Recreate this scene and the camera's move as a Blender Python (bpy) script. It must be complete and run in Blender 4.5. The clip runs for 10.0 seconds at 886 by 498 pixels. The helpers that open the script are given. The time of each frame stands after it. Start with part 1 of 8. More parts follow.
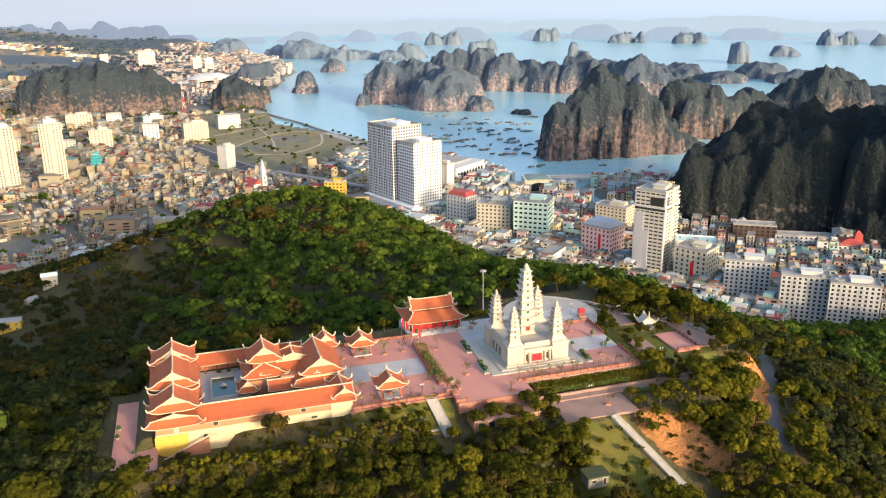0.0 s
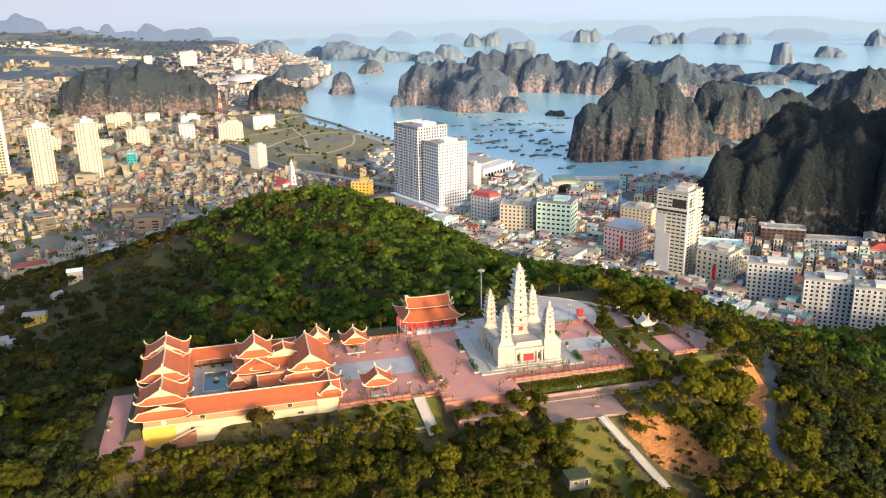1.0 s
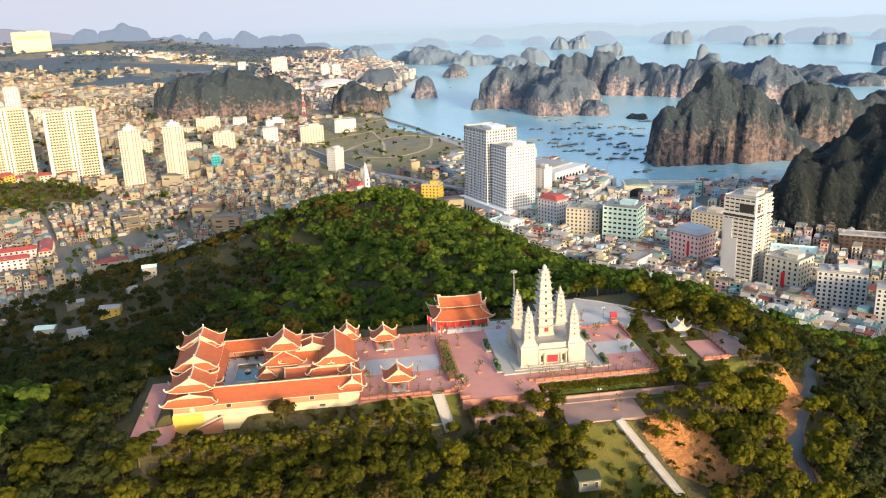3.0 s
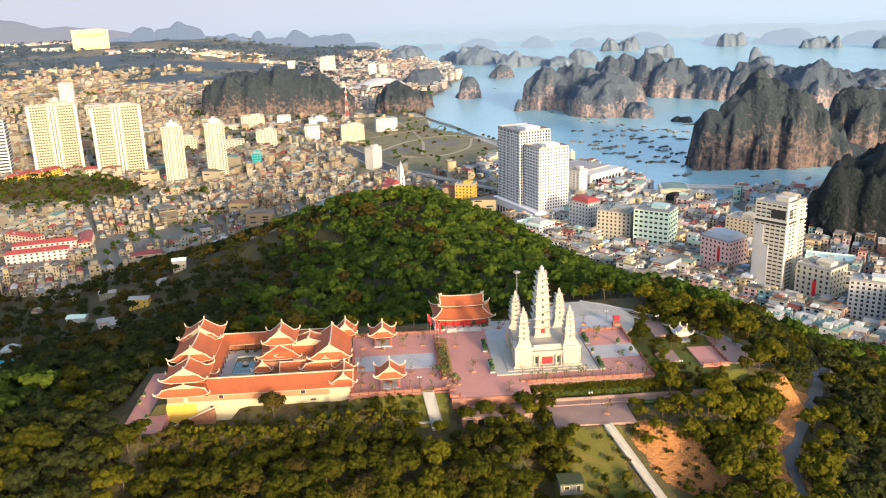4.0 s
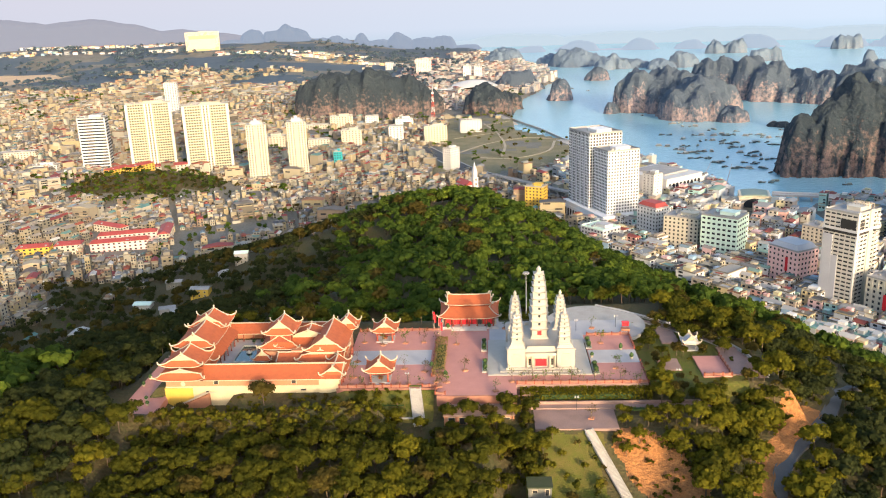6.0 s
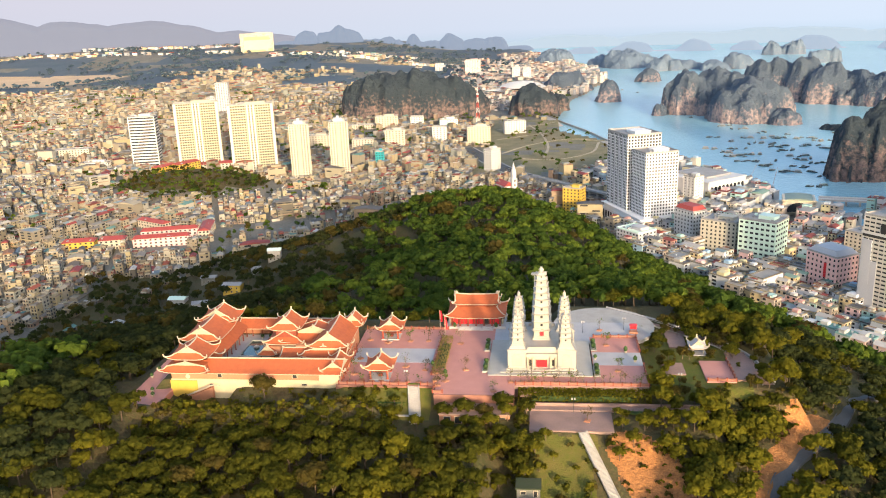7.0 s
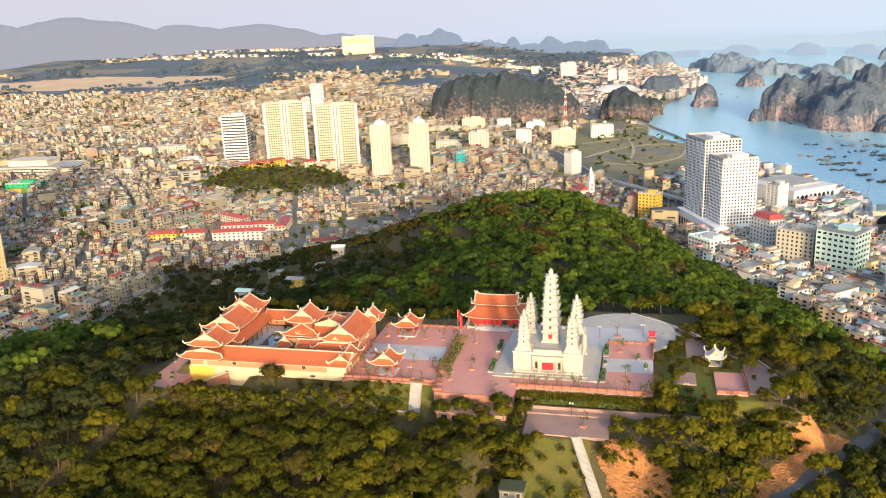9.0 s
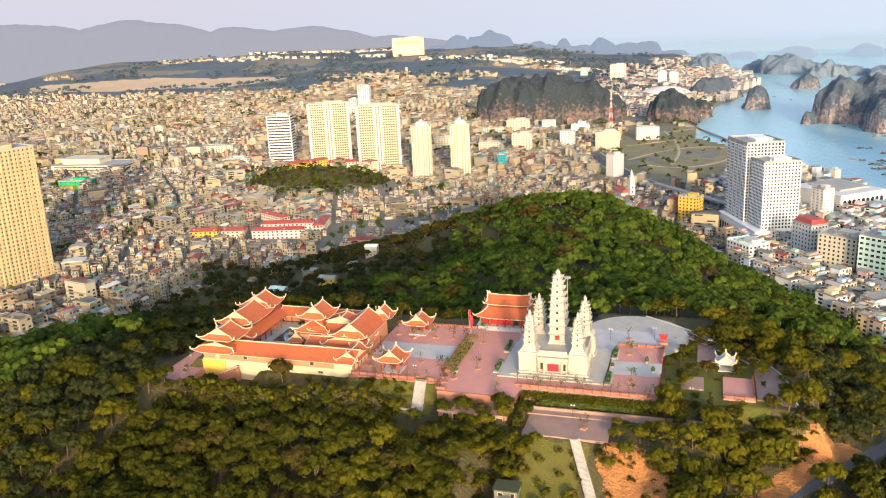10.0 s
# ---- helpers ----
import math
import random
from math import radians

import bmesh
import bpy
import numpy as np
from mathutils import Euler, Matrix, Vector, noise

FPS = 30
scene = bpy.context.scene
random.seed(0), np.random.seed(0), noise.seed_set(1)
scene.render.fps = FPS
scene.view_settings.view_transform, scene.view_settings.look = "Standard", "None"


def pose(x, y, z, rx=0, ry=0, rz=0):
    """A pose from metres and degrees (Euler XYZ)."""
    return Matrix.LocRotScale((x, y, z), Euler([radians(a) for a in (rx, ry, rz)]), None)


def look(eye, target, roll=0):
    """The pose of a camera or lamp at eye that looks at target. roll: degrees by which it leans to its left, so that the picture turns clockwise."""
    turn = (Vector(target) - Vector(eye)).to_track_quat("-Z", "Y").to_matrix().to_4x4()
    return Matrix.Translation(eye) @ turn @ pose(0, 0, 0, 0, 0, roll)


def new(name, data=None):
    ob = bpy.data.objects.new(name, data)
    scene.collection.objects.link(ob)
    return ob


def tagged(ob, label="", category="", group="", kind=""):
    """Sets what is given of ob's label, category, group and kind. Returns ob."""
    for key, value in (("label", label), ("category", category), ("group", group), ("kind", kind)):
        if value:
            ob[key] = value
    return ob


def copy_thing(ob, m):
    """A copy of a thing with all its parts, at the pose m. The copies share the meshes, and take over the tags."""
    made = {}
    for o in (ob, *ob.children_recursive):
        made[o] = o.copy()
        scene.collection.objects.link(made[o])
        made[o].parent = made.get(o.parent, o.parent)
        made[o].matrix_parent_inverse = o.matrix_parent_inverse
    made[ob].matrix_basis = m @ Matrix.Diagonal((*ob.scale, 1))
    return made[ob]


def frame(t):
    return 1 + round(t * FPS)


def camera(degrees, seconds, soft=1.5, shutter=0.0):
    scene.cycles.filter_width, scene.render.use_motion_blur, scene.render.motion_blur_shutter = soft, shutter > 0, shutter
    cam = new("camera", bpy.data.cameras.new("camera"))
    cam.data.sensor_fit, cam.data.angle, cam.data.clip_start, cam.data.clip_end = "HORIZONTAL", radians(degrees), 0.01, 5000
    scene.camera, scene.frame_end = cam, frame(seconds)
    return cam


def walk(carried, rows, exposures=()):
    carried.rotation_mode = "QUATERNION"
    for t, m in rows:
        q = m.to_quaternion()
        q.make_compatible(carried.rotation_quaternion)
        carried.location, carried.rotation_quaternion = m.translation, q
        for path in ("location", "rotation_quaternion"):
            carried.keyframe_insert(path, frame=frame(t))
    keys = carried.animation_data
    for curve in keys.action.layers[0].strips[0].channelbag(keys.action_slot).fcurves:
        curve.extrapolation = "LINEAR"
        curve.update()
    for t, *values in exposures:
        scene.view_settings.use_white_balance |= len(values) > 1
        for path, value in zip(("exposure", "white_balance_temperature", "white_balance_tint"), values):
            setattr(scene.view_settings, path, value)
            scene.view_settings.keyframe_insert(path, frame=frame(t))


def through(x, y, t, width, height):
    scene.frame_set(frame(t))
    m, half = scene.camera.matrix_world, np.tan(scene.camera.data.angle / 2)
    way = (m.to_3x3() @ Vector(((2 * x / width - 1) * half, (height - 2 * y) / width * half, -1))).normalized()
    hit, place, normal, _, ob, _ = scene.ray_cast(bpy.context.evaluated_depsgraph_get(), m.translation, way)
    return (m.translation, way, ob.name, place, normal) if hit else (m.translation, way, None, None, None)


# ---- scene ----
# camera: seconds, eye in metres, yaw / pitch / roll in degrees
cam = camera(56.0, 10.0, soft=1.1)
ROWS = [
    (0, (132.65, -10.25, 257.04), (-16.823, -17.779, -0.648)),
    (0.5, (141.77, -13.38, 256.55), (-15.363, -17.736, -0.731)),
    (1, (150.53, -15.92, 255.88), (-13.840, -17.637, -0.952)),
    (1.5, (157.81, -18.59, 255.47), (-12.330, -17.494, -1.285)),
    (2, (163.26, -20.69, 255.18), (-10.815, -17.382, -1.728)),
    (2.5, (166.90, -23.17, 255.41), (-9.139, -17.293, -2.024)),
    (4, (193.21, -27.72, 253.97), (-3.910, -17.074, -1.776)),
    (4.5, (203.49, -28.33, 252.92), (-2.078, -16.959, -1.899)),
    (5, (213.74, -28.90, 252.21), (-0.227, -16.856, -1.985)),
    (5.5, (223.43, -29.44, 251.76), (1.551, -16.766, -2.064)),
    (7, (251.72, -28.21, 249.67), (7.107, -16.464, -2.318)),
    (7.5, (260.38, -27.24, 248.92), (8.898, -16.314, -2.386)),
    (8, (268.83, -26.13, 248.14), (10.682, -16.200, -2.410)),
    (8.5, (277.05, -24.87, 247.58), (12.478, -16.114, -2.550)),
    (9, (285.06, -23.85, 247.02), (14.208, -15.976, -2.495)),
    (9.5, (292.72, -22.40, 246.36), (15.956, -15.839, -2.475)),
    (10, (300.82, -20.43, 245.59), (17.803, -15.708, -2.680)),
]


def eye_pose(eye, ypr):
    yaw, pitch, roll = ypr
    return pose(*eye) @ pose(0, 0, 0, 0, 0, yaw) @ pose(0, 0, 0, 90 + pitch) @ pose(0, 0, 0, 0, 0, roll)


walk(cam, [(t, eye_pose(eye, ypr)) for t, eye, ypr in ROWS])

# ---- light ----
SUN_AZ = math.radians(156.0)  # clockwise from +y: low evening sun over the right shoulder
SUN_EL = math.radians(12.0)
world = bpy.data.worlds.new("sky")
scene.world = world
world.use_nodes = True
wn, wl = world.node_tree.nodes, world.node_tree.links
sky = wn.new("ShaderNodeTexSky")
sky.sky_type = "NISHITA"
sky.sun_disc = False
sky.sun_elevation, sky.sun_rotation = SUN_EL, SUN_AZ
sky.altitude, sky.air_density, sky.dust_density, sky.ozone_density = 200, 1.0, 3.2, 1.4
wl.new(sky.outputs[0], wn["Background"].inputs[0])
wn["Background"].inputs[1].default_value = 0.15
sun_dir = Vector((math.sin(SUN_AZ) * math.cos(SUN_EL), math.cos(SUN_AZ) * math.cos(SUN_EL), math.sin(SUN_EL)))
sun = new("sun", bpy.data.lights.new("sun", "SUN"))
sun.data.energy, sun.data.angle, sun.data.color = 1.75, radians(3.0), (1.0, 0.77, 0.49)
sun.matrix_world = look(sun_dir * 3000, (0, 0, 0))
scene.view_settings.exposure = 1.74

# ---- materials ----


def mat(name, base, rough=0.8, second=None, scale=1.0, amount=0.5, bump=0.0, bump_scale=8.0, metal=0.0, per_object=0.0, island=0.0, spec=0.3, fine=None):
    """A surface with colour varied at two scales and fine relief; per_object / island vary it from piece to piece."""
    m = bpy.data.materials.new(name)
    m.use_nodes = True
    n, l = m.node_tree.nodes, m.node_tree.links
    b = n["Principled BSDF"]
    b.inputs["Roughness"].default_value = rough
    b.inputs["Metallic"].default_value = metal
    b.inputs["Specular IOR Level"].default_value = spec
    co = n.new("ShaderNodeNewGeometry")
    second = second or tuple(c * 0.72 for c in base)
    big = n.new("ShaderNodeTexNoise")
    big.inputs["Scale"].default_value, big.inputs["Detail"].default_value = 0.12 * scale, 3.0
    small = n.new("ShaderNodeTexNoise")
    small.inputs["Scale"].default_value, small.inputs["Detail"].default_value = 1.6 * scale, 4.0
    l.new(co.outputs["Position"], big.inputs["Vector"])
    l.new(co.outputs["Position"], small.inputs["Vector"])
    add = n.new("ShaderNodeMath")
    add.operation = "ADD"
    l.new(big.outputs["Fac"], add.inputs[0])
    l.new(small.outputs["Fac"], add.inputs[1])
    ramp = n.new("ShaderNodeMapRange")
    ramp.inputs["From Min"].default_value, ramp.inputs["From Max"].default_value = 0.75, 1.3
    ramp.inputs["To Max"].default_value = amount
    l.new(add.outputs[0], ramp.inputs["Value"])
    mix = n.new("ShaderNodeMixRGB")
    mix.inputs[1].default_value, mix.inputs[2].default_value = (*base, 1), (*second, 1)
    l.new(ramp.outputs[0], mix.inputs[0])
    out = mix.outputs[0]
    if per_object or island:
        hsv = n.new("ShaderNodeHueSaturation")
        rnd = (n.new("ShaderNodeObjectInfo") if per_object else co).outputs["Random" if per_object else "Random Per Island"]
        k = per_object or island
        vr = n.new("ShaderNodeMapRange")
        vr.inputs["To Min"].default_value, vr.inputs["To Max"].default_value = 1 - k, 1 + k
        l.new(rnd, vr.inputs["Value"])
        hr = n.new("ShaderNodeMapRange")
        hr.inputs["To Min"].default_value, hr.inputs["To Max"].default_value = 0.5 + 0.05 * k, 0.5 - 0.05 * k
        l.new(rnd, hr.inputs["Value"])
        l.new(vr.outputs[0], hsv.inputs["Value"])
        l.new(hr.outputs[0], hsv.inputs["Hue"])
        l.new(out, hsv.inputs["Color"])
        out = hsv.outputs[0]
    l.new(out, b.inputs["Base Color"])
    if bump:
        tex = n.new("ShaderNodeTexNoise")
        tex.inputs["Scale"].default_value, tex.inputs["Detail"].default_value = bump_scale, 5.0
        l.new(co.outputs["Position"], tex.inputs["Vector"])
        bn = n.new("ShaderNodeBump")
        bn.inputs["Strength"].default_value, bn.inputs["Distance"].default_value = bump, 1.0 / bump_scale
        l.new(tex.outputs["Fac"], bn.inputs["Height"])
        l.new(bn.outputs[0], b.inputs["Normal"])
    return m


def palette(name, colours, rough=0.8, island=True, amount=0.25, scale=1.0):
    """Painted walls or roofs whose colour is drawn from a few, house by house."""
    m = mat(name, (0.5, 0.5, 0.5), rough, (0.32, 0.31, 0.3), scale, amount)
    n, l = m.node_tree.nodes, m.node_tree.links
    rnd = (n.new("ShaderNodeNewGeometry").outputs["Random Per Island"] if island else n.new("ShaderNodeObjectInfo").outputs["Random"])
    cr = n.new("ShaderNodeValToRGB")
    cr.color_ramp.interpolation = "CONSTANT"
    e = cr.color_ramp.elements
    while len(e) < len(colours):
        e.new(0.5)
    for i, c in enumerate(colours):
        e[i].position, e[i].color = i / len(colours), (*c, 1)
    l.new(rnd, cr.inputs[0])
    mul = n.new("ShaderNodeMixRGB")
    mul.blend_type = "MULTIPLY"
    mul.inputs[0].default_value = 1.0
    l.new(cr.outputs[0], mul.inputs[1])
    grain = n.new("ShaderNodeMixRGB")
    grain.inputs[1].default_value, grain.inputs[2].default_value = (1, 1, 1, 1), (0.6, 0.58, 0.55, 1)
    for link in list(l):
        if link.to_node.name == "Mix" and link.to_socket == link.to_node.inputs[0]:
            l.new(link.from_socket, grain.inputs[0])
    l.new(grain.outputs[0], mul.inputs[2])
    l.new(mul.outputs[0], n["Principled BSDF"].inputs["Base Color"])
    return m


M_GROUND = mat("earth and scrub", (0.06, 0.06, 0.02), 0.95, (0.1, 0.066, 0.032), 0.6, 0.9, 0.6, 0.8)
M_CITY = mat("city ground", (0.19, 0.175, 0.15), 0.9, (0.11, 0.105, 0.085), 0.25, 0.9, 0.3, 0.5)
# far land: the blue of distant haze is mixed into its base colour
M_FARLAND_HAZE = mat("far wooded land with haze tint", (0.055, 0.085, 0.115), 0.95, (0.09, 0.11, 0.135), 0.08, 0.9)
M_SAND = mat("sandy field", (0.55, 0.4, 0.26), 0.95, (0.42, 0.3, 0.19), 0.1, 0.9)
M_SANDPATH = mat("pale trodden sand", (0.42, 0.35, 0.26), 0.95, (0.32, 0.27, 0.2), 0.4, 0.9)
M_DULLPAVE = mat("dull brown-pink paving", (0.32, 0.2, 0.165), 0.85, (0.22, 0.145, 0.12), 1.5, 0.9, 0.3, 3.0)
M_ROADGREY = mat("worn grey road", (0.135, 0.13, 0.125), 0.85, (0.095, 0.09, 0.088), 1.5, 0.9, 0.2, 4.0)
M_FIELD = mat("dry reclaimed field", (0.25, 0.2, 0.12), 0.95, (0.12, 0.125, 0.06), 0.35, 0.9, 0.5, 0.5)
M_GRASS = mat("lawn", (0.092, 0.105, 0.012), 0.95, (0.135, 0.105, 0.026), 0.35, 1.0, 0.9, 2.0)
M_CLAY = mat("red clay", (0.44, 0.185, 0.06), 0.95, (0.23, 0.105, 0.04), 1.6, 1.0, 1.0, 0.9)
M_PAVE = mat("pink paving", (0.52, 0.235, 0.19), 0.75, (0.44, 0.195, 0.155), 2.0, 0.8, 0.15, 6.0)
M_GREYPAVE = mat("pale grey paving", (0.44, 0.41, 0.4), 0.7, (0.35, 0.33, 0.33), 2.0, 0.8, 0.1, 6.0)
M_CONC = mat("concrete", (0.4, 0.37, 0.335), 0.85, (0.29, 0.265, 0.24), 2.0, 0.8, 0.2, 4.0)
M_DULLCONC = mat("dull dark concrete", (0.2, 0.19, 0.165), 0.9, (0.12, 0.12, 0.1), 2.0, 0.9, 0.2, 4.0)
M_MOSS = mat("mossy roof", (0.04, 0.055, 0.022), 0.95, (0.06, 0.06, 0.035), 2.0, 0.9, 0.3, 3.0)
M_BROWNGLASS = mat("dark brown glazing", (0.09, 0.06, 0.05), 0.4, (0.06, 0.042, 0.038), 1.0, 0.6)
M_ASPH = mat("asphalt", (0.1, 0.098, 0.1), 0.85, (0.06, 0.06, 0.062), 1.0, 0.8, 0.2, 5.0)
M_MARBLE = mat("white marble", (0.4, 0.365, 0.315), 0.5, (0.33, 0.3, 0.255), 3.0, 0.6, 0.1, 5.0)
M_TILE = mat("terracotta roof tile", (0.4, 0.1, 0.037), 0.8, (0.28, 0.072, 0.03), 5.0, 0.8, 0.25, 7.0)
M_TRIM = mat("cream stucco trim", (0.47, 0.39, 0.29), 0.7, (0.38, 0.31, 0.23), 4.0, 0.5, 0.1, 6.0)
M_CREAM = mat("cream plaster", (0.5, 0.42, 0.27), 0.8, (0.39, 0.32, 0.21), 3.0, 0.7, 0.1, 4.0)
M_YELLOW = mat("yellow painted wall", (0.55, 0.37, 0.065), 0.8, (0.44, 0.29, 0.05), 3.0, 0.6, 0.1, 4.0)
M_REDBRICK = mat("salmon brick wall", (0.42, 0.185, 0.105), 0.85, (0.33, 0.15, 0.09), 5.0, 0.7, 0.2, 6.0)
M_OLDBRICK = mat("dull brick-red masonry", (0.3, 0.135, 0.095), 0.85, (0.22, 0.1, 0.075), 5.0, 0.7, 0.2, 6.0)
M_TIMBER = mat("red stained timber", (0.24, 0.055, 0.03), 0.6, (0.16, 0.035, 0.02), 5.0, 0.7)
M_REDPOST = mat("red painted post", (0.36, 0.07, 0.035), 0.55, (0.27, 0.05, 0.03), 5.0, 0.6)
M_REDDOOR = mat("bright red lacquer", (0.6, 0.02, 0.03), 0.45, (0.5, 0.015, 0.02), 5.0, 0.5)
M_DARK = mat("dark opening", (0.03, 0.028, 0.027), 0.6, (0.02, 0.02, 0.02), 2.0, 0.5)
M_GLASS = mat("window glass", (0.03, 0.033, 0.038), 0.5, (0.02, 0.023, 0.028), 0.6, 0.8, spec=0.1, island=0.4)
M_WATERPOND = mat("green pond water", (0.03, 0.07, 0.06), 0.08, (0.02, 0.05, 0.045), 2.0, 0.6, spec=0.5)
def leaf_mat(name, base, second, island=0.14, through=0.46):
    """Leaves: a dull upper side that lets some light pass through."""
    m = mat(name, base, 0.9, second, 0.8, 0.9, island=island, spec=0.06)
    n, l = m.node_tree.nodes, m.node_tree.links
    b = n["Principled BSDF"]
    tr = n.new("ShaderNodeBsdfTranslucent")
    l.new(b.inputs["Base Color"].links[0].from_socket, tr.inputs["Color"])
    mix = n.new("ShaderNodeMixShader")
    mix.inputs[0].default_value = through
    l.new(b.outputs[0], mix.inputs[1])
    l.new(tr.outputs[0], mix.inputs[2])
    l.new(mix.outputs[0], n["Material Output"].inputs["Surface"])
    return m


M_LEAF = leaf_mat("broad leaves", (0.066, 0.104, 0.016), (0.038, 0.064, 0.012))
M_LEAF_YOUNG = leaf_mat("young leaves", (0.115, 0.155, 0.019), (0.075, 0.106, 0.015))
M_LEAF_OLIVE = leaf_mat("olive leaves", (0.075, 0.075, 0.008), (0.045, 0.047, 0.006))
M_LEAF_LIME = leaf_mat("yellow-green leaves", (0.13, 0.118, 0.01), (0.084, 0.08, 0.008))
M_STRAW = leaf_mat("straw-coloured shrubs", (0.34, 0.25, 0.09), (0.2, 0.15, 0.05))
# far trees take the same painted haze blue as the land below them
M_FARTREE_HAZE = mat("far woodland leaves with haze tint", (0.045, 0.07, 0.09), 0.9, (0.035, 0.056, 0.074), 0.1, 0.9)
M_LEAF_DRY = leaf_mat("dry leaves", (0.088, 0.068, 0.015), (0.056, 0.045, 0.011))
M_LEAF_DULL = leaf_mat("dull leaves for scrub and shade", (0.047, 0.055, 0.016), (0.029, 0.035, 0.012))
M_BARK = mat("bark", (0.13, 0.09, 0.06), 0.9, (0.08, 0.055, 0.04), 6.0, 0.8, 0.5, 8.0)
M_HEDGE = mat("clipped shrubs", (0.04, 0.075, 0.02), 0.85, (0.025, 0.045, 0.012), 3.0, 0.9)

# ---- building tools ----


class Shape:
    """Collects vertices and faces of one mesh."""

    def __init__(self):
        self.v, self.f, self.m = [], [], []

    def add(self, verts, faces, mi=0):
        k = len(self.v)
        self.v.extend(verts)
        self.f.extend([tuple(i + k for i in face) for face in faces])
        self.m.extend([mi] * len(faces))
        return self

    def box(self, x, y, z, sx, sy, sz, turn=0.0, mi=0, taper=1.0):
        """A box on its base centre (x, y, z)."""
        c, s = math.cos(turn), math.sin(turn)
        vs = []
        for k, q in ((0, 1.0), (sz, taper)):
            for a, b in ((-1, -1), (1, -1), (1, 1), (-1, 1)):
                u, w = a * sx * 0.5 * q, b * sy * 0.5 * q
                vs.append((x + u * c - w * s, y + u * s + w * c, z + k))
        return self.add(vs, [(3, 2, 1, 0), (4, 5, 6, 7), (0, 1, 5, 4), (1, 2, 6, 5), (2, 3, 7, 6), (3, 0, 4, 7)], mi)

    def tube(self, pts, r, sides=5, mi=0, r_end=None):
        """A round bar along points."""
        pts = [Vector(p) for p in pts]
        rings = []
        for i, p in enumerate(pts):
            d = (pts[min(i + 1, len(pts) - 1)] - pts[max(i - 1, 0)]).normalized()
            a = d.cross(Vector((0, 0, 1)))
            if a.length < 1e-3:
                a = Vector((1, 0, 0))
            a.normalize()
            b = d.cross(a)
            q = r if r_end is None else r + (r_end - r) * i / (len(pts) - 1)
            rings.append([tuple(p + (a * math.cos(6.2832 * k / sides) + b * math.sin(6.2832 * k / sides)) * q) for k in range(sides)])
        vs = [v for ring in rings for v in ring]
        fs = [(i * sides + k, i * sides + (k + 1) % sides, (i + 1) * sides + (k + 1) % sides, (i + 1) * sides + k) for i in range(len(pts) - 1) for k in range(sides)]
        fs += [tuple(range(sides))[::-1], tuple(range(len(vs) - sides, len(vs)))]
        return self.add(vs, fs, mi)

    def lathe(self, x, y, prof, sides=10, mi=0, turn=0.0):
        """A turned or, with few sides, faceted body from (radius, height) pairs."""
        vs = [(x + r * math.cos(turn + 6.28319 * k / sides), y + r * math.sin(turn + 6.28319 * k / sides), z) for r, z in prof for k in range(sides)]
        fs = [(i * sides + k, i * sides + (k + 1) % sides, (i + 1) * sides + (k + 1) % sides, (i + 1) * sides + k) for i in range(len(prof) - 1) for k in range(sides)]
        fs += [tuple(range(sides))[::-1], tuple(range(len(vs) - sides, len(vs)))]
        return self.add(vs, fs, mi)

    def mesh(self, name, mats, smooth=False):
        me = bpy.data.meshes.new(name)
        me.from_pydata(self.v, [], self.f)
        for m in mats if isinstance(mats, (list, tuple)) else [mats]:
            me.materials.append(m)
        if any(self.m):
            me.polygons.foreach_set("material_index", self.m)
        if smooth:
            me.polygons.foreach_set("use_smooth", [True] * len(me.polygons))
        me.update()
        return me


def part(name, shape, material, parent=None, label="", smooth=False):
    """One mesh object, under a thing or a part where given."""
    ob = new(name, shape.mesh(name, material, smooth))
    if parent is not None:
        ob.parent = parent
    return tagged(ob, label)


def thing(name, x, y, z, label, category, turn=0.0, group="", kind=""):
    """An empty at the base of a thing, to carry its parts."""
    ob = new(name)
    ob.empty_display_size = 0.5
    ob.matrix_basis = pose(x, y, z, 0, 0, math.degrees(turn))
    return tagged(ob, label, category, group, kind)


def smooth(a, b, x):
    x = np.clip((x - a) / (b - a), 0, 1)
    return x * x * (3 - 2 * x)


def fbm(x, y, seed, octaves=4):
    """Smooth value noise over arrays, about -1 to 1."""
    out, amp, tot = 0.0, 1.0, 0.0
    for o in range(octaves):
        k = 2.03 ** o
        xi, yi = np.floor(x * k), np.floor(y * k)
        fx, fy = x * k - xi, y * k - yi
        fx, fy = fx * fx * (3 - 2 * fx), fy * fy * (3 - 2 * fy)

        def h(a, b):
            q = np.sin(a * 127.1 + b * 311.7 + seed * 74.7 + o * 13.1) * 43758.5453
            return (q - np.floor(q)) * 2 - 1
        v = (h(xi, yi) * (1 - fx) + h(xi + 1, yi) * fx) * (1 - fy) + (h(xi, yi + 1) * (1 - fx) + h(xi + 1, yi + 1) * fx) * fy
        out, tot, amp = out + v * amp, tot + amp, amp * 0.5
    return out / tot


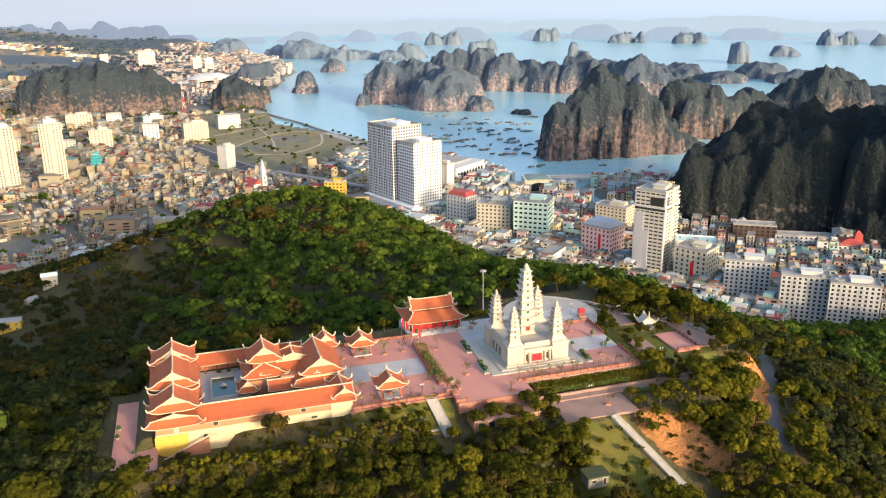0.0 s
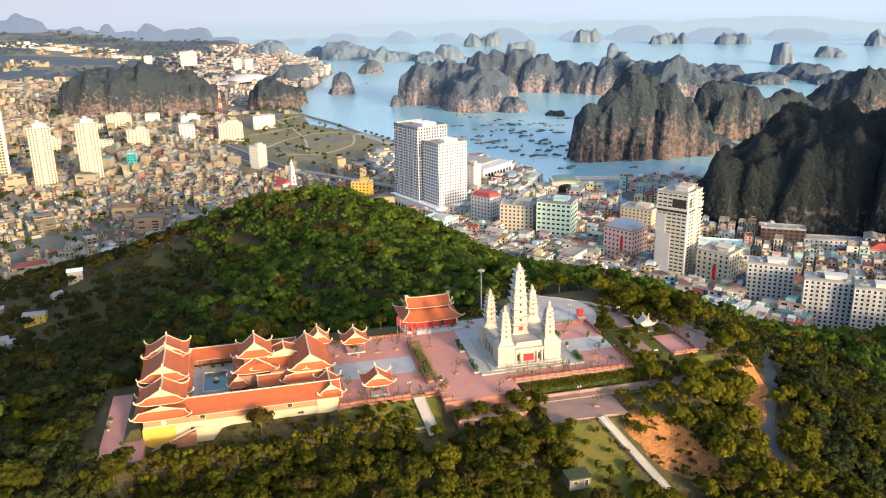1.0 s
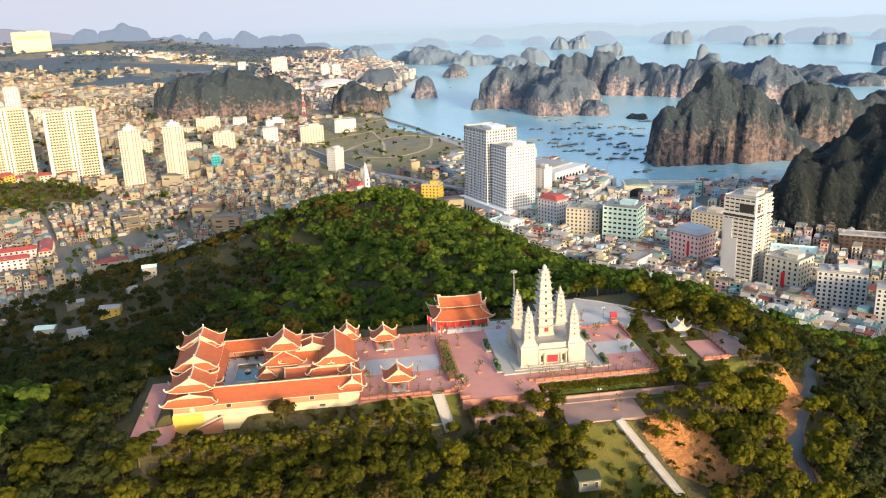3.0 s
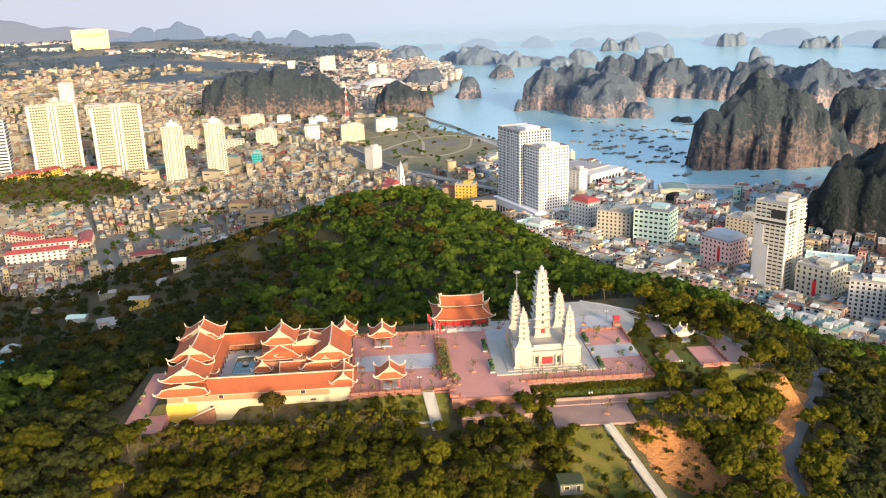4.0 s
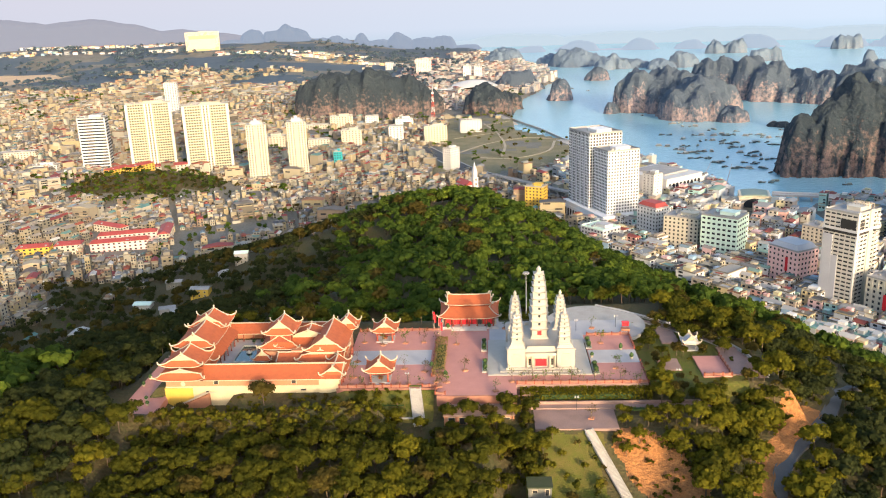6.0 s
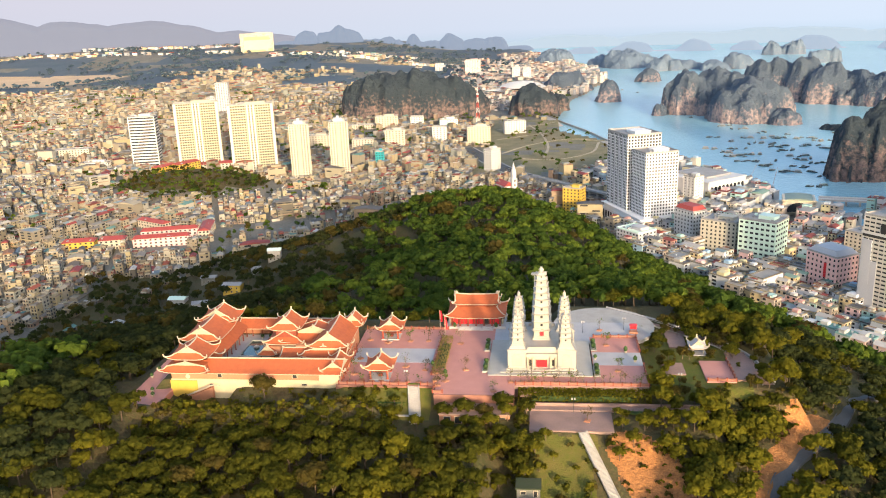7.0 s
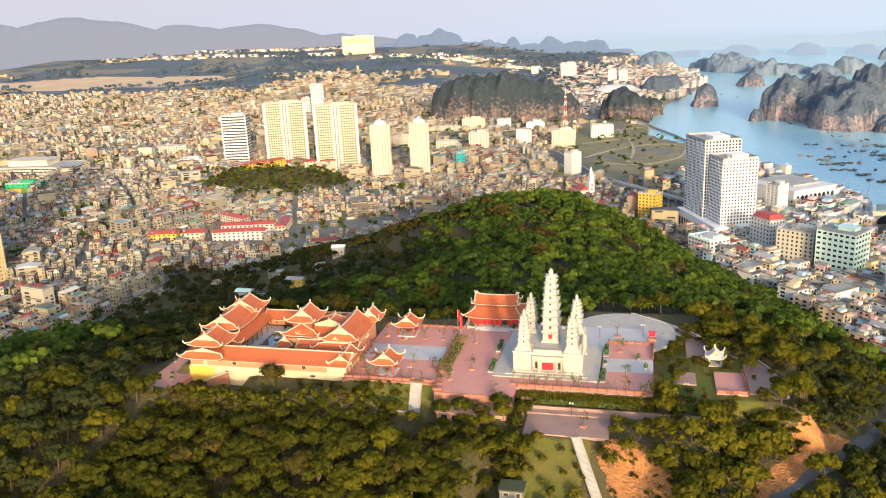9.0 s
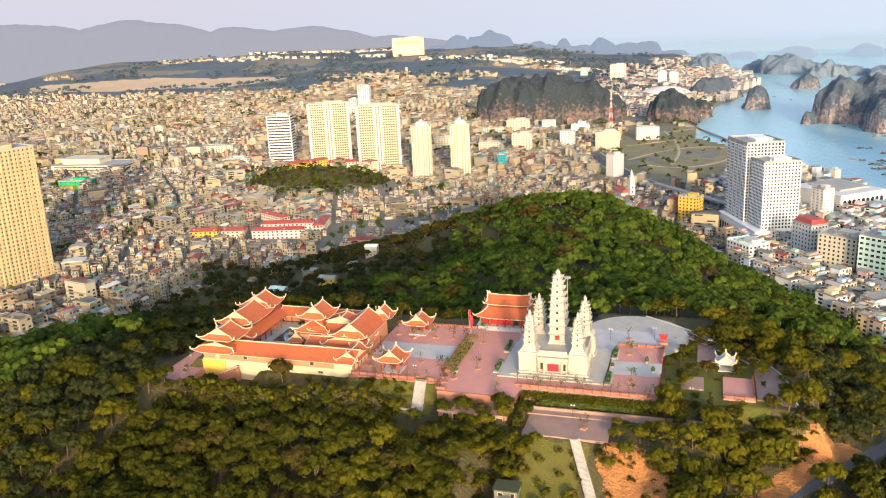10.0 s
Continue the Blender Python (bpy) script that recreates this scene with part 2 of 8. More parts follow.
def sheet(name, xs, ys, height, mats, index=None, smooth_faces=True):
    """A height field over the lines xs, ys as one mesh."""
    X, Y = np.meshgrid(xs, ys)
    Z = height(X, Y)
    nx, ny = len(xs), len(ys)
    k = np.arange(nx * ny).reshape(ny, nx)
    quads = np.stack([k[:-1, :-1], k[:-1, 1:], k[1:, 1:], k[1:, :-1]], -1).reshape(-1, 4)
    me = bpy.data.meshes.new(name)
    me.vertices.add(nx * ny)
    me.vertices.foreach_set("co", np.stack([X, Y, Z], -1).ravel().astype(np.float32))
    me.loops.add(quads.size)
    me.loops.foreach_set("vertex_index", quads.ravel().astype(np.int32))
    me.polygons.add(len(quads))
    me.polygons.foreach_set("loop_start", np.arange(0, quads.size, 4, dtype=np.int32))
    for m in mats:
        me.materials.append(m)
    if index is not None:
        cx, cy = X.ravel()[quads].mean(1), Y.ravel()[quads].mean(1)
        me.polygons.foreach_set("material_index", index(cx, cy).astype(np.int32))
    me.polygons.foreach_set("use_smooth", np.full(len(quads), smooth_faces))
    me.update(calc_edges=True)
    return new(name, me)

# ---- land and sea ----


def land_mask(x, y):
    """Above zero on land: the old town, the promenade, the far peninsula."""
    coast = 1430 - 1.6 * (x - 380)  # promenade line, from the far peninsula to the tower
    town = smooth(250, 760, x)
    edge = coast
    edge = np.where(x > 385, np.minimum(edge, 1425 - (x - 385) * 2.9), edge)
    edge = np.where(x > 500, np.minimum(edge, 1075 - (x - 500) * 1.15), edge)
    edge = np.where(x > 610, 945 - (x - 610) * 0.12, edge)
    edge = np.where(x < 285, 1830 + (285 - x) * 0.0, edge)
    d1 = (edge - y) / 60.0
    # far town on its peninsula, ending in a low spit
    d2 = (np.interp(y, [1700, 1930, 2269, 2577, 2900, 3390, 3760, 4250, 4800], [290, 298, 362, 450, 440, 335, 270, 180, 60]) + 8 * np.sin(y * 0.02) - x) / 40.0
    d2 = np.where(y > 1800, d2, -1)
    d2 = np.maximum(d2, np.minimum(60 - np.maximum(0, y - 2650) * 0.55 - x, y - 1500) / 80.0)
    return np.maximum(d1, d2)


BUMPS = [(215, 262, 75, 63.3), (110, 240, 75, 25.3), (40, 230, 75, 25.3), (300, 270, 75, 13.0), (360, 240, 80, 26.6), (215, 170, 75, 8.2), (110, 150, 80, 27.4), (310, 150, 90, 31.1), (225, 490, 65, 36.7), (180, 620, 70, 53.7), (110, 640, 60, 21.6), (280, 590, 70, 45.9),
         (70, 560, 75, 9.2), (250, 400, 65, 36.3), (130, 430, 70, 45.8), (360, 420, 85, 33.1), (-30, 480, 90, 11.7), (-40, 200, 90, 58.0), (200, 60, 90, 30.9), (60, 60, 90, 33.5), (20, 680, 70, 26.3), (400, 130, 90, 23.9), (220, 720, 60, 29.5), (330, 350, 60, 29.0)]
BUMPS += [(30, 360, 80, 50.2), (430, 300, 80, 24.3), (500, 350, 60, 12.0), (585, 330, 62, 22.0), (680, 300, 80, 26.0)]


def hills(x, y):
    """The temple hill, the wooded ridge behind it and the slopes down to the town."""
    return sum(h * np.exp(-0.5 * ((x - a) ** 2 + (y - b) ** 2) / s ** 2) for a, b, s, h in BUMPS)


def clay_bank(x, y):
    """Below one on the bare clay slope beside the lower stair."""
    u, v = (x - 286) * 0.6 - (y - 208) * 0.8, (x - 286) * 0.8 + (y - 208) * 0.6
    return (u / 17) ** 2 + (v / 8.5) ** 2


BANK_LINE = [(x0 + (x1 - x0) * k / 6, y0 + (y1 - y0) * k / 6) for (x0, y0), (x1, y1) in (((317, 202.5), (324.5, 217.3)), ((324.5, 217.3), (332, 230.2)), ((332, 230.2), (341, 243.2)), ((341, 243.2), (352, 259.2))) for k in range(6)]


def road_bank(x, y):
    """Below one on the clay cutting above the loop road."""
    d = (x - BANK_LINE[0][0]) ** 2 + (y - BANK_LINE[0][1]) ** 2
    for px, py in BANK_LINE[1:]:
        d = np.minimum(d, (x - px) ** 2 + (y - py) ** 2)
    return d / 3.9 ** 2


def ground_height(x, y):
    base = 6 + 10 * smooth(200, -500, x) * smooth(500, 900, y) + 3 * fbm(x / 260, y / 260, 3, 3)
    base = base + 55 * smooth(2300, 3600, y) * smooth(-60, -900, x) + 25 * fbm(x / 500, y / 500, 9, 4) * smooth(2300, 3200, y) * smooth(0, -700, x)
    base = base + 24 * np.exp(-(((x + 240) / 105) ** 2 + ((y - 1088) / 76) ** 2))  # wooded knoll in the town
    base = base - (base - 22) * 0.8 * np.exp(-(((x + 1600) / 700) ** 2 + ((y - 2950) / 330) ** 2))
    h = hills(x, y)
    wild = smooth(14, 40, h)
    z = np.maximum(base, h + wild * 4.0 * fbm(x / 45, y / 45, 5, 4))
    # terraces of the temple
    z = terrace(x, y, z)
    # the slope falls off steeply below the terrace walk
    z = z - 6.5 * smooth(231, 219, y) * smooth(150, 185, y) * smooth(96, 116, x) * smooth(250, 238, x)
    # hollow at the foot of the court stair
    w = smooth(192, 200, x) * smooth(221, 213, x) * smooth(210, 223, y) * smooth(231.5, 230, y)
    z = z * (1 - w) + np.minimum(z, 108.4 - 0.3 * (230 - y)) * w
    # clay cutting on the slope towards the road
    q = np.exp(-(clay_bank(x, y)))
    z = z - 3.0 * q
    return np.where(land_mask(x, y) > 0, z, -6.0) + np.where(land_mask(x, y) > 0, 0, 0)


def terrace(x, y, z):
    """Levels the ground under the temple's paved terraces."""
    def level(x0, x1, y0, y1, h, soft=7.0):
        d = np.maximum(np.maximum(x0 - x, x - x1), np.maximum(y0 - y, y - y1))
        w = smooth(soft, 0.5, d)
        return w, h
    for x0, x1, y0, y1, h, soft in ((96, 124, 236, 290, 112.4, 8), (108, 213, 247.6, 312, 116.0, 2), (213, 294, 238, 312, 116.0, 3), (230, 306, 226, 246, 111.5, 9), (135, 177, 230, 246.4, 109.0 + (np.clip(y, 231, 246) - 231) * 0.35, 1.5), (177, 213, 230, 245.0, 109.0 + (np.clip(y, 231, 244.5) - 231) * 0.5, 1.5), (112.5, 135, 233, 246.2, 109.4, 2.5),
                                    (212.6, 232, 222, 237.4, 109.6, 2.0), (262, 306, 290, 328, 116.0, 10), (290, 336, 252, 300, 114.6, 12)):
        w, h = level(x0, x1, y0, y1, h, soft)
        z = z * (1 - w) + h * w
    # lawn and clay slope falling to the lower stair
    for x0, x1, y0, y1, h, soft in ((240, 294, 180, 221.5, 111.0 - (221.5 - np.clip(y, 176, 222)) * 0.46, 9),):
        w, h = level(x0, x1, y0, y1, h, soft)
        z = z * (1 - w) + h * w
    return z


def terrain_index(x, y):
    h = hills(x, y)
    knoll = np.exp(-(((x + 240) / 105) ** 2 + ((y - 1088) / 76) ** 2))
    inland = smooth(2300, 2700, y)
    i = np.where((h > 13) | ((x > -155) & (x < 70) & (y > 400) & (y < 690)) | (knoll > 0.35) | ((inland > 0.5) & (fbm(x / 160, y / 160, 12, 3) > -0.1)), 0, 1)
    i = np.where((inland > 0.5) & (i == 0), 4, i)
    x, y = x + 3.0 * fbm(x / 7, y / 7, 77, 4), y + 3.4 * fbm(x / 7, y / 7, 78, 4)
    i = np.where((clay_bank(x, y) < 1.25) | (road_bank(x, y) < 1.2), 2, i)
    i = np.where((x > 290) & (x < 326) & (y > 246) & (y < 304), 3, i)
    i = np.where((((x + 1760 + 160 * fbm(x / 300, y / 300, 33, 3)) / 520) ** 2 + ((y - 2830 + 120 * fbm(x / 260, y / 260, 34, 3)) / 250) ** 2 < 1), 5, i)
    i = np.where((x > 150) & (y > 1130 + (x - 150) * 0.4) & (y < 1740) & (fbm(x / 70, y / 70, 91, 3) > -0.35), 6, i)
    i = np.where((x > 176) & (x < 213) & (y > 231) & (y < 245.5), 3, i)
    return np.where((x > 243) & (x < 269) & (y > 191) & (y < 221), 3, i)


near_x = np.concatenate([np.arange(-2600, -400, 40.0), np.arange(-400, 20, 15.0), np.arange(20, 228, 3.25), np.arange(228, 266, 1.5), np.arange(266, 358, 0.7), np.arange(358, 420, 3.0), np.arange(420, 900, 15.0), np.arange(900, 1800, 100.0)])
near_y = np.concatenate([np.arange(-700, 80, 40.0), np.arange(80, 165, 3.4), np.arange(165, 192, 1.5), np.arange(192, 264, 0.7), np.arange(264, 275, 1.4), np.arange(275, 340, 2.6), np.arange(340, 760, 8.0), np.arange(760, 2100, 20.0), np.arange(2100, 3200, 30.0), np.arange(3200, 4800, 60.0)])
ground = sheet("ground", near_x, near_y, ground_height, [M_GROUND, M_CITY, M_CLAY, M_GRASS, M_FARLAND_HAZE, M_SAND, M_FIELD], terrain_index)
tagged(ground, "brown earth and scrub of the hills and the town's ground", "ground", kind="structure")

M_SEA = mat("sea water", (0.25, 0.46, 0.54), 0.2, (0.28, 0.5, 0.58), 0.03, 0.9, 0.2, 0.15, spec=0.5)
sea = Shape()
R_SEA = 4850
ring = [(R_SEA * math.cos(6.28319 * k / 96) + 215, R_SEA * math.sin(6.28319 * k / 96), 0.0) for k in range(96)]
sea.add(ring, [tuple(range(96))])
tagged(part("water", sea, M_SEA), "calm pale blue-green bay water", "water", kind="structure")

# bright hazy sky low over the horizon
hz_m = bpy.data.materials.new("low hazy sky")
hz_m.use_nodes = True
hn, hl = hz_m.node_tree.nodes, hz_m.node_tree.links
hn.remove(hn["Principled BSDF"])
em = hn.new("ShaderNodeEmission")
hg = hn.new("ShaderNodeNewGeometry")
hs = hn.new("ShaderNodeSeparateXYZ")
hm = hn.new("ShaderNodeMapRange")
hm.inputs["From Max"].default_value = 420.0
hc = hn.new("ShaderNodeValToRGB")
hc.color_ramp.elements[0].color = (0.46, 0.55, 0.63, 1)
hc.color_ramp.elements[1].color = (0.62, 0.62, 0.69, 1)
mid_el = hc.color_ramp.elements.new(0.22)
mid_el.color = (0.57, 0.61, 0.69, 1)
hl.new(hg.outputs["Position"], hs.inputs[0])
hl.new(hs.outputs["Z"], hm.inputs["Value"])
hl.new(hm.outputs[0], hc.inputs[0])
hx_m = hn.new("ShaderNodeMapRange")
hx_m.inputs["From Min"].default_value, hx_m.inputs["From Max"].default_value = -2500.0, 2500.0
hl.new(hs.outputs["X"], hx_m.inputs["Value"])
hue = hn.new("ShaderNodeMixRGB")
hue.inputs[1].default_value, hue.inputs[2].default_value = (0.98, 0.95, 0.98, 1), (1.06, 1.17, 1.24, 1)
hl.new(hx_m.outputs[0], hue.inputs[0])
tone = hn.new("ShaderNodeMixRGB")
tone.blend_type = "MULTIPLY"
tone.inputs[0].default_value = 1.0
hl.new(hc.outputs[0], tone.inputs[1])
hl.new(hue.outputs[0], tone.inputs[2])
hl.new(tone.outputs[0], em.inputs[0])
em.inputs[1].default_value = 0.355
hl.new(em.outputs[0], hn["Material Output"].inputs[0])
wallv = [(215 + 4840 * math.sin(radians(a)), 4840 * math.cos(radians(a)), z) for z in (-5, 200, 800) for a in range(-88, 89, 4)]
lowsky = Shape().add(wallv, [(r * 45 + k, r * 45 + k + 1, (r + 1) * 45 + k + 1, (r + 1) * 45 + k) for r in range(2) for k in range(44)])
tagged(part("backdrop_sky", lowsky, hz_m), "bright pale blue haze low over the horizon", "sky", kind="structure")

# ---- temple ----
Z0 = 116.5  # paved terrace


def roof(parent, cx, cy, a, b, ze, zr, gx=0.62, gy=0.62, lift=1.0, along="y", mid=0.42, label="terracotta tiled hip-and-gable roof with upturned corners", tile=None):
    """A hip-and-gable roof with curved eaves, its ridge along y (gables to the front) or x."""
    swap = along == "x"
    if swap:
        a, b = b, a
    zm = ze + (zr - ze) * mid

    def at(x, y, z):
        return (cx + y, cy + x, z) if swap else (cx + x, cy + y, z)
    s = Shape()
    trim = Shape()
    outer = [(-a, -b), (a, -b), (a, b), (-a, b)]
    inner = [(-a * gx, -b * gy), (a * gx, -b * gy), (a * gx, b * gy), (-a * gx, b * gy)]
    n, m = 12, 4
    for i in range(4):
        (px, py), (qx, qy), (ix, iy), (jx, jy) = outer[i], outer[(i + 1) % 4], inner[i], inner[(i + 1) % 4]
        vs = []
        for v in range(m + 1):
            t = v / m
            for u in range(n + 1):
                w = u / n
                e = abs(2 * w - 1) ** 5 * (1 - t) ** 2
                x, y = px + (qx - px) * w, py + (qy - py) * w
                x, y = x * (1 + 0.05 * e), y * (1 + 0.05 * e)
                k, l = ix + (jx - ix) * w, iy + (jy - iy) * w
                vs.append(at(x + (k - x) * t, y + (l - y) * t, ze + (zm - ze) * t ** 1.35 + lift * e))
        fs = [(v * (n + 1) + u, v * (n + 1) + u + 1, (v + 1) * (n + 1) + u + 1, (v + 1) * (n + 1) + u) for v in range(m) for u in range(n)]
        s.add(vs, [f[::-1] for f in fs] if swap else fs, 0)
        edge = vs[: n + 1]
        s.add(edge + [(x, y, z - 0.28) for x, y, z in edge], [(u, u + 1, n + 2 + u, n + 1 + u) for u in range(n)], 1)
        hip = [Vector(vs[v * (n + 1)]) for v in range(m + 1)]
        tip = hip[0] + (hip[0] - hip[1]) * 0.22 + Vector((0, 0, 0.45))
        curl = tip + (hip[0] - hip[1]) * 0.02 + Vector((0, 0, 0.55))
        trim.tube([curl, tip] + hip, 0.26, 5)
    s.add([at(x * 0.97, y * 0.97, ze - 0.2) for x, y in outer], [(0, 1, 2, 3)], 2)
    yy = b * gy + 0.35
    ridge = []
    for side in (-1, 1):
        vs = []
        for v in range(m + 1):
            t = v / m
            for u in range(9):
                w = u / 8 * 2 - 1
                z = zm - 0.1 + (zr - zm) * t ** 1.2 + 0.55 * abs(w) ** 4 * t
                vs.append(at(side * (a * gx + 0.3) * (1 - t), yy * w, z))
        s.add(vs, [(v * 9 + u, v * 9 + u + 1, (v + 1) * 9 + u + 1, (v + 1) * 9 + u) for v in range(m) for u in range(8)], 0)
        for u in (0, 8):
            trim.tube([vs[v * 9 + u] for v in range(m + 1)], 0.24, 5)
        ridge = vs[m * 9:]
    for end in (-1, 1):
        y = end * (b * gy - 0.1)
        s.add([at(-a * gx, y, zm), at(a * gx, y, zm), at(0, y, zr - 0.15)], [(0, 1, 2)], 3)
    r0, r1 = Vector(ridge[0]), Vector(ridge[-1])
    d = (r1 - r0).normalized()
    trim.tube([r0 - d * 0.35 + Vector((0, 0, 1.0)), r0 - d * 0.2 + Vector((0, 0, 0.4))] + ridge + [r1 + d * 0.2 + Vector((0, 0, 0.4)), r1 + d * 0.35 + Vector((0, 0, 1.0))], 0.3, 5)
    ob = part("roof", s, [tile or M_TILE, M_TRIM, M_TIMBER, M_CREAM], parent, label)
    part("ridge_trim", trim, M_TRIM, ob, "cream stucco ridges with curled tips")
    return ob


def gable_wing(parent, x0, x1, y0, y1, ze, zr, hip_end=False):
    """A long plain roof with its ridge along x."""
    s, t = Shape(), Shape()
    ym = (y0 + y1) / 2
    n = max(4, int((x1 - x0) / 5))
    for y, side in ((y0, 1), (y1, -1)):
        vs = []
        for v in range(4):
            q = v / 3
            vs += [(x0 + (x1 - x0) * u / n, y + (ym - y) * q, ze + (zr - ze) * q ** 1.2) for u in range(n + 1)]
        fs = [(v * (n + 1) + u, v * (n + 1) + u + 1, (v + 1) * (n + 1) + u + 1, (v + 1) * (n + 1) + u) for v in range(3) for u in range(n)]
        s.add(vs, fs if side > 0 else [f[::-1] for f in fs])
        s.add([(x0, y, ze), (x1, y, ze), (x1, y, ze - 0.25), (x0, y, ze - 0.25)], [(0, 1, 2, 3)], 1)
    for x in (x0, x1):
        s.add([(x, y0, ze), (x, y1, ze), (x, ym, zr)], [(0, 1, 2)], 2)
        t.tube([(x, y0 - 0.3, ze + 0.35), (x, y0 * 0.6 + ym * 0.4, ze + (zr - ze) * 0.35), (x, ym, zr + 0.1), (x, y1 * 0.6 + ym * 0.4, ze + (zr - ze) * 0.35), (x, y1 + 0.3, ze + 0.35)], 0.22)
    s.add([(x0, y0, ze - 0.2), (x1, y0, ze - 0.2), (x1, y1, ze - 0.2), (x0, y1, ze - 0.2)], [(3, 2, 1, 0)], 3)
    t.tube([(x0 - 0.3, ym, zr + 0.5), (x0 + 0.4, ym, zr + 0.15), (x1 - 0.4, ym, zr + 0.15), (x1 + 0.3, ym, zr + 0.5)], 0.28)
    ob = part("roof", s, [M_TILE, M_TRIM, M_CREAM, M_TIMBER], parent, "long terracotta tiled roof")
    part("ridge_trim", t, M_TRIM, ob, "cream stucco ridge")


def columns(parent, pts, z, h, r=0.28, material=None, label="red timber column"):
    s = Shape().lathe(0, 0, [(r * 1.5, 0), (r * 1.5, 0.3), (r, 0.35), (r, h - 0.3), (r * 1.4, h)], 8)
    me = s.mesh("column", material or M_TIMBER, True)
    for x, y in pts:
        ob = new("column", me)
        ob.parent = parent
        ob.location = (x, y, z)


def opening(parent, name, x, y, z, w, h, facing=-1, material=None, frame_mat=None, axis="x"):
    """A framed door or window set into a wall that faces along -y (axis x) or sideways (axis y)."""
    s = Shape()
    d = 0.16
    if axis == "x":
        s.box(x, y, z, w, d, h, 0, 0)
        for q in (-1, 1):
            s.box(x + q * (w / 2 + 0.09), y, z - 0.05, 0.18, d + 0.16, h + 0.2, 0, 1)
        s.box(x, y, z + h, w + 0.36, d + 0.16, 0.18, 0, 1)
    else:
        s.box(x, y, z, d, w, h, 0, 0)
        for q in (-1, 1):
            s.box(x, y + q * (w / 2 + 0.09), z - 0.05, d + 0.16, 0.18, h + 0.2, 0, 1)
        s.box(x, y, z + h, d + 0.16, w + 0.36, 0.18, 0, 1)
    return part(name, s, [material or M_DARK, frame_mat or M_TRIM], parent)


# monastery with two courts
monastery = thing("monastery", 145, 270, Z0, "walled monastery with terracotta curved roofs round a pond court", "temple building")
monastery.matrix_basis = Matrix.Identity(4)


def wall_box(parent, x0, x1, y0, y1, z0, z1, m, name="wall", label=""):
    s = Shape().box((x0 + x1) / 2, (y0 + y1) / 2, z0, x1 - x0, y1 - y0, z1 - z0)
    return part(name, s, m, parent, label)


# long front wing, over a cream plinth that steps down the slope
wall_box(monastery, 112.0, 176.5, 246.8, 256.5, 117.2, 120.6, M_REDBRICK, label="salmon brick upper wall")
wall_box(monastery, 111.8, 176.7, 246.5, 256.7, 107.0, 117.2, M_CREAM, "plinth", "pale cream rendered plinth")
wall_box(monastery, 111.5, 122.0, 246.2, 246.5, 107.5, 116.6, M_YELLOW, "yellow_panel", "bright yellow painted wall panel")
gable_wing(monastery, 122, 178, 245.0, 259.0, 120.3, 123.4)
for x in (131.0, 160.0):
    opening(monastery, "window", x, 246.7, 118.0, 1.6, 1.7)
opening(monastery, "door", 172.0, 246.4, 113.2, 1.8, 2.6)
opening(monastery, "door", 127.5, 246.4, 113.4, 1.2, 2.0)
opening(monastery, "vent_window", 163.5, 246.4, 115.2, 2.0, 0.7)
wheel = Shape().lathe(0, 0, [(0.9, 0), (0.9, 0.15), (0.62, 0.15), (0.62, 0.05), (0.15, 0.05), (0.15, 0.2)], 18)
w_ob = part("round_emblem", wheel, M_TRIM, monastery, "round cream plaster wheel ornament")
w_ob.matrix_basis = pose(118.5, 246.65, 118.2, 90)
# stair down along the plinth
st = Shape()
for i in range(16):
    st.box(128 - i * 0.95, 245.3, 106.5, 1.0, 1.6, 8.0 - i * 0.4)
tagged(part("outside_stair", st, M_REDBRICK, monastery, "brick-red outside stair along the plinth"), kind="stuff")
rail = Shape()
rail.tube([(128.6, 244.3, 115.8), (113.2, 244.3, 109.2)], 0.3, 4)
rail.tube([(128.6, 244.4, 115.6), (131.5, 244.4, 115.6)], 0.18, 4)
part("stair_parapet", rail, M_TRIM, monastery, "white sloping stair parapet")

# left hall: three stepped roofs, gables to the front
wall_box(monastery, 112.2, 123.2, 249.5, 293.0, 112.0, 121.8, M_REDBRICK, label="salmon brick hall wall")
roof(monastery, 118.2, 252.6, 9.2, 8.4, 120.6, 123.8, 0.8, 0.7, 1.3, mid=0.6)
wall_box(monastery, 112.6, 122.2, 249.8, 262, 121.6, 125.4, M_TIMBER, "upper_storey", "red timber upper storey with a window band")
for i in range(7):
    opening(monastery, "window", 113.9 + i * 1.15, 249.7, 123.3, 0.75, 1.0, frame_mat=M_REDBRICK)
roof(monastery, 118.5, 253.6, 7.9, 6.6, 124.8, 129.0, 0.62, 0.7, 1.3)
wall_box(monastery, 112.0, 122.8, 264, 284, 121.6, 127.2, M_TIMBER, "upper_storey")
roof(monastery, 118.4, 270.6, 8.0, 9.6, 126.4, 131.0, 0.62, 0.78, 1.3)
roof(monastery, 118.3, 284.4, 7.8, 6.6, 127.6, 132.0, 0.62, 0.64, 1.3)
wall_box(monastery, 112.4, 122.8, 281.5, 293, 121.6, 128.2, M_TIMBER, "upper_storey")
part("side_aisle_roof", Shape().add([(123.0, 258, 123.2), (127.2, 258, 120.6), (127.2, 291, 120.6), (123.0, 291, 123.2), (123, 258, 122.9), (127.2, 258, 120.3), (127.2, 291, 120.3), (123, 291, 122.9)],
     [(0, 1, 2, 3), (7, 6, 5, 4), (1, 5, 6, 2), (0, 4, 5, 1), (3, 2, 6, 7)]), M_TILE, monastery, "terracotta lean-to roof over the gallery")
columns(monastery, [(126.6, 262 + i * 4.6) for i in range(7)], Z0, 3.9, 0.22)

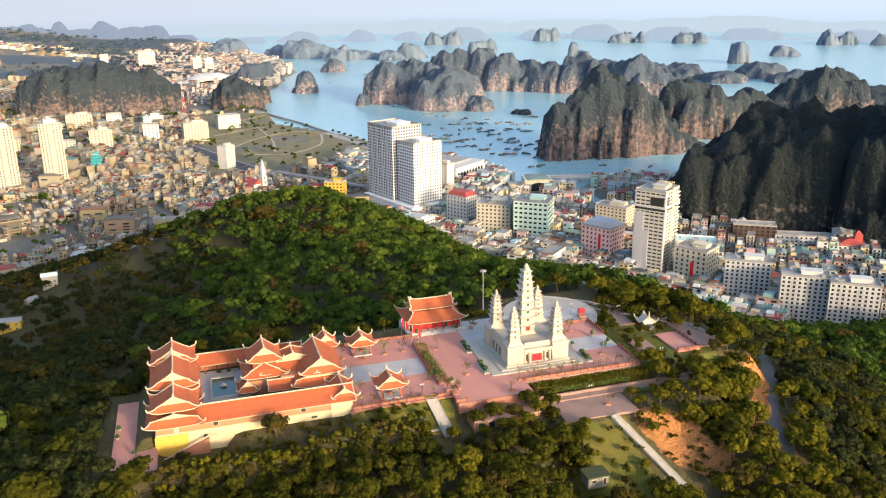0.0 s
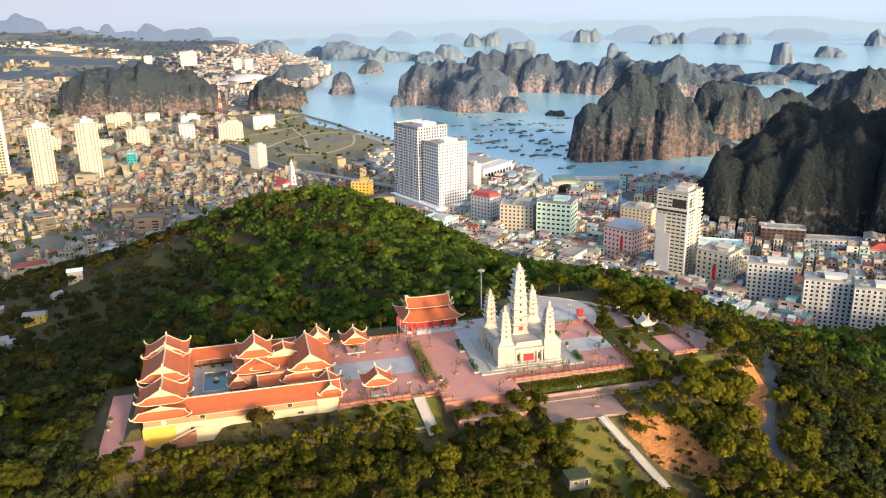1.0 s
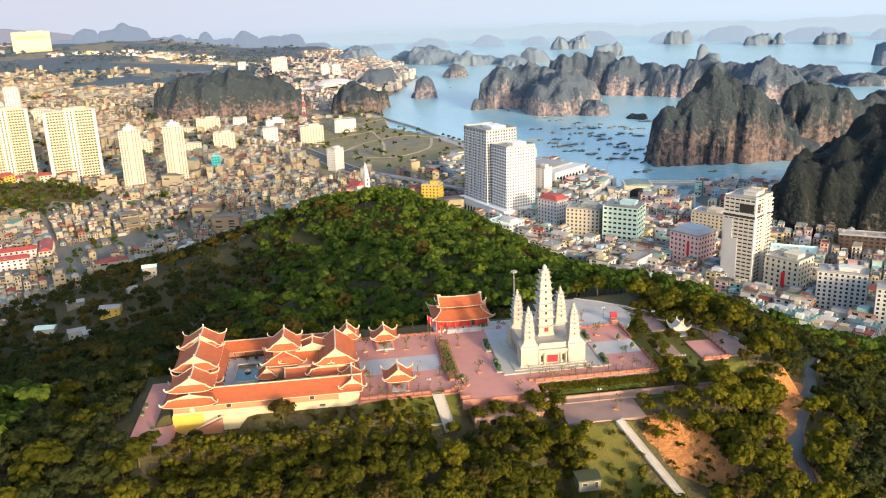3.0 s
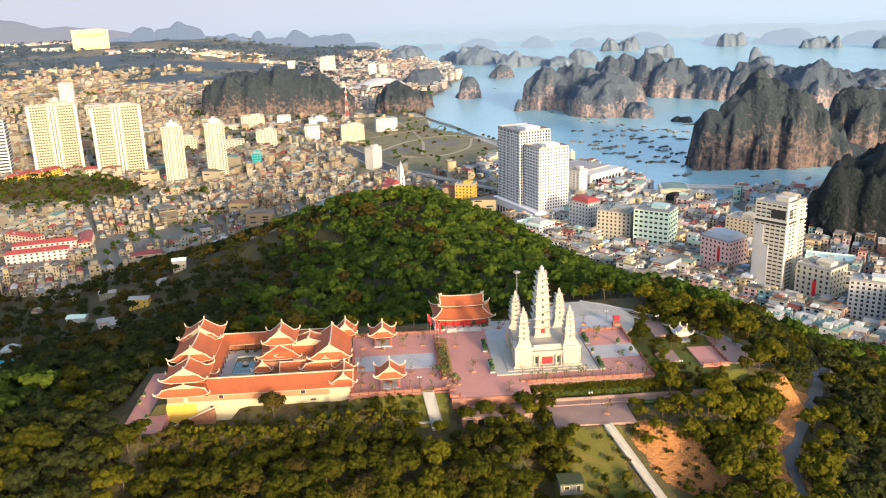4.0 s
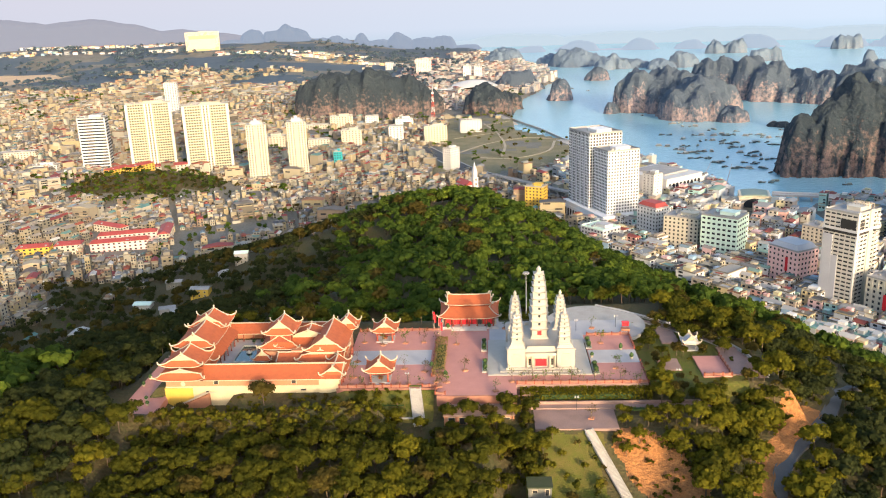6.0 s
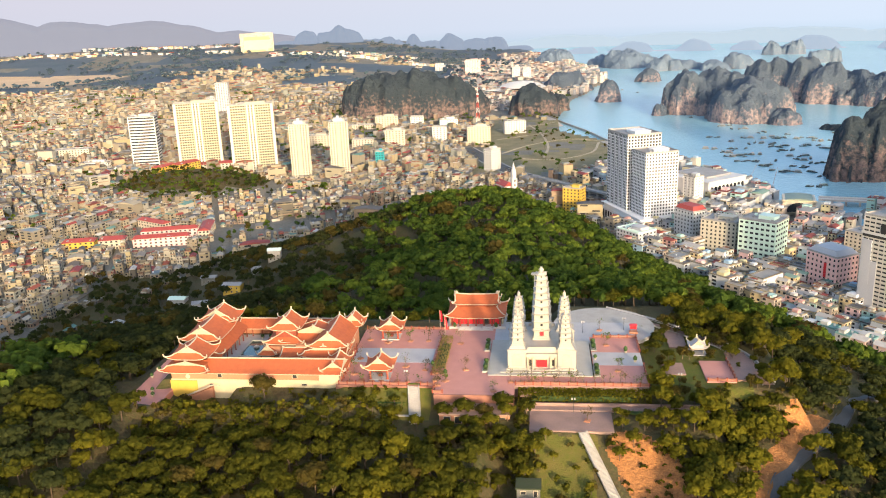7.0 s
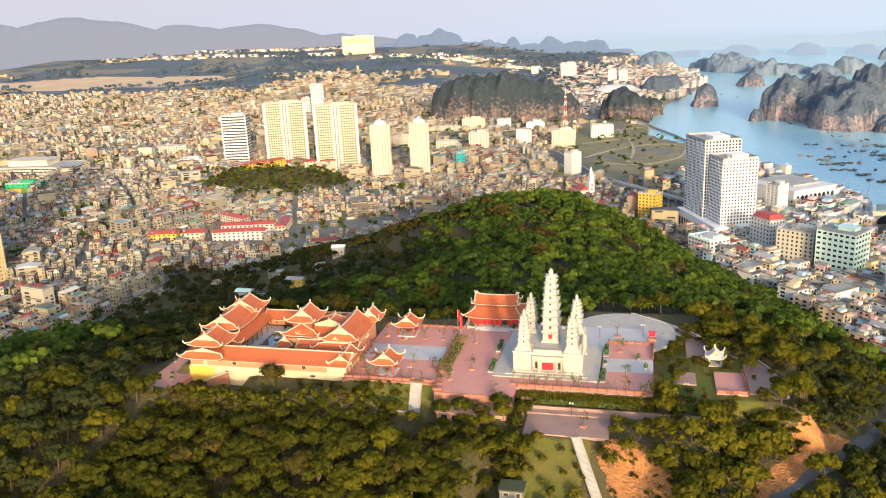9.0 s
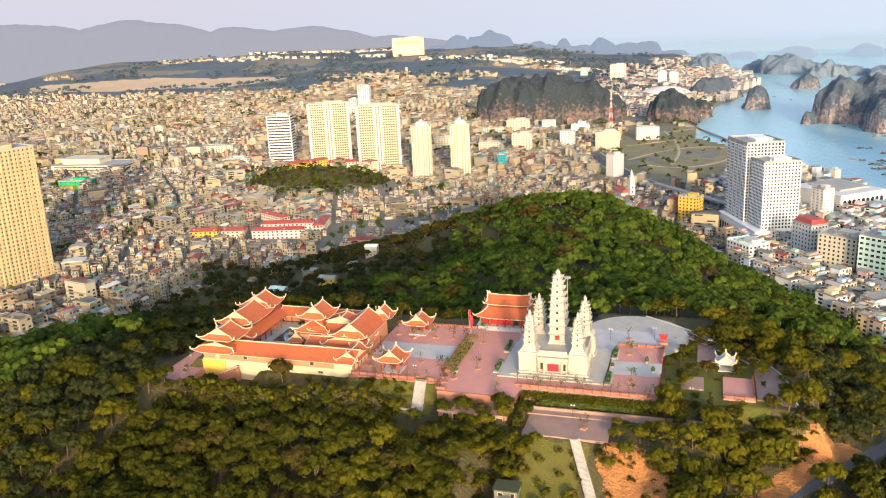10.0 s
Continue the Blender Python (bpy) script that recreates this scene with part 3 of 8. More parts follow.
# back wing and gallery
wall_box(monastery, 123, 166, 294.5, 298.5, 113, 120.6, M_REDBRICK, label="salmon brick back wall")
gable_wing(monastery, 123, 166, 289.4, 299.6, 120.2, 123.0)
columns(monastery, [(129 + i * 4.2, 290.4) for i in range(8)], Z0, 3.6, 0.22)

# pond court
court = Shape().box(133, 275, 112.0, 22, 34, 4.5)
part("court_floor", court, M_GREYPAVE, monastery, "grey paved court floor")
kerb = Shape()
for x, y, sx, sy in ((135.0, 268.0, 9.2, 0.7), (135.0, 284.4, 9.2, 0.7), (130.5, 276.2, 0.7, 16.4), (139.5, 276.2, 0.7, 16.4)):
    kerb.box(x, y, Z0, sx, sy, 0.8)
part("pond_kerb", kerb, M_MARBLE, monastery, "pale stone pond kerb")
part("pond_water", Shape().box(135, 276.2, Z0, 8.4, 15.8, 0.35), M_WATERPOND, monastery, "dark green pond water")
part("lotus_bowl", Shape().lathe(135, 277, [(0.5, Z0 + 0.2), (0.6, Z0 + 0.6), (1.3, Z0 + 0.8), (1.2, Z0 + 1.0), (0.4, Z0 + 1.1), (0.3, Z0 + 1.6)], 14), M_MARBLE, monastery, "white stone fountain bowl", True)

# bell tower in the middle, stacked roofs
wall_box(monastery, 143.2, 155.0, 268.5, 285.0, 112, 121.2, M_REDBRICK, label="salmon brick tower wall")
roof(monastery, 149.6, 275.0, 8.0, 6.8, 122.2, 126.6, 0.6, 0.55, 1.2)
wall_box(monastery, 145.8, 154.0, 271.2, 280.2, 121, 128.2, M_TIMBER, "upper_storey", "red timber bell storey")
roof(monastery, 150.0, 275.6, 6.2, 6.6, 127.8, 132.3, 0.6, 0.66, 1.2)
roof(monastery, 143.2, 269.8, 3.8, 4.4, 118.6, 121.8, 0.6, 0.6, 0.9)
columns(monastery, [(140.5, 266.4), (146, 266.4), (140.5, 272.8)], Z0, 2.2, 0.22)
# lower skirt roofs of the middle hall and the hall's ridge
roof(monastery, 160.5, 277.5, 12.0, 8.2, 122.6, 127.4, 0.86, 0.4, 0.5, along="y", label="broad terracotta hall roof")
wall_box(monastery, 155, 176, 266.5, 286.5, 112, 122.6, M_REDBRICK, label="salmon brick hall wall")
gable_wing(monastery, 150, 176, 261.5, 270.5, 119.8, 121.9)
# right hall
wall_box(monastery, 162.5, 175.5, 264.5, 287, 120, 124.6, M_TIMBER, "upper_storey", "red timber upper storey")
roof(monastery, 169.2, 273.4, 7.8, 12.0, 123.8, 128.8, 0.6, 0.82, 1.3)
roof(monastery, 167.4, 266.4, 9.0, 6.6, 120.4, 124.0, 0.82, 0.6, 1.2, mid=0.55)
roof(monastery, 174.2, 286.5, 4.6, 4.6, 124.6, 128.6, 0.6, 0.6, 1.1)
roof(monastery, 174.6, 253.4, 4.6, 7.0, 120.6, 123.6, 0.6, 0.8, 1.0)
wall_box(monastery, 169.4, 176.9, 246.2, 262, 113, 120.7, M_CREAM, "wall", "cream end wall")
columns(monastery, [(177.6, 247 + i * 3.4) for i in range(9)], Z0, 4.0, 0.24)


def pavilion(x, y, w, h, label):
    """An open four-post pavilion on a low stone base."""
    t = thing("pavilion", x, y, Z0, label, "pavilion", group="garden pavilions")
    part("base", Shape().box(0, 0, 0, w * 1.0, w * 1.0, 0.55).box(0, -w * 0.62, 0, 2.4, 0.8, 0.28), M_GREYPAVE, t, "grey stone base")
    columns(t, [(sx * w * 0.42, sy * w * 0.42) for sx in (-1, 1) for sy in (-1, 1)], 0.5, h * 0.46, 0.36, M_REDPOST)
    beam = Shape()
    for q in (-1, 1):
        beam.box(0, q * w * 0.42, h * 0.44, w * 0.95, 0.3, 0.5)
        beam.box(q * w * 0.42, 0, h * 0.44, 0.3, w * 0.95, 0.5)
    part("beam", beam, M_REDPOST, t, "red timber beams")
    part("bench", Shape().box(0, w * 0.36, 0.55, w * 0.7, 0.5, 0.5).box(0, -0.2, 0.55, 1.4, 1.4, 0.8), M_TIMBER, t)
    roof(t, 0, 0, w * 0.72, w * 0.66, h * 0.5, h * 0.86, 0.52, 0.62, 1.3, mid=0.45)
    return t


pavilion(189.0, 290.5, 7.4, 9.6, "red-posted pavilion with a terracotta curved roof by the back balustrade")
pavilion(191.4, 252.2, 7.6, 9.8, "red-posted pavilion with a terracotta curved roof above the stair")

# worship hall with a double roof
hall = thing("worship_hall", 223.5, 309.5, Z0, "red timber worship hall with a double terracotta roof and grey steps", "temple hall")
part("base", Shape().box(0, -1.2, -3.5, 25, 16.5, 4.5), M_GREYPAVE, hall, "grey stone base")
part("wall", Shape().box(0, -0.9, 1.0, 21.0, 11.0, 3.9), M_TIMBER, hall, "red timber panel wall")
for i in range(9):
    opening(hall, "door_panel", -8.8 + i * 2.2, -6.45, 1.1, 1.7, 2.7, material=M_DARK if i in (6,) else M_REDDOOR, frame_mat=M_TIMBER)
columns(hall, [(-10.2 + i * 3.4, -8.3) for i in range(7)], 1.0, 3.6, 0.3)
steps = Shape()
for k in range(4):
    steps.box(0, -9.7 - k * 0.45, -0.1, 14 - 0.0 * k, 0.5, 1.0 - k * 0.25)
part("steps", steps, M_GREYPAVE, hall, "grey stone steps")
for x in (-7.2, -2.4, 2.4, 7.2):
    part("stair_wall", Shape().box(x, -10.4, -0.1, 0.5, 2.2, 1.1), M_GREYPAVE, hall)
roof(hall, 0, 0.2, 12.6, 9.2, 4.6, 8.2, 0.36, 0.68, 1.3, along="x", mid=0.9, label="lower terracotta roof")
part("clerestory", Shape().box(0, 0.6, 6.6, 17.2, 6.2, 2.4), M_TIMBER, hall, "red timber clerestory")
roof(hall, 0, 0.6, 9.8, 4.4, 8.9, 12.2, 0.5, 0.92, 0.6, along="x", mid=0.4, label="upper terracotta roof")
for x in (-8.8, 8.8):
    part("finial", Shape().lathe(x, 0.6, [(0.3, 12.1), (0.5, 12.6), (0.7, 13.0), (0.5, 13.4), (0.2, 13.7)], 8), M_TRIM, hall, "cream ridge finial", True)
for q in (-1, 1):
    part("end_wall", Shape().box(q * 11.2, -0.9, 0.9, 0.5, 11.4, 3.6), M_TRIM, hall)

# ---- white pagoda with five towers ----
pagoda = thing("pagoda", 251.2, 270.8, Z0, "white marble pagoda with one tall and four small tiered towers", "pagoda")
part("plinth", Shape().box(-0.6, -0.2, -2.0, 38.5, 33.0, 2.45).box(-0.4, 0, 0.4, 30, 29.5, 0.4), M_MARBLE, pagoda, "white marble plinth")
Hp = 8.6
body = Shape()
body.box(0, 0, 0.7, 23.4, 23.6, Hp - 0.9)
body.box(0, 0, 0.71, 24.4, 24.2, 0.9)
body.box(0, 0, Hp - 0.5, 24.0, 24.0, 0.48)
part("podium", body, M_MARBLE, pagoda, "white marble podium")
for sx in (-1, 1):
    for sy in (-1, 1):
        part("corner_pier", Shape().box(sx * 9.2, sy * 9.7, 0.7, 6.6, 6.8, Hp - 0.5).box(sx * 9.2, sy * 9.7, Hp - 0.1, 7.2, 7.4, 0.5).box(sx * 9.2, sy * 9.7, 0.6, 7.6, 7.6, 1.0).box(sx * 9.0, sy * 9.5, Hp + 0.4, 6.4, 6.4, 1.1, 0, 0, 0.74), M_MARBLE, pagoda, "white marble corner pier")
        for k, (px, py, ax) in enumerate(((sx * 9.2, sy * 13.12, "x"), (sx * 12.52, sy * 9.7, "y"))):
            pn = Shape()
            if ax == "x":
                pn.box(px, py, 2.4, 3.8, 0.24, 4.0).box(px, py, 6.4, 2.6, 0.24, 0.7)
            else:
                pn.box(px, py, 2.4, 0.24, 3.8, 4.0).box(px, py, 6.4, 0.24, 2.6, 0.7)
            part("wall_panel", pn, M_TRIM, pagoda, "raised pale stone panel")
for sy in (-1,):
    part("porch", Shape().box(0, sy * 12.6, 0.7, 11.4, 1.8, 0.5).box(0, sy * 12.4, 6.0, 11.4, 1.4, 1.0).box(0, sy * 12.4, 7.0, 11.4, 1.8, 0.3), M_MARBLE, pagoda, "white marble porch")
    columns(pagoda, [(x, sy * 12.7) for x in (-5.2, -3.2, 3.2, 5.2)], 1.1, 5.1, 0.3, M_TRIM)
    opening(pagoda, "door", 0, sy * 11.85, 1.2, 4.2, 3.3, material=M_REDDOOR)
    for x in (-4.2, 4.2):
        opening(pagoda, "window", x, sy * 11.85, 2.0, 0.9, 2.6)
for y in (-3.5, 0.0, 3.5):
    opening(pagoda, "window", -11.9, y, 2.0, 1.2, 3.2, axis="y")
    opening(pagoda, "window", 11.9, y, 2.0, 1.2, 3.2, axis="y")
for q in (-1, 1):
    part("parapet", Shape().box(0, q * 12.0, Hp, 10.4, 0.3, 1.0), M_MARBLE, pagoda, "white marble parapet")
    part("parapet", Shape().box(q * 11.6, 0, Hp, 0.3, 11.0, 1.0), M_MARBLE, pagoda, "white marble parapet")


def tower(cx, cy, z, w, top, tiers, name):
    """A tiered square tower: each tier a body with small arched windows and a flared, corner-lifted roof."""
    holder = part(name, Shape().box(cx, cy, z - 0.2, w * 1.15, w * 1.15, 1.0).box(cx, cy, z + 0.8, w * 1.02, w * 1.02, 0.6), M_MARBLE, pagoda, "white tiered marble tower")
    total, zz = top - z - 3.4, z + 1.4
    hs = [1.0 - 0.45 * i / tiers for i in range(tiers)]
    k = total / sum(hs)
    for i in range(tiers):
        h = hs[i] * k
        wi = w * (1 - 0.55 * (i / tiers) ** 1.5)
        wn_ = w * (1 - 0.55 * ((i + 1) / tiers) ** 1.5)
        s = Shape()
        s.box(cx, cy, zz, wi * 0.96, wi * 0.96, h * 0.72)
        e = wi * 0.63
        zb, zt = zz + h * 0.62, zz + h
        # flared roof with lifted corners
        low, up = [], []
        for a_, b_ in ((-1, -1), (0, -1), (1, -1), (1, 0), (1, 1), (0, 1), (-1, 1), (-1, 0)):
            corner = abs(a_ * b_)
            low.append((cx + a_ * e * (1 + 0.06 * corner), cy + b_ * e * (1 + 0.06 * corner), zb + 0.3 * h * corner + 0.05))
            up.append((cx + a_ * wn_ * 0.47, cy + b_ * wn_ * 0.47, zt + 0.02))
        mid_ = [((x + u * 1.25) / 2.25, (y + v * 1.25) / 2.25, (p + q) / 2 - 0.1 * h) for (x, y, p), (u, v, q) in zip(low, up)]
        und = [(cx + (x - cx) * 0.72, cy + (y - cy) * 0.72, zb - 0.06 * h) for x, y, p in low]
        vs = und + low + mid_ + up
        fs = [(r * 8 + j, r * 8 + (j + 1) % 8, (r + 1) * 8 + (j + 1) % 8, (r + 1) * 8 + j) for r in range(3) for j in range(8)]
        fs += [tuple(range(24, 32)), tuple(range(8))[::-1]]
        s.add(vs, fs)
        t_ob = part("tier", s, M_MARBLE, holder)
        if h > 1.1:
            ww = max(0.4, wi * 0.15)
            for a_, b_ in ((0, -1), (-1, 0), (1, 0)):
                wx, wy = cx + a_ * wi * 0.48, cy + b_ * wi * 0.48
                part("window", Shape().box(wx, wy, zz + h * 0.2, ww if b_ else 0.1, ww if a_ else 0.1, h * 0.3), M_GLASS, holder)
        zz += h
    sp = Shape().lathe(cx, cy, [(w * 0.17, zz), (w * 0.2, zz + 0.3), (w * 0.12, zz + 0.6), (w * 0.17, zz + 1.0), (w * 0.15, zz + 1.5), (w * 0.06, zz + 2.1), (w * 0.08, zz + 2.4), (0.05, top)], 10)
    part("spire", sp, M_MARBLE, holder, "white lotus-bud spire", True)


tower(0, 0.4, Hp, 5.9, 36.6, 9, "central_tower")
for sx in (-1, 1):
    for sy in (-1, 1):
        tower(sx * 8.8, sy * 9.3, Hp + 1.3, 4.0, 23.8, 6, "corner_tower")
opening(pagoda, "arched_door", 0, -2.6, Hp + 1.6, 1.6, 2.6, material=M_REDDOOR)

# ---- terraces, paths, stairs (setting) ----


def slab(name, x0, x1, y0, y1, z, m, label, cat="paving", depth=0.5):
    s = Shape().box((x0 + x1) / 2, (y0 + y1) / 2, z - depth, x1 - x0, y1 - y0, depth)
    return tagged(part(name, s, m), label, cat, kind="structure")


slab("pavement_plaza", 213.0, 241.5, 238.5, 254.4, Z0, M_PAVE, "pink granite paving of the temple plaza", depth=3)
slab("pavement_inner", 213.0, 232, 254.4, 304, Z0 + 0.001, M_PAVE, "pink granite paving before the worship hall", depth=3)
slab("pavement_court", 176.5, 213.0, 245.0, 299.5, Z0 - 0.004, M_PAVE, "pink paving of the garden court", depth=3)
slab("pavement_strip", 177.5, 209.0, 265.0, 278.6, Z0 + 0.03, M_GREYPAVE, "pale grey stone strip across the court", depth=0.2)
slab("pavement_front", 241.5, 289, 246.6, 254.4, Z0 - 0.01, M_PAVE, "pink paving before the pagoda", depth=3)
slab("pavement_east", 270.4, 289, 254.4, 292, Z0 - 0.012, M_PAVE, "pink paving beside the pagoda", depth=3)
slab("pavement_strip", 270.6, 289, 264.5, 276.5, Z0 + 0.03, M_GREYPAVE, "pale grey stone strip beside the pagoda", depth=0.2)
slab("pavement_back", 232, 289, 288, 308, Z0 - 0.02, M_GREYPAVE, "grey paving behind the pagoda", depth=2)
disc = Shape().lathe(277, 305, [(21, Z0 - 1.5), (21, Z0 - 0.03)], 40)
tagged(part("pavement_round", disc, M_CONC), "pale concrete round terrace behind the pagoda", "paving", kind="structure")
slab("pavement_terrace", 98, 112, 233, 282, 113.0, M_PAVE, "pink paved side terrace of the monastery", depth=6)
slab("pavement_lower", 215.5, 240.5, 229.5, 238.0, 113.4, M_DULLPAVE, "pink landing below the plaza", depth=0.5)
slab("pavement_path", 246, 309, 236.5, 239.4, 112.1, M_DULLPAVE, "long brown paved kerb path below the hedge", depth=1)
slab("pavement_court_low", 247, 275, 222.5, 236.4, 111.7, M_DULLPAVE, "dull pink lower court", depth=1)
slab("pavement_small_square", 296.2, 304, 260.5, 270.5, 115.2, M_DULLPAVE, "small dull pink square by the shrubs", depth=2)
slab("pavement_square", 310.5, 320.8, 254.5, 272.5, 115.2, M_PAVE, "pink square beside the garden", depth=2)
slab("pavement_walk", 112, 205, 233.2, 234.8, 110.5, M_CONC, "narrow concrete walk below the monastery", depth=1)
for nm, x0, x1, y0, y1, z, h in (("wall_plaza_front", 213, 241.5, 238.0, 238.5, 112.5, 4.0), ("wall_hedge_front", 243, 308, 239.4, 240.0, 111, 2.2), ("wall_hedge_back", 241.5, 289, 246.2, 246.6, 112, 4.4), ("wall_court_front", 176, 213, 244.5, 245.0, 110, 6.5)):
    tagged(part(nm, Shape().box((x0 + x1) / 2, (y0 + y1) / 2, z, x1 - x0, y1 - y0, h), M_DULLPAVE if "hedge" in nm else M_OLDBRICK), "low retaining wall of the terrace", "wall", kind="structure")


def stair(name, x0, y0, z0, x1, y1, z1, w, m, label):
    """A straight flight with side kerbs between two landings."""
    n = max(6, int(abs(z1 - z0) / 0.18))
    d = Vector((x1 - x0, y1 - y0, 0))
    turn = math.atan2(d.y, d.x)
    s = Shape()
    for i in range(n):
        q = (i + 0.5) / n
        s.box(x0 + d.x * q, y0 + d.y * q, z0 + (z1 - z0) * (i + 1) / n - 1.6, d.length / n * 1.02, w, 1.6, turn)
    nx, ny = -d.y / d.length, d.x / d.length
    for q in (-1, 1):
        s.tube([(x0 + nx * w * 0.54 * q, y0 + ny * w * 0.54 * q, z0 + 0.25), (x1 + nx * w * 0.54 * q, y1 + ny * w * 0.54 * q, z1 + 0.25)], 0.22, 4)
    return tagged(part(name, s, m), label, "stairs", kind="structure")


stair("stairs_court", 207.2, 230.6, 109.2, 204.8, 244.8, Z0, 3.6, M_CONC, "pale grey stone stair up to the court")
stair("stairs_lower", 279.0, 186.0, 95.0, 264.6, 221.5, 112.0, 2.7, M_CONC, "pale stone stair down the wooded slope")

# ---- limestone islands ----


def karst_material(name, rock, rock2, green, green2, veg=0.55):
    """Limestone on steep faces, scrub on ledges and tops, told apart by the lie of the surface."""
    m = mat(name, rock, 0.95, rock2, 0.35, 1.0, 1.0, 0.22)
    n, l = m.node_tree.nodes, m.node_tree.links
    geo = n.new("ShaderNodeNewGeometry")
    sep = n.new("ShaderNodeSeparateXYZ")
    l.new(geo.outputs["Normal"], sep.inputs[0])
    nz = n.new("ShaderNodeTexNoise")
    nz.inputs["Scale"].default_value, nz.inputs["Detail"].default_value = 0.14, 8.0
    l.new(geo.outputs["Position"], nz.inputs["Vector"])
    add = n.new("ShaderNodeMath")
    add.operation = "MULTIPLY_ADD"
    add.inputs[1].default_value = 1.4
    l.new(nz.outputs["Fac"], add.inputs[0])
    l.new(sep.outputs["Z"], add.inputs[2])
    # the lower cliffs, cut by the sea, stay bare
    pos = n.new("ShaderNodeSeparateXYZ")
    l.new(geo.outputs["Position"], pos.inputs[0])
    up = n.new("ShaderNodeMath")
    up.operation = "MULTIPLY_ADD"
    up.inputs[1].default_value = 0.0045
    l.new(pos.outputs["Z"], up.inputs[0])
    l.new(add.outputs[0], up.inputs[2])
    mr = n.new("ShaderNodeMapRange")
    mr.inputs["From Min"].default_value, mr.inputs["From Max"].default_value = veg + 0.42, veg + 0.8
    l.new(up.outputs[0], mr.inputs["Value"])
    leaf = n.new("ShaderNodeMixRGB")
    leaf.inputs[1].default_value, leaf.inputs[2].default_value = (*green, 1), (*green2, 1)
    fine = n.new("ShaderNodeTexNoise")
    fine.inputs["Scale"].default_value, fine.inputs["Detail"].default_value = 0.25, 5.0
    l.new(geo.outputs["Position"], fine.inputs["Vector"])
    l.new(fine.outputs["Fac"], leaf.inputs[0])
    mix = n.new("ShaderNodeMixRGB")
    b = n["Principled BSDF"]
    src = b.inputs["Base Color"].links[0].from_socket
    l.new(mr.outputs[0], mix.inputs[0])
    l.new(src, mix.inputs[1])
    l.new(leaf.outputs[0], mix.inputs[2])
    l.new(mix.outputs[0], b.inputs["Base Color"])
    return m


M_KARST = karst_material("karst near", (0.2, 0.132, 0.112), (0.115, 0.09, 0.088), (0.03, 0.041, 0.05), (0.025, 0.035, 0.045), 0.36)
# farther karst: two paler, bluer copies with haze painted into rock and scrub
M_KARST_HAZE = karst_material("karst with haze tint", (0.33, 0.24, 0.22), (0.21, 0.18, 0.19), (0.074, 0.096, 0.126), (0.06, 0.08, 0.108), 0.4)
M_KARST_FARHAZE = karst_material("karst beyond the bay with haze tint", (0.17, 0.185, 0.22), (0.15, 0.17, 0.21), (0.125, 0.165, 0.22), (0.11, 0.15, 0.2), 0.3)
# near-black greens: the headland's shaded flank is put into the whole colour
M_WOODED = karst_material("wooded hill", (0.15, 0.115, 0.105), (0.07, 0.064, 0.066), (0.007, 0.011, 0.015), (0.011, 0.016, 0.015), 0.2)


def karst(name, lobes, material, label, step=6.0, foot=-2.0, rough=0.95, category="island", cut=1.0, seed=1):
    """A steep-sided limestone island as a folded height field over its lobes (x, y, radius, height)."""
    x0 = min(x - r * 2.0 for x, y, r, h in lobes)
    x1 = max(x + r * 2.0 for x, y, r, h in lobes)
    y0 = min(y - r * 2.0 for x, y, r, h in lobes)
    y1 = max(y + r * 2.0 for x, y, r, h in lobes)
    xs, ys = np.arange(x0, x1 + step, step), np.arange(y0, y1 + step, step)
    X, Y = np.meshgrid(xs, ys)
    rr = np.mean([r for _, _, r, _ in lobes])
    dx = rr * 0.55 * fbm(X / (rr * 0.65), Y / (rr * 0.65), seed, 4)
    dy = rr * 0.55 * fbm(X / (rr * 0.65) + 9, Y / (rr * 0.65), seed + 5, 4)
    acc, k_ = 0.0, 7.0
    for x, y, r, h in lobes:
        d = np.sqrt(((X + dx - x) / (r * 1.42)) ** 2 + ((Y + dy - y) / (r * 1.34)) ** 2)
        q = np.clip(1 - d ** 2.6, 0, 1)
        acc = acc + np.exp((h - foot) * (0.66 * q ** 0.34 + 0.34 * q ** 1.3) / k_) - 1
    Z = k_ * np.log1p(acc)
    Z = Z * (1 + 0.24 * rough * fbm(X / 30, Y / 34, seed + 2, 4)) + foot
    top = np.clip((Z - foot) / 40, 0, 1)
    Z = Z + rough * top * (6.5 * fbm(X / 14, Y / 15, seed + 4, 4) + 1.5 * fbm(X / 5, Y / 5, seed + 3, 2))
    Z = np.where(acc > 0.02, np.maximum(Z, foot), foot)
    keep = Z > foot + 0.01
    ny, nx = X.shape
    k = np.arange(nx * ny).reshape(ny, nx)
    jx = step * 0.3 * fbm(X / 7.3, Y / 5.1, seed + 7, 2)
    jy = step * 0.3 * fbm(X / 5.7, Y / 6.9, seed + 8, 2)
    quads = np.stack([k[:-1, :-1], k[:-1, 1:], k[1:, 1:], k[1:, :-1]], -1)
    use = keep[:-1, :-1] | keep[:-1, 1:] | keep[1:, 1:] | keep[1:, :-1]
    quads = quads[use]
    ids, inv = np.unique(quads, return_inverse=True)
    co = np.stack([(X + jx).ravel(), (Y + jy).ravel(), Z.ravel()], -1)[ids]
    me = bpy.data.meshes.new(name)
    me.from_pydata(co.tolist(), [], inv.reshape(-1, 4).tolist())
    me.materials.append(material)
    me.polygons.foreach_set("use_smooth", [True] * len(me.polygons))
    me.update()
    return tagged(new(name, me), label, category)


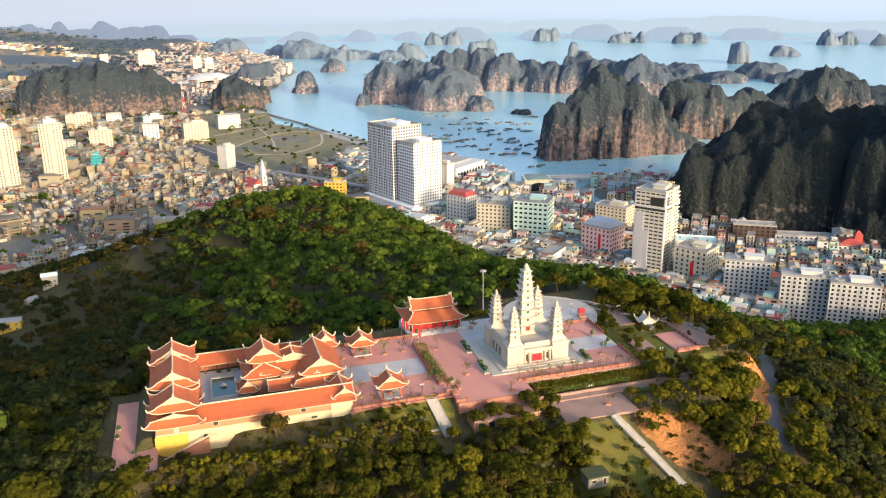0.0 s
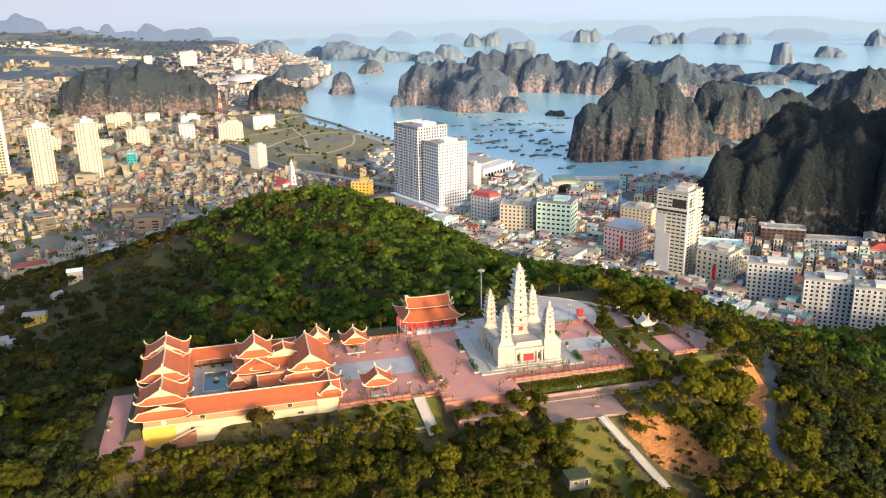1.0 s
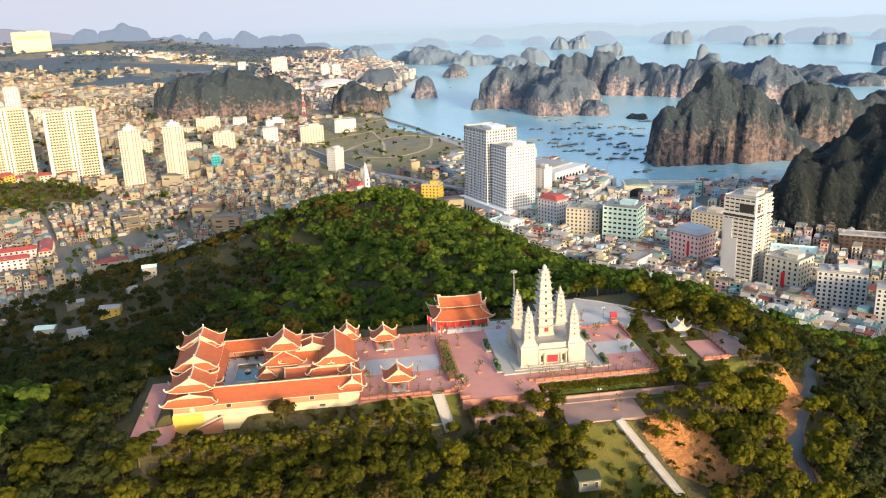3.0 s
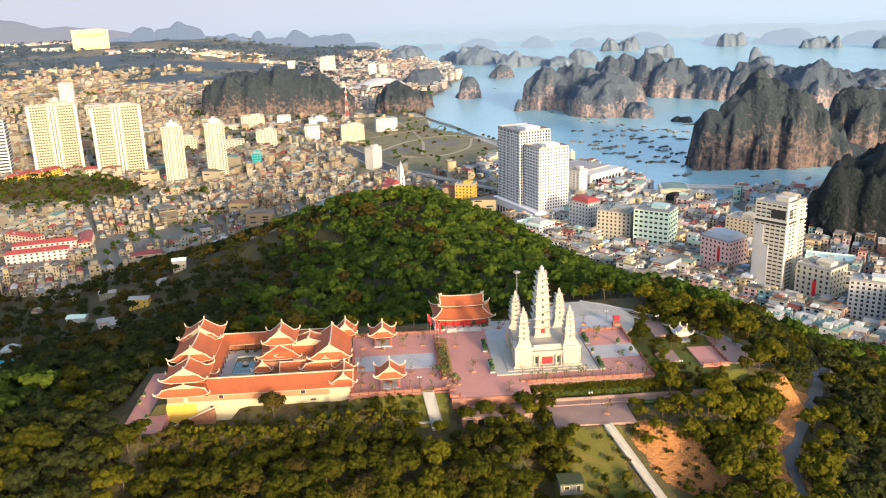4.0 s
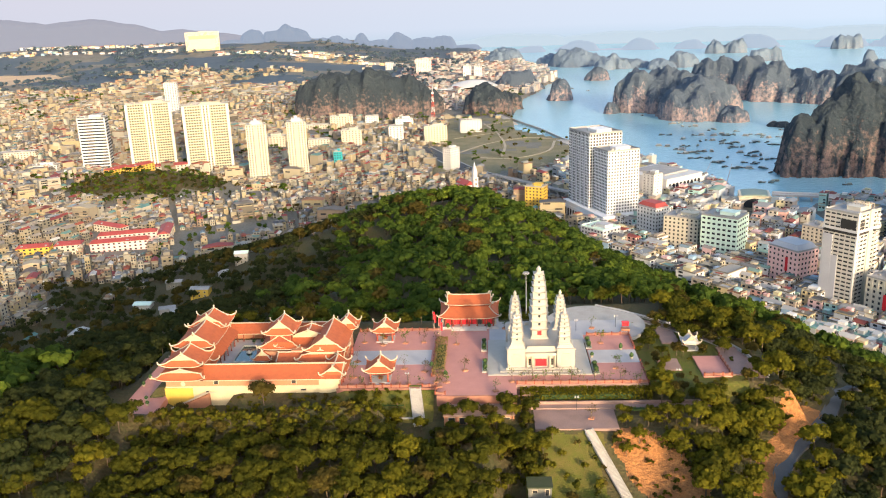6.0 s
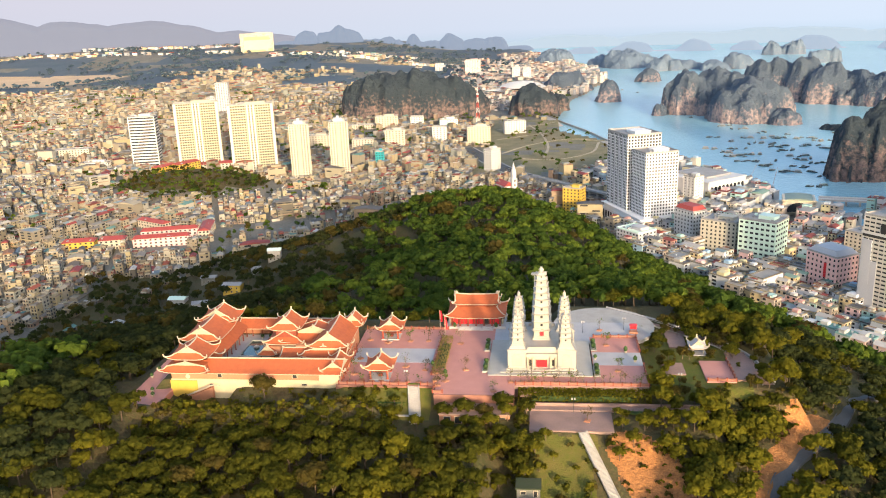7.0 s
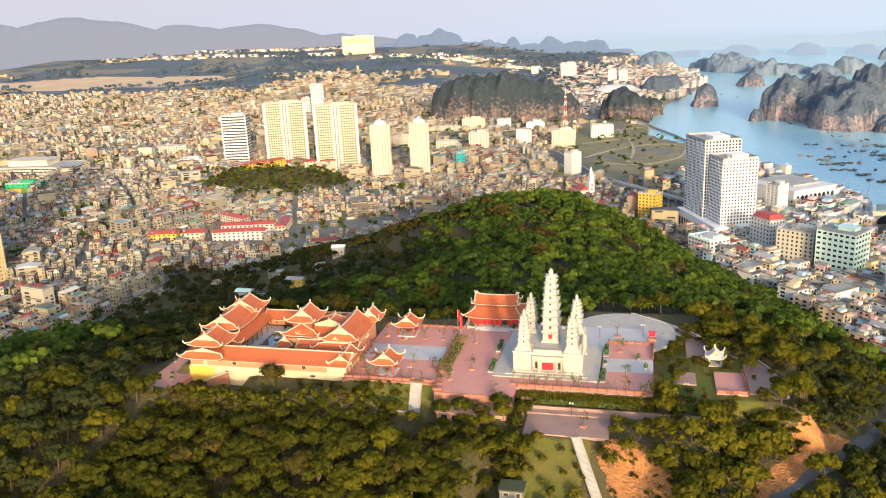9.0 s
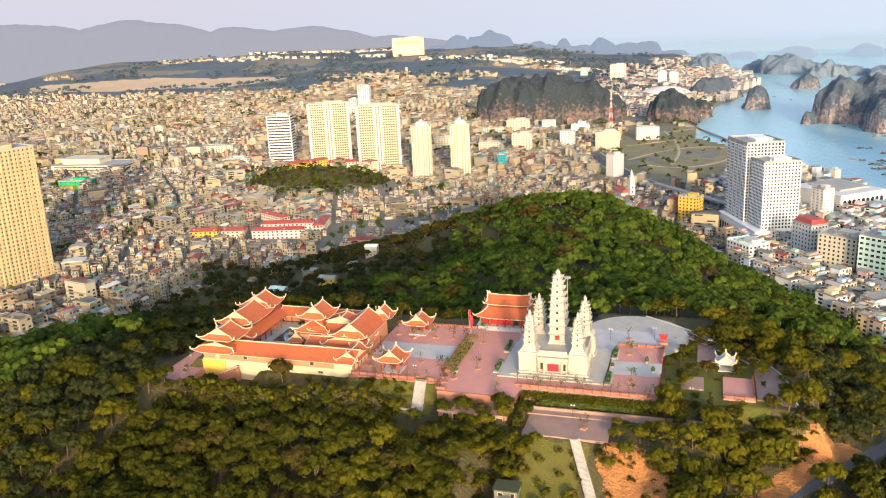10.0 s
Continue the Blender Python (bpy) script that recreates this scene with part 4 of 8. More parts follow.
karst("limestone_island", [(664, 1141, 21, 76), (702, 1142, 26, 92), (744, 1152, 38, 118), (780, 1146, 37, 104), (805, 1136, 28, 84), (836, 1137, 26, 50), (871, 1144, 27, 22), (905, 1152, 22, 8)], M_KARST, "steep limestone island with scrub tops and rust-stained cliffs", 2.5, seed=3)
karst("limestone_island", [(943, 1240, 36, 97), (991, 1235, 33, 84), (1035, 1241, 26, 62), (1079, 1243, 32, 72)], M_KARST, "two-humped dark limestone island in the bay", 3.5, seed=11)
karst("limestone_island", [(1266, 1386, 34, 38), (1301, 1370, 39, 66), (1331, 1353, 41, 87), (1370, 1330, 34, 74)], M_KARST, "high limestone island beside the wooded headland", 4.5, seed=17)
karst("limestone_island", [(1559, 1453, 48, 30)], M_KARST, "low limestone island beyond the headland", 7.0, seed=19)
karst("limestone_island", [(507, 1812, 11, 22), (562, 1842, 33, 83), (628, 1838, 53, 90), (661, 1718, 52, 74), (710, 1726, 31, 78), (712, 1651, 19, 30)], M_KARST_HAZE, "broad limestone island with pale cliffs and a small outlying knob", 3.5, seed=23)
karst("limestone_island", [(799, 2079, 53, 92), (861, 2028, 52, 94), (900, 1969, 45, 86), (945, 1929, 37, 66), (984, 1890, 36, 64), (1050, 1852, 47, 88), (1089, 1807, 41, 79), (1133, 1731, 56, 85), (1170, 1693, 35, 57)], M_KARST_HAZE, "long hazy limestone island of many humps", 4.0, seed=29)
karst("rock_islet", [(771, 1569, 9, 10), (784, 1556, 9, 12)], M_KARST, "small dark rock islet among the moored boats", 2.5, seed=31)
for i, (lob, lab) in enumerate((
        ([(1488, 1902, 41, 26)], "low far limestone island"), ([(1645, 1959, 50, 36)], "rounded far limestone island"), ([(1632, 1827, 40, 24), (1659, 1797, 35, 32)], "twin-humped far limestone island"),
        ([(1437, 2038, 55, 34)], "hazy flat limestone island"), ([(416, 2081, 20, 50), (399, 2092, 14, 15)], "narrow limestone stack in the bay"), ([(575, 2560, 23, 38), (555, 2562, 18, 19)], "pointed limestone stack far out in the bay"),
        ([(562, 3128, 68, 58), (497, 3220, 52, 38)], "humped limestone island in haze"), ([(307, 3365, 59, 59)], "steep limestone island in haze"), ([(739, 2980, 45, 27)], "low limestone island in haze"),
        ([(816, 2887, 32, 31), (849, 2861, 20, 21)], "small peaked limestone island in haze"))):
    karst("limestone_island", lob, M_KARST_HAZE if lob[0][1] < 2700 else M_KARST_FARHAZE, lab, 4.0 if lob[0][1] < 2700 else 5.0, seed=40 + i)
ri = random.Random(91)
for k in range(13):
    a_, d_ = math.radians(9 + k * 3.2 + ri.uniform(-1, 1)), ri.uniform(2750, 3900)
    x_, y_, r_ = 215 + d_ * math.sin(a_), d_ * math.cos(a_), ri.uniform(16, 30)
    lobes_ = [(x_, y_, r_, ri.uniform(30, 66))]
    for q in range(ri.choice([1, 2, 3])):
        lobes_.append((lobes_[-1][0] + ri.uniform(0.9, 1.5) * r_, y_ + ri.uniform(-40, 40), r_ * ri.uniform(0.6, 1.0), ri.uniform(16, 52)))
    karst("limestone_island", lobes_, M_KARST_FARHAZE, "limestone island far across the bay, paled by haze", 5.0, rough=1.5, seed=120 + k)
karst("limestone_crag", [(-122, 1820, 44, 105), (-76, 1822, 46, 100), (-26, 1835, 46, 98), (22, 1845, 44, 97), (66, 1855, 34, 88), (96, 1862, 24, 64)], M_KARST, "long limestone crag standing in the town", 3.5, 2.0, seed=61, category="rock")
karst("limestone_crag", [(233, 1840, 38, 64), (291, 1940, 15, 37)], M_KARST, "limestone crag on the waterfront", 3.0, -1.0, seed=67, category="rock")
karst("limestone_crag", [(334, 2345, 35, 52), (299, 2337, 32, 45)], M_KARST_HAZE, "limestone crag at the end of the far shore", 6.0, -1.0, seed=71, category="rock")
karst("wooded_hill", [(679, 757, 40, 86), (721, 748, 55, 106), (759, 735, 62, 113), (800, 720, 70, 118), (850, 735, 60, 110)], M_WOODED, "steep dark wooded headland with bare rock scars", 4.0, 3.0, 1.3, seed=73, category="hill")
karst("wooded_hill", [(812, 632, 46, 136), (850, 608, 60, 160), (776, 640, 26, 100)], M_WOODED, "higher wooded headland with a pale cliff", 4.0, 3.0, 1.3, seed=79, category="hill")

# hazy ranges at the horizon, far beyond the rest

def haze_range(name, label, dist, a0, a1, peaks, tint, seed, jag=0.1, floor=0.0, rolling=False):
    """A far range of hills along an arc about the town, its haze painted on as a glow; peaks are (bearing, height, half
    width in degrees).
    """
    m = bpy.data.materials.new(name)
    m.use_nodes = True
    b = m.node_tree.nodes["Principled BSDF"]
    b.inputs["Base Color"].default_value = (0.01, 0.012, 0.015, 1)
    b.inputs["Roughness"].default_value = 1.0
    # haze tone as emission; the hills themselves give no light
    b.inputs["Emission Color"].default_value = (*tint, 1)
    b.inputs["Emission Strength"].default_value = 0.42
    cnt = 420
    deg = np.linspace(a0, a1, cnt)
    aa = np.radians(deg)
    q = aa * dist
    h = np.zeros(cnt) + floor
    deg = deg + 0.5 * fbm(q / 55, q * 0 + seed, seed + 3, 3) * (not rolling)
    for mid_a, top, wide in peaks:
        h = np.maximum(h, top * np.exp(-1.1 * ((deg - mid_a) / wide) ** 2) if rolling else top * np.clip(1 - np.abs((deg - mid_a) / wide) ** 2.2, 0, 1) ** 0.6)
    h = h * (1 + jag * fbm(q / 90, q * 0 + seed, seed, 4)) + jag * 22 * fbm(q / 240, q * 0 + seed, seed + 1, 3)
    h = np.maximum(h * np.clip((cnt / 2 - np.abs(np.arange(cnt) - cnt / 2)) / 10, 0, 1), -2.0)
    rows = []
    for k, rr in ((0.0, -130), (0.55, -55), (0.85, -20), (1.0, 0), (0.0, 90)):
        rows.append(np.stack([215 + np.sin(aa) * (dist + rr), np.cos(aa) * (dist + rr), h * k - (3 if k == 0 else 0)], -1))
    V = np.concatenate(rows)
    F = [(r * cnt + i, r * cnt + i + 1, (r + 1) * cnt + i + 1, (r + 1) * cnt + i) for r in range(4) for i in range(cnt - 1)]
    me = bpy.data.meshes.new(name)
    me.from_pydata(V.tolist(), [], F)
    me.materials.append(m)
    me.polygons.foreach_set("use_smooth", [True] * len(F))
    me.update()
    return tagged(new(name, me), label, "distant hills", kind="structure")


# the first is a haze bank in hill shape, tinted close to the low sky
haze_range("backdrop_bay_haze", "pale blue haze bank across the bay, shaped as low hills", 4600, -4, 56, [(2, 60, 4), (9, 55, 5), (16, 70, 6), (25, 62, 7), (34, 72, 8), (45, 60, 9)], (0.37, 0.46, 0.54), 5, 0.12, 30)
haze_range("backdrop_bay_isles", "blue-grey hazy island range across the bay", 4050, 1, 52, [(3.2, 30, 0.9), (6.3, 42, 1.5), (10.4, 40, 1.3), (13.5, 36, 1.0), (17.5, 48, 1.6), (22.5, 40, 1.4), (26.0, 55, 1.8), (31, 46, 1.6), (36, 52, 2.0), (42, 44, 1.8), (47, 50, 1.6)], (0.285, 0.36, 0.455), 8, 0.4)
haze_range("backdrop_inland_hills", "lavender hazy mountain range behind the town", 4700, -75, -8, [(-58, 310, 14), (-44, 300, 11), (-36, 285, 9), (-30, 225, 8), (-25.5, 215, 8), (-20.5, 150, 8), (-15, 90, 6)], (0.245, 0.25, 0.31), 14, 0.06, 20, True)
haze_range("backdrop_shore_hills", "hazy blue-grey karst hills behind the far shore", 4450, -19, 1, [(-16.2, 92, 1.6), (-15.2, 138, 1.3), (-13.2, 150, 1.9), (-12.1, 138, 1.1), (-10.2, 102, 1.8), (-8.1, 94, 0.8), (-6.9, 72, 1.2), (-5.5, 90, 1.1), (-4.1, 66, 1.3), (-2.7, 68, 1.0), (-1.0, 22, 1.2)], (0.19, 0.24, 0.33), 21, 0.24)

# ---- trees ----
ICO = [(0, 0, -1), (0.72, 0.53, -0.45), (-0.28, 0.85, -0.45), (-0.89, 0, -0.45), (-0.28, -0.85, -0.45), (0.72, -0.53, -0.45), (0.28, 0.85, 0.45), (-0.72, 0.53, 0.45), (-0.72, -0.53, 0.45), (0.28, -0.85, 0.45), (0.89, 0, 0.45), (0, 0, 1)]
ICO_F = [(0, 1, 2), (1, 0, 5), (0, 2, 3), (0, 3, 4), (0, 4, 5), (1, 5, 10), (2, 1, 6), (3, 2, 7), (4, 3, 8), (5, 4, 9), (1, 10, 6), (2, 6, 7), (3, 7, 8), (4, 8, 9), (5, 9, 10), (6, 10, 11), (7, 6, 11), (8, 7, 11), (9, 8, 11), (10, 9, 11)]


def tree_shapes(seed, height, spread, lobes, cards, card, trunk_share=0.4, flat=0.75, limbs=3):
    """Crown and trunk of a broad-leaved tree: clumped lobes under a coat of small leaf sprays."""
    rnd = random.Random(seed)
    crown, wood = Shape(), Shape()
    th = height * trunk_share
    lean = (rnd.uniform(-0.4, 0.4), rnd.uniform(-0.4, 0.4))
    wood.tube([(0, 0, -1.0), (lean[0] * 0.4, lean[1] * 0.4, th * 0.6), (lean[0], lean[1], height * 0.75)], 0.055 * height ** 0.8, 5, 0, 0.03)
    centres = []
    for i in range(lobes):
        a = 6.2832 * i / max(1, lobes - 1) + rnd.uniform(-0.5, 0.5)
        if i == 0:
            c, r = (lean[0], lean[1], height * 0.8), spread * 0.5
        else:
            d = spread * rnd.uniform(0.4, 0.66)
            c, r = (lean[0] + d * math.cos(a), lean[1] + d * math.sin(a), th + (height - th) * rnd.uniform(0.3, 0.72)), spread * rnd.uniform(0.3, 0.48)
            if i <= limbs:
                wood.tube([(lean[0] * 0.4, lean[1] * 0.4, th * rnd.uniform(0.6, 0.9)), (c[0] * 0.6, c[1] * 0.6, (c[2] + th) * 0.5), c], 0.02 * height, 4, 0, 0.02)
        centres.append((c, r))
        vs = []
        for x, y, z in ICO:
            k = r * rnd.uniform(0.7, 0.95)
            vs.append((c[0] + x * k, c[1] + y * k, c[2] + z * k * flat))
        crown.add(vs, ICO_F)
    for i in range(cards):
        c, r = centres[rnd.randrange(len(centres))]
        while True:
            d = Vector((rnd.gauss(0, 1), rnd.gauss(0, 1), rnd.gauss(0.4, 1)))
            if d.length > 0.1:
                break
        d.normalize()
        p = Vector(c) + Vector((d.x, d.y, d.z * flat)) * r * rnd.uniform(0.85, 1.15)
        n = (d + Vector((rnd.uniform(-0.45, 0.45), rnd.uniform(-0.45, 0.45), rnd.uniform(-0.1, 0.5)))).normalized()
        u = n.orthogonal().normalized()
        u = Matrix.Rotation(rnd.uniform(0, 6.28), 3, n) @ u
        w = n.cross(u)
        s = card * rnd.uniform(0.55, 1.25)
        crown.add([tuple(p - u * s * 0.5), tuple(p - w * s * 0.42 + n * 0.12 * s), tuple(p + u * s * 0.55 - n * 0.15 * s), tuple(p + w * s * 0.42 + n * 0.1 * s)], [(0, 1, 2), (0, 2, 3)])
    return crown, wood


def mass(name, shapes, places, mats, label, category):
    """Many trees joined into one mesh: places are (shape, x, y, z, size, turn, leaf material)."""
    V, loops, starts, mi, cache, k, n_loop = [], [], [], [], [], 0, 0
    for crown, wood in shapes:
        faces = crown.f + [tuple(i + len(crown.v) for i in f) for f in wood.f]
        fl = np.array([i for f in faces for i in f], np.int32)
        ln = np.array([len(f) for f in faces], np.int32)
        cache.append((np.array(crown.v + wood.v), fl, ln, len(crown.f)))
    for t, x, y, z, s, a, leaf in places:
        v, fl, ln, nc = cache[t]
        c, q = math.cos(a), math.sin(a)
        V.append(np.stack([(v[:, 0] * c - v[:, 1] * q) * s + x, (v[:, 0] * q + v[:, 1] * c) * s + y, v[:, 2] * s + z], -1))
        loops.append(fl + k)
        starts.append(n_loop + np.concatenate([[0], np.cumsum(ln)[:-1]]))
        m = np.full(len(ln), 3, np.int32)
        m[:nc] = leaf
        mi.append(m)
        k += len(v)
        n_loop += len(fl)
    V, loops, starts, mi = (np.concatenate(q) for q in (V, loops, starts, mi))
    me = bpy.data.meshes.new(name)
    me.vertices.add(len(V))
    me.vertices.foreach_set("co", V.astype(np.float32).ravel())
    me.loops.add(len(loops))
    me.loops.foreach_set("vertex_index", loops.astype(np.int32))
    me.polygons.add(len(starts))
    me.polygons.foreach_set("loop_start", starts.astype(np.int32))
    for m in mats:
        me.materials.append(m)
    me.polygons.foreach_set("material_index", mi)
    me.polygons.foreach_set("use_smooth", np.full(len(starts), True))
    me.update(calc_edges=True)
    return tagged(new(name, me), label, category, kind="stuff")


def scrub_edge(x, y):
    """True on the low wooded ground between the ridge and the town."""
    return (x > -160 + 16 * np.sin(y / 23.0)) & (x < 70) & (y > 400) & (y < 690)


def free_for_trees(x, y):
    """False on terraces, roads, lawn and buildings."""
    for x0, x1, y0, y1 in ((92, 113, 229, 287), (109, 292, 236.2, 306), (290, 324, 246, 302), (112, 205, 234.2, 236.5), (201, 213, 217, 246), (205, 245, 296, 318), (212, 243, 226, 242), (246, 290, 234.5, 242), (246, 276, 222, 242), (250, 269, 190, 222), (242, 252, 194, 207), (255, 307, 290, 330), (299, 323, 252, 274), (203, 208.5, 233, 246), (180, 204, 236, 245)):
        if x0 < x < x1 and y0 < y < y1:
            return False
    if clay_bank(x, y) < 0.8 or road_bank(x, y) < 0.55:
        return False
    if abs((x - 274.5) * 0.92 + (y - 200.5) * 0.39) < 6.0 and 184 < y < 224:
        return False
    if 262 < x < 336 and 250 < y and (x - 331) * 0.72 + (y - 278) * 0.69 < 2.5:
        return False
    for px, py, r in ROAD_PTS:
        if (x - px) ** 2 + (y - py) ** 2 < r * r:
            return False
    for px, py, r in CLEARINGS:
        if (x - px) ** 2 + (y - py) ** 2 < r * r:
            return False
    return True


def curve_points(pts, step=2.5):
    """Points along a smooth line through a few corners."""
    out = []
    p = [Vector(q) for q in pts]
    p = [p[0] * 2 - p[1]] + p + [p[-1] * 2 - p[-2]]
    for i in range(1, len(p) - 2):
        n = max(2, int((p[i + 1] - p[i]).length / step))
        for j in range(n):
            t = j / n
            out.append(0.5 * ((2 * p[i]) + (p[i + 1] - p[i - 1]) * t + (2 * p[i - 1] - 5 * p[i] + 4 * p[i + 1] - p[i + 2]) * t * t + (3 * p[i] - p[i - 1] - 3 * p[i + 1] + p[i + 2]) * t ** 3))
    return out + [p[-2]]


LOOP_ROAD = [(410, 316), (392, 305), (378, 292), (368, 276), (360, 261), (351, 247), (341, 234), (333, 224), (327, 215), (322, 204), (318, 190)]
KERB_LINE = [(280, 327), (296, 315), (310, 304), (320, 295), (327, 286), (331, 277), (333, 267), (334, 255)]
road_line = curve_points([(x, y, 0) for x, y in LOOP_ROAD])
ROAD_PTS = [(p.x, p.y, 3.8) for p in road_line]
CLEARINGS = [(4, 586, 9), (9, 574, 8), (24, 634, 9), (28, 622, 8), (-16, 560, 9), (-46, 588, 9), (-70, 508, 10), (-34, 626, 9), (-2, 600, 9), (19, 650, 7), (-20, 560, 10), (10, 620, 8), (-40, 620, 12)]

Zh = lambda x, y: float(ground_height(np.array([x]), np.array([y]))[0])
rnd = random.Random(7)
near_trees, mid_trees, side_trees = [], [], []
for gx in np.arange(-170, 650, 6.9):
    for gy in np.arange(128, 870, 6.9):
        x, y = gx + rnd.uniform(-2.6, 2.6), gy + rnd.uniform(-2.6, 2.6)
        h = float(hills(np.array([x]), np.array([y]))[0])
        if (h < 13.5 and not scrub_edge(x, y)) or not free_for_trees(x, y):
            continue
        if y > 250 and 300 < x and rnd.random() < 0.1:
            continue
        if h < 24 and rnd.random() < 0.25:
            continue
        if x < 95 and 430 < y < 700 and rnd.random() < 0.22:
            continue
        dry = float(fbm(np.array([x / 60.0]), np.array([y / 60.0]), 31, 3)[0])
        # lighter leaves more often towards the right: sunlit tone put into the leaf choice
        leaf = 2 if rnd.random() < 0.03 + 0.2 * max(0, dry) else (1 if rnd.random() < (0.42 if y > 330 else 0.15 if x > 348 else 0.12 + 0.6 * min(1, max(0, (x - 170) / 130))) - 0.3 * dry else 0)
        s = rnd.uniform(0.7, 1.2)
        if 110 < x < 242 and y > 219 and y < 236 and rnd.random() < 0.3:
            continue
        if 110 < x < 300 and 206 < y < 236:
            s *= 0.5 if y > 219 else 0.72
        # dull leaves on both flanks put the slope's shade into the colour
        if 60 < x < 440 and 240 < y < 335 and (y >= 246 or x >= 360):
            side_trees.append((x, y, s * 1.05, 4 if (x > 342 or x < 105) and rnd.random() < 0.65 else leaf))
        elif y < 246 and 60 < x < 430:
            near_trees.append((x, y, s * 1.12, 4 if (x > 335 or x < 105) and rnd.random() < 0.65 else leaf))
        else:
            if rnd.random() < 0.36 or (y > 690 and 70 < x < 310):
                continue
            # dull and dry leaves carry the valley's shade in their colour
            valley = y > 290 and rnd.random() < (170 - x) / 90
            mid_trees.append((x, y, s * (1.1 if valley else 1.32), (2 if rnd.random() < 0.3 else 4) if valley else leaf))

LEAVES = [M_LEAF, M_LEAF_YOUNG, M_LEAF_DRY, M_BARK, M_LEAF_DULL]
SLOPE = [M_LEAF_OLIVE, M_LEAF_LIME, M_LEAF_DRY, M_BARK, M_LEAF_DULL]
near_shapes = [tree_shapes(100 + i, 8.0, 4.2, 10, 400, 1.05) for i in range(6)]
mid_shapes = [tree_shapes(200 + i, 8.2, 4.6, 5, 54, 2.0, limbs=0) for i in range(6)]
near_meshes = []
for i, (c, w) in enumerate(near_shapes):
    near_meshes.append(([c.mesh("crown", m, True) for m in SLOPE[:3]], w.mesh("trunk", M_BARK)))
LEAF_WORDS = ("dark green broad-leaved tree on the wooded slope", "lighter yellow-green tree on the wooded slope", "brown dry-leaved tree on the wooded slope")
near_trees += [(x, y, s, leaf) for x, y, s, leaf in ((310, 226, 1.0, 1), (316, 231, 0.9, 0), (321, 238, 1.0, 1), (315, 221, 1.1, 0), (308, 233, 0.85, 1), (326, 244, 0.9, 1), (312, 239, 0.9, 0), (331, 251, 0.9, 1), (303, 226, 0.8, 1), (321, 228, 0.9, 1), (305, 217, 1.0, 0), (124, 232.5, 0.7, 1), (133, 232, 0.75, 0), (141, 232.8, 0.6, 1), (154, 232.2, 0.7, 0), (163, 232.6, 0.65, 1), (171, 232, 0.7, 1))]
near_trees.sort(key=lambda t: abs(t[0] - 215) + abs(t[1] - 195) * 1.5)
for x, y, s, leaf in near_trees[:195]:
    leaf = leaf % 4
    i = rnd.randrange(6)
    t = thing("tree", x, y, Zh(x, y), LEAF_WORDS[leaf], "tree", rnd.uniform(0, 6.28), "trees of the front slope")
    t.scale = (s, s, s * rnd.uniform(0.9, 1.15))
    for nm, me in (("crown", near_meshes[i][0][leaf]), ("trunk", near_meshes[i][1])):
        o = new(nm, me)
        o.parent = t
slope_shapes = [tree_shapes(150 + i, 8.0, 4.3, 8, 200, 1.35, limbs=0) for i in range(5)]
near_rest = near_trees[195:] + side_trees
xy = np.array([(t[0], t[1]) for t in near_rest])
zz = ground_height(xy[:, 0], xy[:, 1])
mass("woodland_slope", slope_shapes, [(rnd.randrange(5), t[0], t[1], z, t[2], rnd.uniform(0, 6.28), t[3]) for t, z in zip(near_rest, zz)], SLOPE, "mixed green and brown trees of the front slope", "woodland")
xy = np.array([(t[0], t[1]) for t in mid_trees])
zz = ground_height(xy[:, 0], xy[:, 1])
mass("woodland_ridge", mid_shapes, [(rnd.randrange(6), t[0], t[1], z, t[2], rnd.uniform(0, 6.28), t[3]) for t, z in zip(mid_trees, zz)], LEAVES, "dense green trees of the ridge behind the temple", "woodland")

# low undergrowth between the trees of the front slope and round the gardens
ur = np.random.RandomState(19)
ux, uy = ur.uniform(40, 375, 2100), ur.uniform(130, 330, 2100)
ux, uy = np.concatenate([ux, ur.uniform(112, 246, 900), ur.uniform(242, 300, 260)]), np.concatenate([uy, ur.uniform(214, 236, 900), ur.uniform(190, 222, 260)])
keep_u = np.array([free_for_trees(a, b) for a, b in zip(ux, uy)]) | ((ux > 244) & (ux < 268) & (uy > 191) & (uy < 221) & (ur.uniform(0, 1, ux.size) < 0.25) & ((ux - 247) ** 2 + (uy - 200) ** 2 > 60) | (ux > 291) & (ux < 326) & (uy > 246) & (uy < 302) & (ur.uniform(0, 1, ux.size) < 0.35) & ~((ux > 296) & (ux < 324) & (uy > 252) & (uy < 286)))
ux, uy = ux[keep_u], uy[keep_u]
shrubs = [tree_shapes(700 + i, 2.6, 2.2, 2, 10, 1.3, 0.12, 0.7, 0) for i in range(4)]
mass("undergrowth", shrubs, [(ur.randint(4), a, b, c, ur.uniform(0.6, 1.4), ur.uniform(0, 6.28), int(ur.choice([0, 1, 1, 2]))) for a, b, c in zip(ux, uy, ground_height(ux, uy))], SLOPE, "low olive and brown shrubs between the trees", "shrubs")

# ---- town ----
M_WHITEWALL = mat("white painted render", (0.53, 0.515, 0.5), 0.75, (0.45, 0.435, 0.42), 0.8, 0.5)
M_TWINWHITE = mat("fresh white paint", (0.68, 0.68, 0.69), 0.75, (0.6, 0.6, 0.61), 0.8, 0.5)
M_BEIGEWALL = mat("beige painted render", (0.5, 0.44, 0.35), 0.8, (0.42, 0.37, 0.29), 0.8, 0.5)
M_OCHREWALL = mat("ochre painted render", (0.4, 0.31, 0.18), 0.8, (0.32, 0.25, 0.15), 0.8, 0.5)
